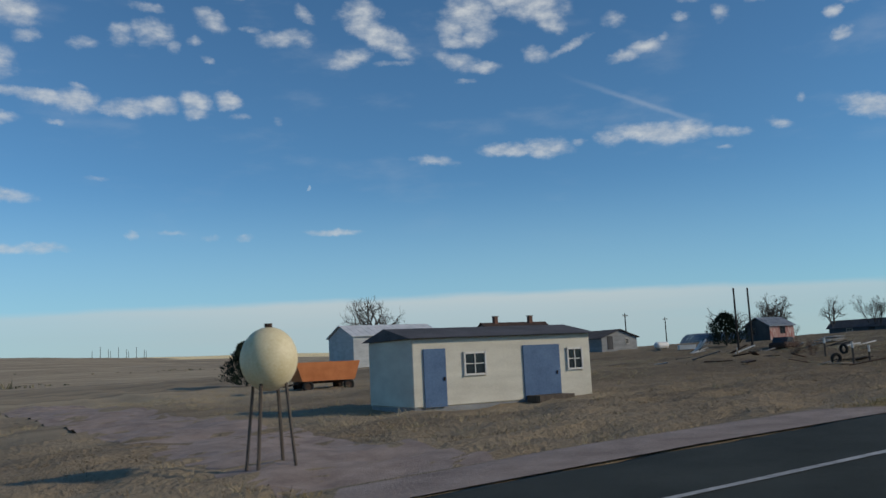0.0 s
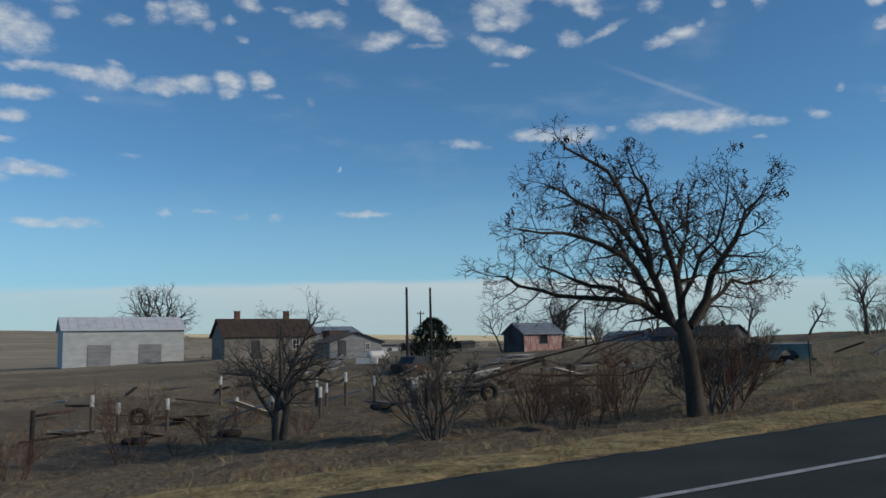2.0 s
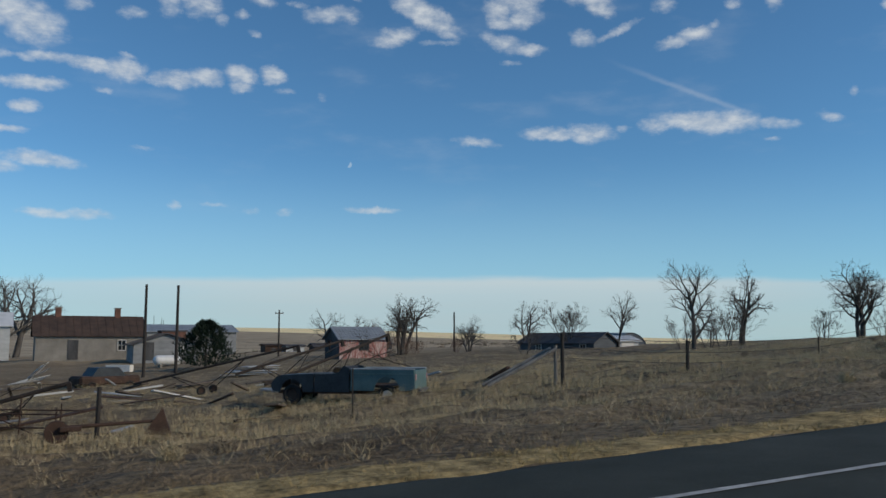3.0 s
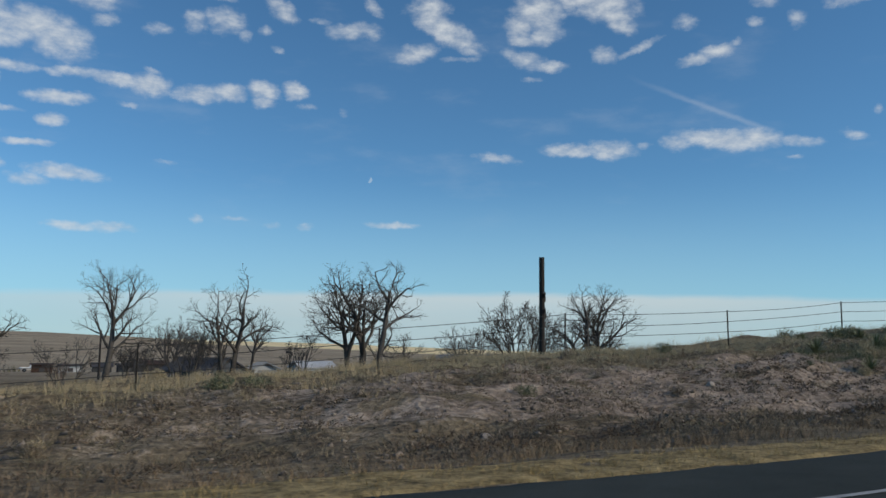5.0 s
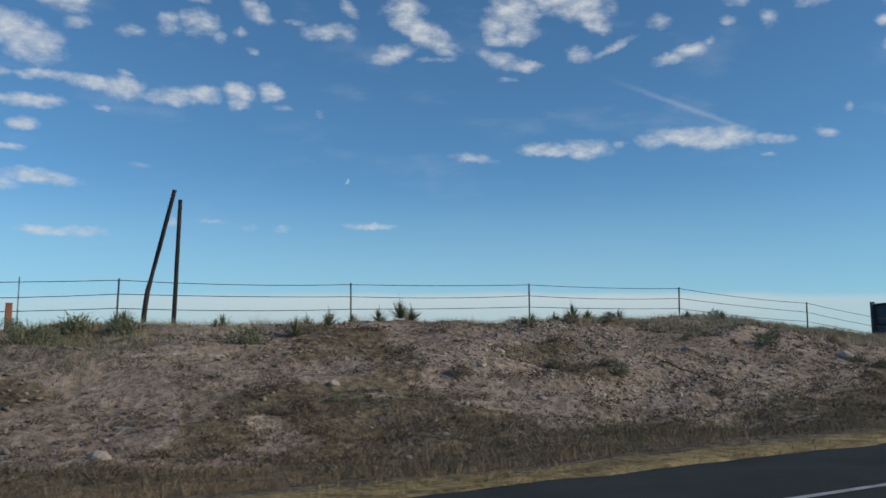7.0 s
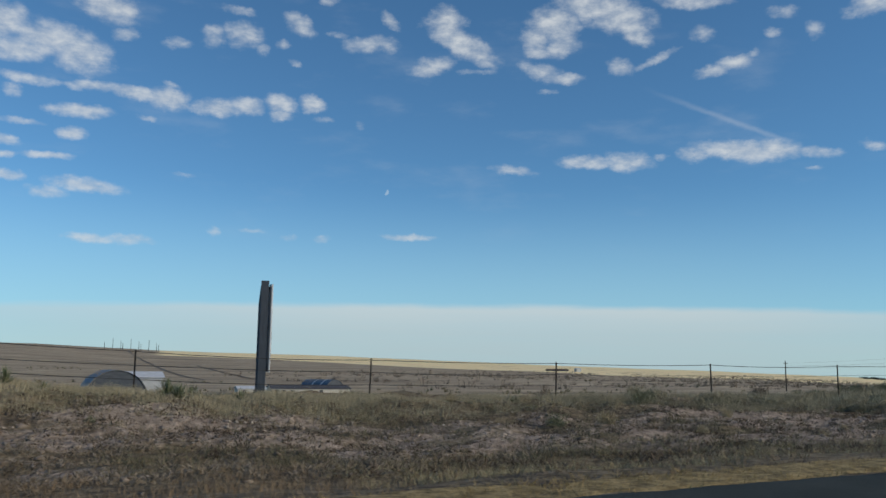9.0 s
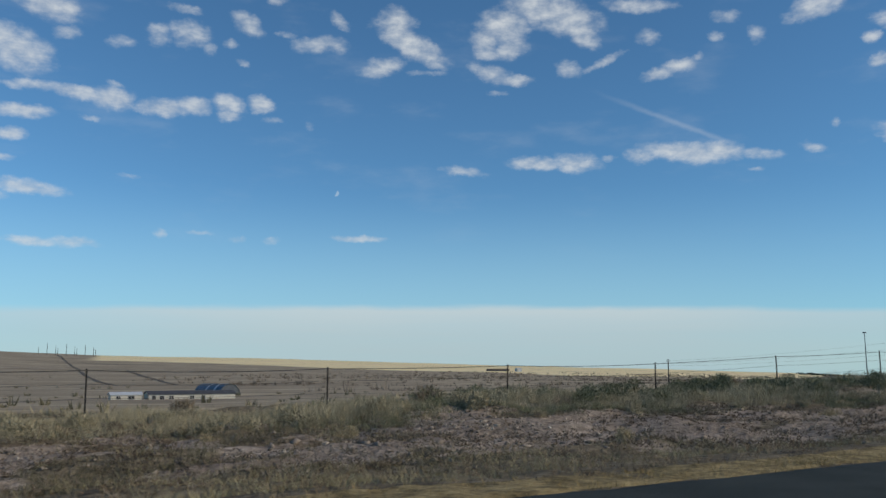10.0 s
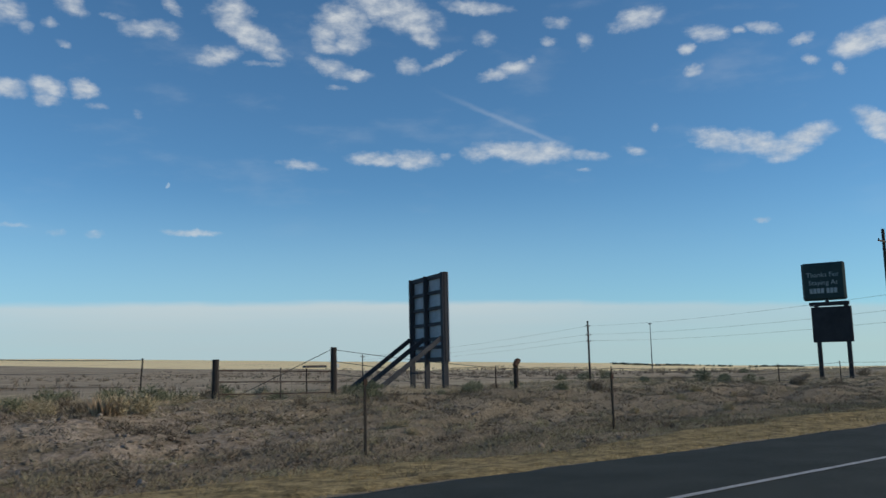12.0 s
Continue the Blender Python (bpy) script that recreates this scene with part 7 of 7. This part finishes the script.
# ---- yucca, sagebrush, shrubs, stones ----
def yucca_mesh(seed, leaves=110, high=0.5):
    rng = np.random.RandomState(seed)
    a, tilt = rng.rand(leaves) * 2 * np.pi, rng.rand(leaves) ** 0.7 * 1.35
    l = high * (0.75 + 0.4 * rng.rand(leaves))
    d = np.stack([np.sin(tilt) * np.cos(a), np.sin(tilt) * np.sin(a), np.cos(tilt)], -1)
    s = np.stack([-np.sin(a), np.cos(a), 0 * a], -1) * 0.016
    b = d * 0.04 + np.array([0, 0, 0.05])
    v = np.stack([b - s, b + s, b + d * l[:, None] * 0.6 + s * 0.8, b + d * l[:, None]], 1)
    f = (np.arange(leaves)[:, None, None] * 4 + np.array([[0, 1, 2], [0, 2, 3]])).reshape(-1, 3)
    return mesh_from("leaves", v.reshape(-1, 3), f, "yucca_leaf")


def shrub_mesh(seed, n=580, mat="sage_leaf", wide=0.24):
    """A rounded uneven bush of small leaves, about one metre wide."""
    rng = np.random.RandomState(seed)
    lobes = np.stack([rng.uniform(-wide, wide, 9), rng.uniform(-wide, wide, 9), rng.uniform(0.05, 0.26, 9)], -1)
    q = rng.randn(n, 3)
    q = q / np.linalg.norm(q, axis=1, keepdims=True) * (0.6 + 0.4 * rng.rand(n, 1)) * np.array([0.24, 0.24, 0.2])
    c = lobes[rng.randint(0, 9, n)] + q
    c[:, 2] = np.abs(c[:, 2])
    a = np.arctan2(c[:, 1], c[:, 0])
    d = rng.randn(n, 3) * 0.5 + np.stack([np.cos(a) * 0.5, np.sin(a) * 0.5, np.full(n, 0.9)], -1)
    d /= np.linalg.norm(d, axis=1, keepdims=True)
    s = np.cross(d, rng.randn(n, 3))
    s /= np.linalg.norm(s, axis=1, keepdims=True)
    l = (0.06 + 0.10 * rng.rand(n))[:, None]
    v = np.stack([c - s * 0.010, c + s * 0.010, c + d * l], 1)
    return mesh_from("foliage", v.reshape(-1, 3), np.arange(3 * n).reshape(-1, 3), mat)


def bunch_mesh(seed, n, mat):
    """A tuft of upright bending grass blades, about half a metre high."""
    rng = np.random.RandomState(seed)
    a, r = rng.rand(n) * 2 * np.pi, 0.26 * np.sqrt(rng.rand(n))
    b = np.stack([r * np.cos(a), r * np.sin(a), 0 * a], -1)
    h = 0.5 * (0.4 + 0.6 * rng.rand(n)) * (1.1 - r * 1.6)
    way = np.stack([np.cos(a), np.sin(a), 0 * a], -1) * (h * (0.12 + 0.35 * rng.rand(n)))[:, None]
    up = np.stack([0 * h, 0 * h, h], -1)
    w = rng.rand(n) * np.pi
    q = np.stack([np.cos(w), np.sin(w), 0 * w], -1) * 0.006
    v = np.stack([b - q, b + q, b + way * 0.4 + up * 0.6 + q * 0.7, b + way + up], 1)
    f = (np.arange(n)[:, None, None] * 4 + np.array([[0, 1, 2], [0, 2, 3]])).reshape(-1, 3)
    return mesh_from("blades", v.reshape(-1, 3), f, mat)


YUCCA = [yucca_mesh(s) for s in range(4)]
SAGE = [shrub_mesh(s, wide=0.21) for s in range(4)]
DRY = [shrub_mesh(s + 10, 600, "grey_weed", 0.13) for s in range(3)]
RED = [bunch_mesh(s + 20, 230, "red_weed") for s in range(3)]
TAN = [shrub_mesh(s + 30, 600, "pale_grass", 0.11) for s in range(3)]
OLIVE = [shrub_mesh(s + 40, 650, "crest_blade", 0.13) for s in range(3)]
rng = random.Random(17)


def plant(kind, meshes, x, y, size, label, category, group):
    me = rng.choice(meshes)
    ob = new(kind, me)
    ob.matrix_world = Matrix.Translation((x, y, gz(x, y) - 0.03)) @ Matrix.Rotation(rng.random() * 6.28, 4, "Z") @ Matrix.Diagonal((size, size, size * rng.uniform(0.85, 1.1), 1))
    return tagged(ob, label, category, group)


for i in range(40):
    x = rng.uniform(124, 187)
    y = rng.gauss(22.4, 0.9)
    plant("yucca", YUCCA, x, y, rng.uniform(0.5, 1.0), "spiky green yucca on the crest of the bank", "yucca", "yuccas on the bank")
for x, y in ((149.3, 22.7), (149.9, 22.5), (151.5, 22.7), (152.1, 22.5), (152.6, 22.8), (158.4, 22.6), (159.1, 22.7)):
    ob = plant("yucca", YUCCA, x, y, rng.uniform(0.75, 1.05), "tall spiky yucca with a dry seed stalk", "yucca", "yuccas on the bank")
    V, Fc = [], []
    tube(V, Fc, [Vector((0, 0, 0.1)), Vector((0.02, 0, 0.4)), Vector((0.05, 0.01, 0.72))], [0.008, 0.007, 0.004], 4)
    part_mesh("seed_stalk", mesh_from("seed_stalk", V, Fc, "brown_twig"), ob, "dry brown seed stalk")
for x, y in ((124.9, 19.8), (124.9, 17.8), (128.2, 20.0)):
    plant("yucca", YUCCA, x, y, rng.uniform(0.9, 1.15), "large green yucca clump on the crest", "yucca", "yuccas on the bank")
for x, y in ((139.7, 18.8), (142.3, 20.3), (141.0, 17.3), (134.2, 18.7), (133.7, 19.4), (136.7, 20.2)):
    plant("sagebrush", SAGE, x, y, rng.uniform(1.2, 1.7), "broad dark sagebrush on the upper bank", "bush", "sagebrush on the bank")
for x, y in ((128.2, 17.2), (127.9, 17.8), (130.6, 16.5), (131.2, 16.6), (127.1, 19.7), (125.9, 18.6)):
    plant("tussock", TAN, x, y, rng.uniform(0.8, 1.2), "thick clump of pale dry grass", "grass clump", "pale grass clumps")
for x, y, s in ((126.8, 22.6, 1.4), (129.3, 22.6, 1.3), (130.4, 22.8, 1.2), (133.0, 22.5, 1.5), (140.0, 22.6, 1.2), (143.2, 21.6, 1.25), (144.3, 21.2, 1.15), (142.6, 20.5, 1.0), (146.9, 20.0, 1.2), (162.5, 18.4, 1.1), (136.0, 20.8, 1.0), (120.9, 22.8, 0.9), (105.8, 22.0, 1.2), (106.5, 21.6, 1.1), (91.0, 20.0, 0.9), (99.5, 21.2, 1.2), (198.0, 20.0, 1.0), (193.5, 17.5, 0.8), (164.8, 22.7, 1.1), (166.4, 22.8, 0.8)):
    plant("sagebrush", SAGE, x, y, s, "dark green sagebrush on the stony bank", "bush", "sagebrush on the bank")
for i in range(72):
    x = rng.uniform(112, 188)
    y = rng.uniform(14.5, 23)
    plant("sagebrush", SAGE if rng.random() < 0.4 else DRY, x, y, rng.uniform(0.3, 0.8), "low grey-green brush on the stony bank", "bush", "low brush on the bank")
for i in range(78):
    x = rng.uniform(194, 300)
    y = rng.uniform(20.5, 34) if i < 55 else rng.uniform(20.5, 24.5)
    big = 1.0 if not 214 < x < 232 else 1.15
    plant("sagebrush", SAGE if rng.random() < 0.6 else DRY, x, y, rng.uniform(0.5, 1.3) * big, "rounded sagebrush among pale bunch grass", "bush", "sagebrush by the fence")
for i in range(60):
    plant("sagebrush", SAGE, rng.triangular(211, 238, 222), rng.uniform(22.5, 30), rng.uniform(0.7, 1.4), "large dark sagebrush beyond the fence wire", "bush", "sagebrush by the fence")
for i in range(50):
    plant("sagebrush", SAGE, rng.triangular(214, 241, 229), rng.uniform(20.6, 26.5), rng.uniform(0.8, 1.6), "thick dark sagebrush on the crest by the fence", "bush", "sagebrush by the fence")
for x, y, size in ((251.4, 22.8, 1.3), (250.9, 24.2, 1.2), (254.5, 25.6, 1.5), (253.4, 25.4, 1.2), (256.3, 24.6, 0.9), (262.0, 21.5, 0.9), (265.2, 20.6, 0.8)):
    plant("sagebrush", SAGE, x, y, size, "dark sagebrush beside the wire gate", "bush", "sagebrush by the gate")
for x, y, size in ((249.4, 19.5, 1.1), (250.1, 19.7, 1.2), (248.2, 20.6, 0.9)):
    plant("tussock", TAN, x, y, size, "thick clump of pale dry grass by the gate", "grass clump", "pale grass clumps")
for x, y, size in ((370.6, 117.9, 4.0), (374.4, 115.2, 5.0), (377.6, 112.6, 4.4), (353.3, 66.5, 2.2)):
    plant("sagebrush", SAGE, x, y, size, "dark rounded bush far across the field", "bush", "bushes across the field")
for x, y in ((230.4, 16.9), (230.8, 16.6), (231.1, 17.3), (231.5, 16.9), (231.8, 17.4), (232.2, 17.0), (233.0, 17.6), (233.5, 17.2), (233.9, 17.7), (249.2, 19.5)):
    plant("tussock", RED, x, y, rng.uniform(1.0, 1.4), "clump of rusty dry grass", "grass clump", "rusty grass clumps")
for i in range(75):
    plant("tussock", OLIVE, rng.triangular(193, 240, 212), rng.uniform(19.3, 24.2), rng.uniform(0.6, 1.15), "thick olive grass tussock on the crest", "grass clump", "olive grass clumps")
for i in range(60):
    x, y = rng.uniform(188, 275), rng.uniform(14, 23)
    plant("tussock", TAN, x, y, rng.uniform(0.35, 0.8), "clump of pale dry grass", "grass clump", "pale grass clumps")
for i in range(40):
    x, y = rng.uniform(55, 125), rng.uniform(14, 30)
    plant("tussock", TAN + DRY, x, y, rng.uniform(0.4, 0.9), "clump of dry grass in the field", "grass clump", "field grass clumps")


def stones(name, x, y, size, mat, label, rs):
    """Many rough stones as one object."""
    base = np.array([[1, 0, 0], [-1, 0, 0], [0, 1, 0], [0, -1, 0], [0, 0, 1], [0, 0, -1]], float)
    fc = np.array([[0, 2, 4], [2, 1, 4], [1, 3, 4], [3, 0, 4], [2, 0, 5], [1, 2, 5], [3, 1, 5], [0, 3, 5]])
    n, k = len(x), len(base)
    v = (base[None] + 0.35 * rs.randn(n, k, 3)) * (0.65 + 0.7 * rs.rand(n, k, 1)) * size[:, None, None] * (np.array([1.15, 0.95, 0.72]) * (0.7 + 0.6 * rs.rand(n, 1, 3)))
    v = v + np.stack([x, y, ground_z(x, y) + 0.25 * size], -1)[:, None]
    f = fc[None] + (np.arange(n) * k)[:, None, None]
    return tagged(new(name, mesh_from(name, v.reshape(-1, 3), f.reshape(-1, 3), mat)), label, "stones", kind="stuff")


on_bank = lambda x, y: np.clip(np.interp(x, [118, 128, 143, 150, 170, 182, 190, 205, 215, 230, 262], [0.15, 0.45, 0.8, 1, 1, 0.5, 0.1, 0.15, 0.2, 0.15, 0.08]), 0, 1) * (0.06 + 0.94 * patchy(2.6, 41, 0.0, 0.4)(x * 0.5, y)) * (0.05 + 0.95 * bare_at(x, y)) * (0.3 + 0.7 * smooth((y - 15.2) / 1.5))
x, y = scatter(90000, 112, 262, 13.0, 22, on_bank)
stones("loose_stones", x, y, 0.016 + 0.045 * rs.rand(len(x)) ** 2.5, "rock", "loose pale stones strewn over the cut bank", rs)
x, y = scatter(28000, 94, 290, 11.0, 23, lambda x, y: (0.1 + 0.9 * patchy(1.3, 42, -0.1, 0.3)(x, y)) * np.interp(x, [94, 104, 125, 182, 190, 203, 212, 248, 264, 290], [0.1, 0.8, 1, 1, 0.3, 0.3, 1, 0.9, 0.2, 0.1]) * np.clip((y - 11) / 3, 0.3, 1))
stones("loose_clods", x, y, 0.025 + 0.05 * rs.rand(len(x)) ** 2, "clod", "rough clods of dry soil over the bank", rs)
for x, y, s in ((165.0, 17.5, 0.25), (153.1, 18.6, 0.14), (159.4, 18.4, 0.15), (161.0, 17.8, 0.10), (148.0, 17.0, 0.12), (137.5, 22.3, 0.2), (152.0, 17.6, 0.13), (143.2, 14.2, 0.15), (109.4, 14.6, 0.12), (118.0, 17.5, 0.12), (92.9, 12.6, 0.11)):
    bm = bmesh.new()
    bmesh.ops.create_icosphere(bm, subdivisions=3, radius=s)
    for v in bm.verts:
        v.co += v.co.normalized() * s * (0.5 * noise.noise(v.co / s * 0.9 + Vector((x, y, 0))) + 0.18 * noise.noise(v.co / s * 3.1 + Vector((y, x, 3))))
        v.co.z *= 0.7
    me = bpy.data.meshes.new("boulder")
    bm.to_mesh(me)
    bm.free()
    me.materials.append(MATS["rock"])
    ob = new("boulder", me)
    ob.location = (x, y, gz(x, y) + s * 0.15)
    tagged(ob, "pale rough boulder half sunk in the bank", "boulder", "boulders on the bank")

V, Fc = [], []
bx, by, bz = 157.2, 17.3, gz(157.2, 17.3)
bent = [Vector((x - bx, y - by, gz(x, y) + h - bz)) for x, y, h in ((157.2, 17.3, 0.03), (157.33, 17.3, 0.09), (157.5, 17.2, 0.13), (157.62, 16.9, 0.17), (157.7, 16.55, 0.15), (157.76, 16.2, 0.02))]
tube(V, Fc, bent, [0.014, 0.018, 0.02, 0.018, 0.015, 0.008], 6)
for k, way in ((1, (0.02, -0.1, -0.12)), (2, (-0.06, -0.2, -0.1)), (3, (0.14, -0.05, 0.08)), (3, (-0.05, -0.16, -0.12)), (4, (0.12, 0.06, 0.05))):
    tube(V, Fc, [bent[k], bent[k] + Vector(way) * 0.5 + Vector((0.02, 0, 0.02)), bent[k] + Vector(way)], [0.010, 0.008, 0.004], 4)
db = new("dead_branch", mesh_from("dead_branch", V, Fc, "bark", True))
db.location = (bx, by, bz)
tagged(db, "dark bent dead branch lying on the bank", "branch")

# far scrub in the valley
x, y = scatter(2600, -60, 900, 130, 900, lambda x, y: patchy(60.0, 51, 0.0, 0.5)(x, y))
tufts("valley_scrub", x, y, 0.7 + 1.6 * rs.rand(len(x)) ** 2, 12, 0.9, 0.35, "olive_weed", "dark scrub scattered over the far valley", rs, "scrub", bend=0.5)
x, y = scatter(4200, 318, 1300, 330, 1130, lambda x, y: (0.1 + 0.9 * patchy(38.0, 53, -0.1, 0.4)(x * 0.4, y)) * smooth((x - 300 - 0.06 * (y - 550)) / 12) * smooth((x * 0.9 - y + 560) / 200))
tufts("scrub_row", x, y, 1.2 + 3.2 * rs.rand(len(x)) ** 2, 12, 2.2, 0.4, "brush_twig", "bare grey-brown scrub along the valley floor", rs, "scrub", bend=0.4)
bear = np.radians(50.5 + 11.8 * rs.rand(260))
away = 2700 + 150 * rs.rand(260)
x, y = 243 + away * np.sin(bear), away * np.cos(bear)
few = patchy(90.0, 52, -0.5, 0.2)(x, y) > rs.rand(260)
x, y = x[few], y[few]
tufts("far_trees", x, y, 4 + 4 * rs.rand(len(x)), 9, 4.0, 3.0, "juniper_leaf", "dark line of trees on the far horizon", rs, "trees", bend=0.3)
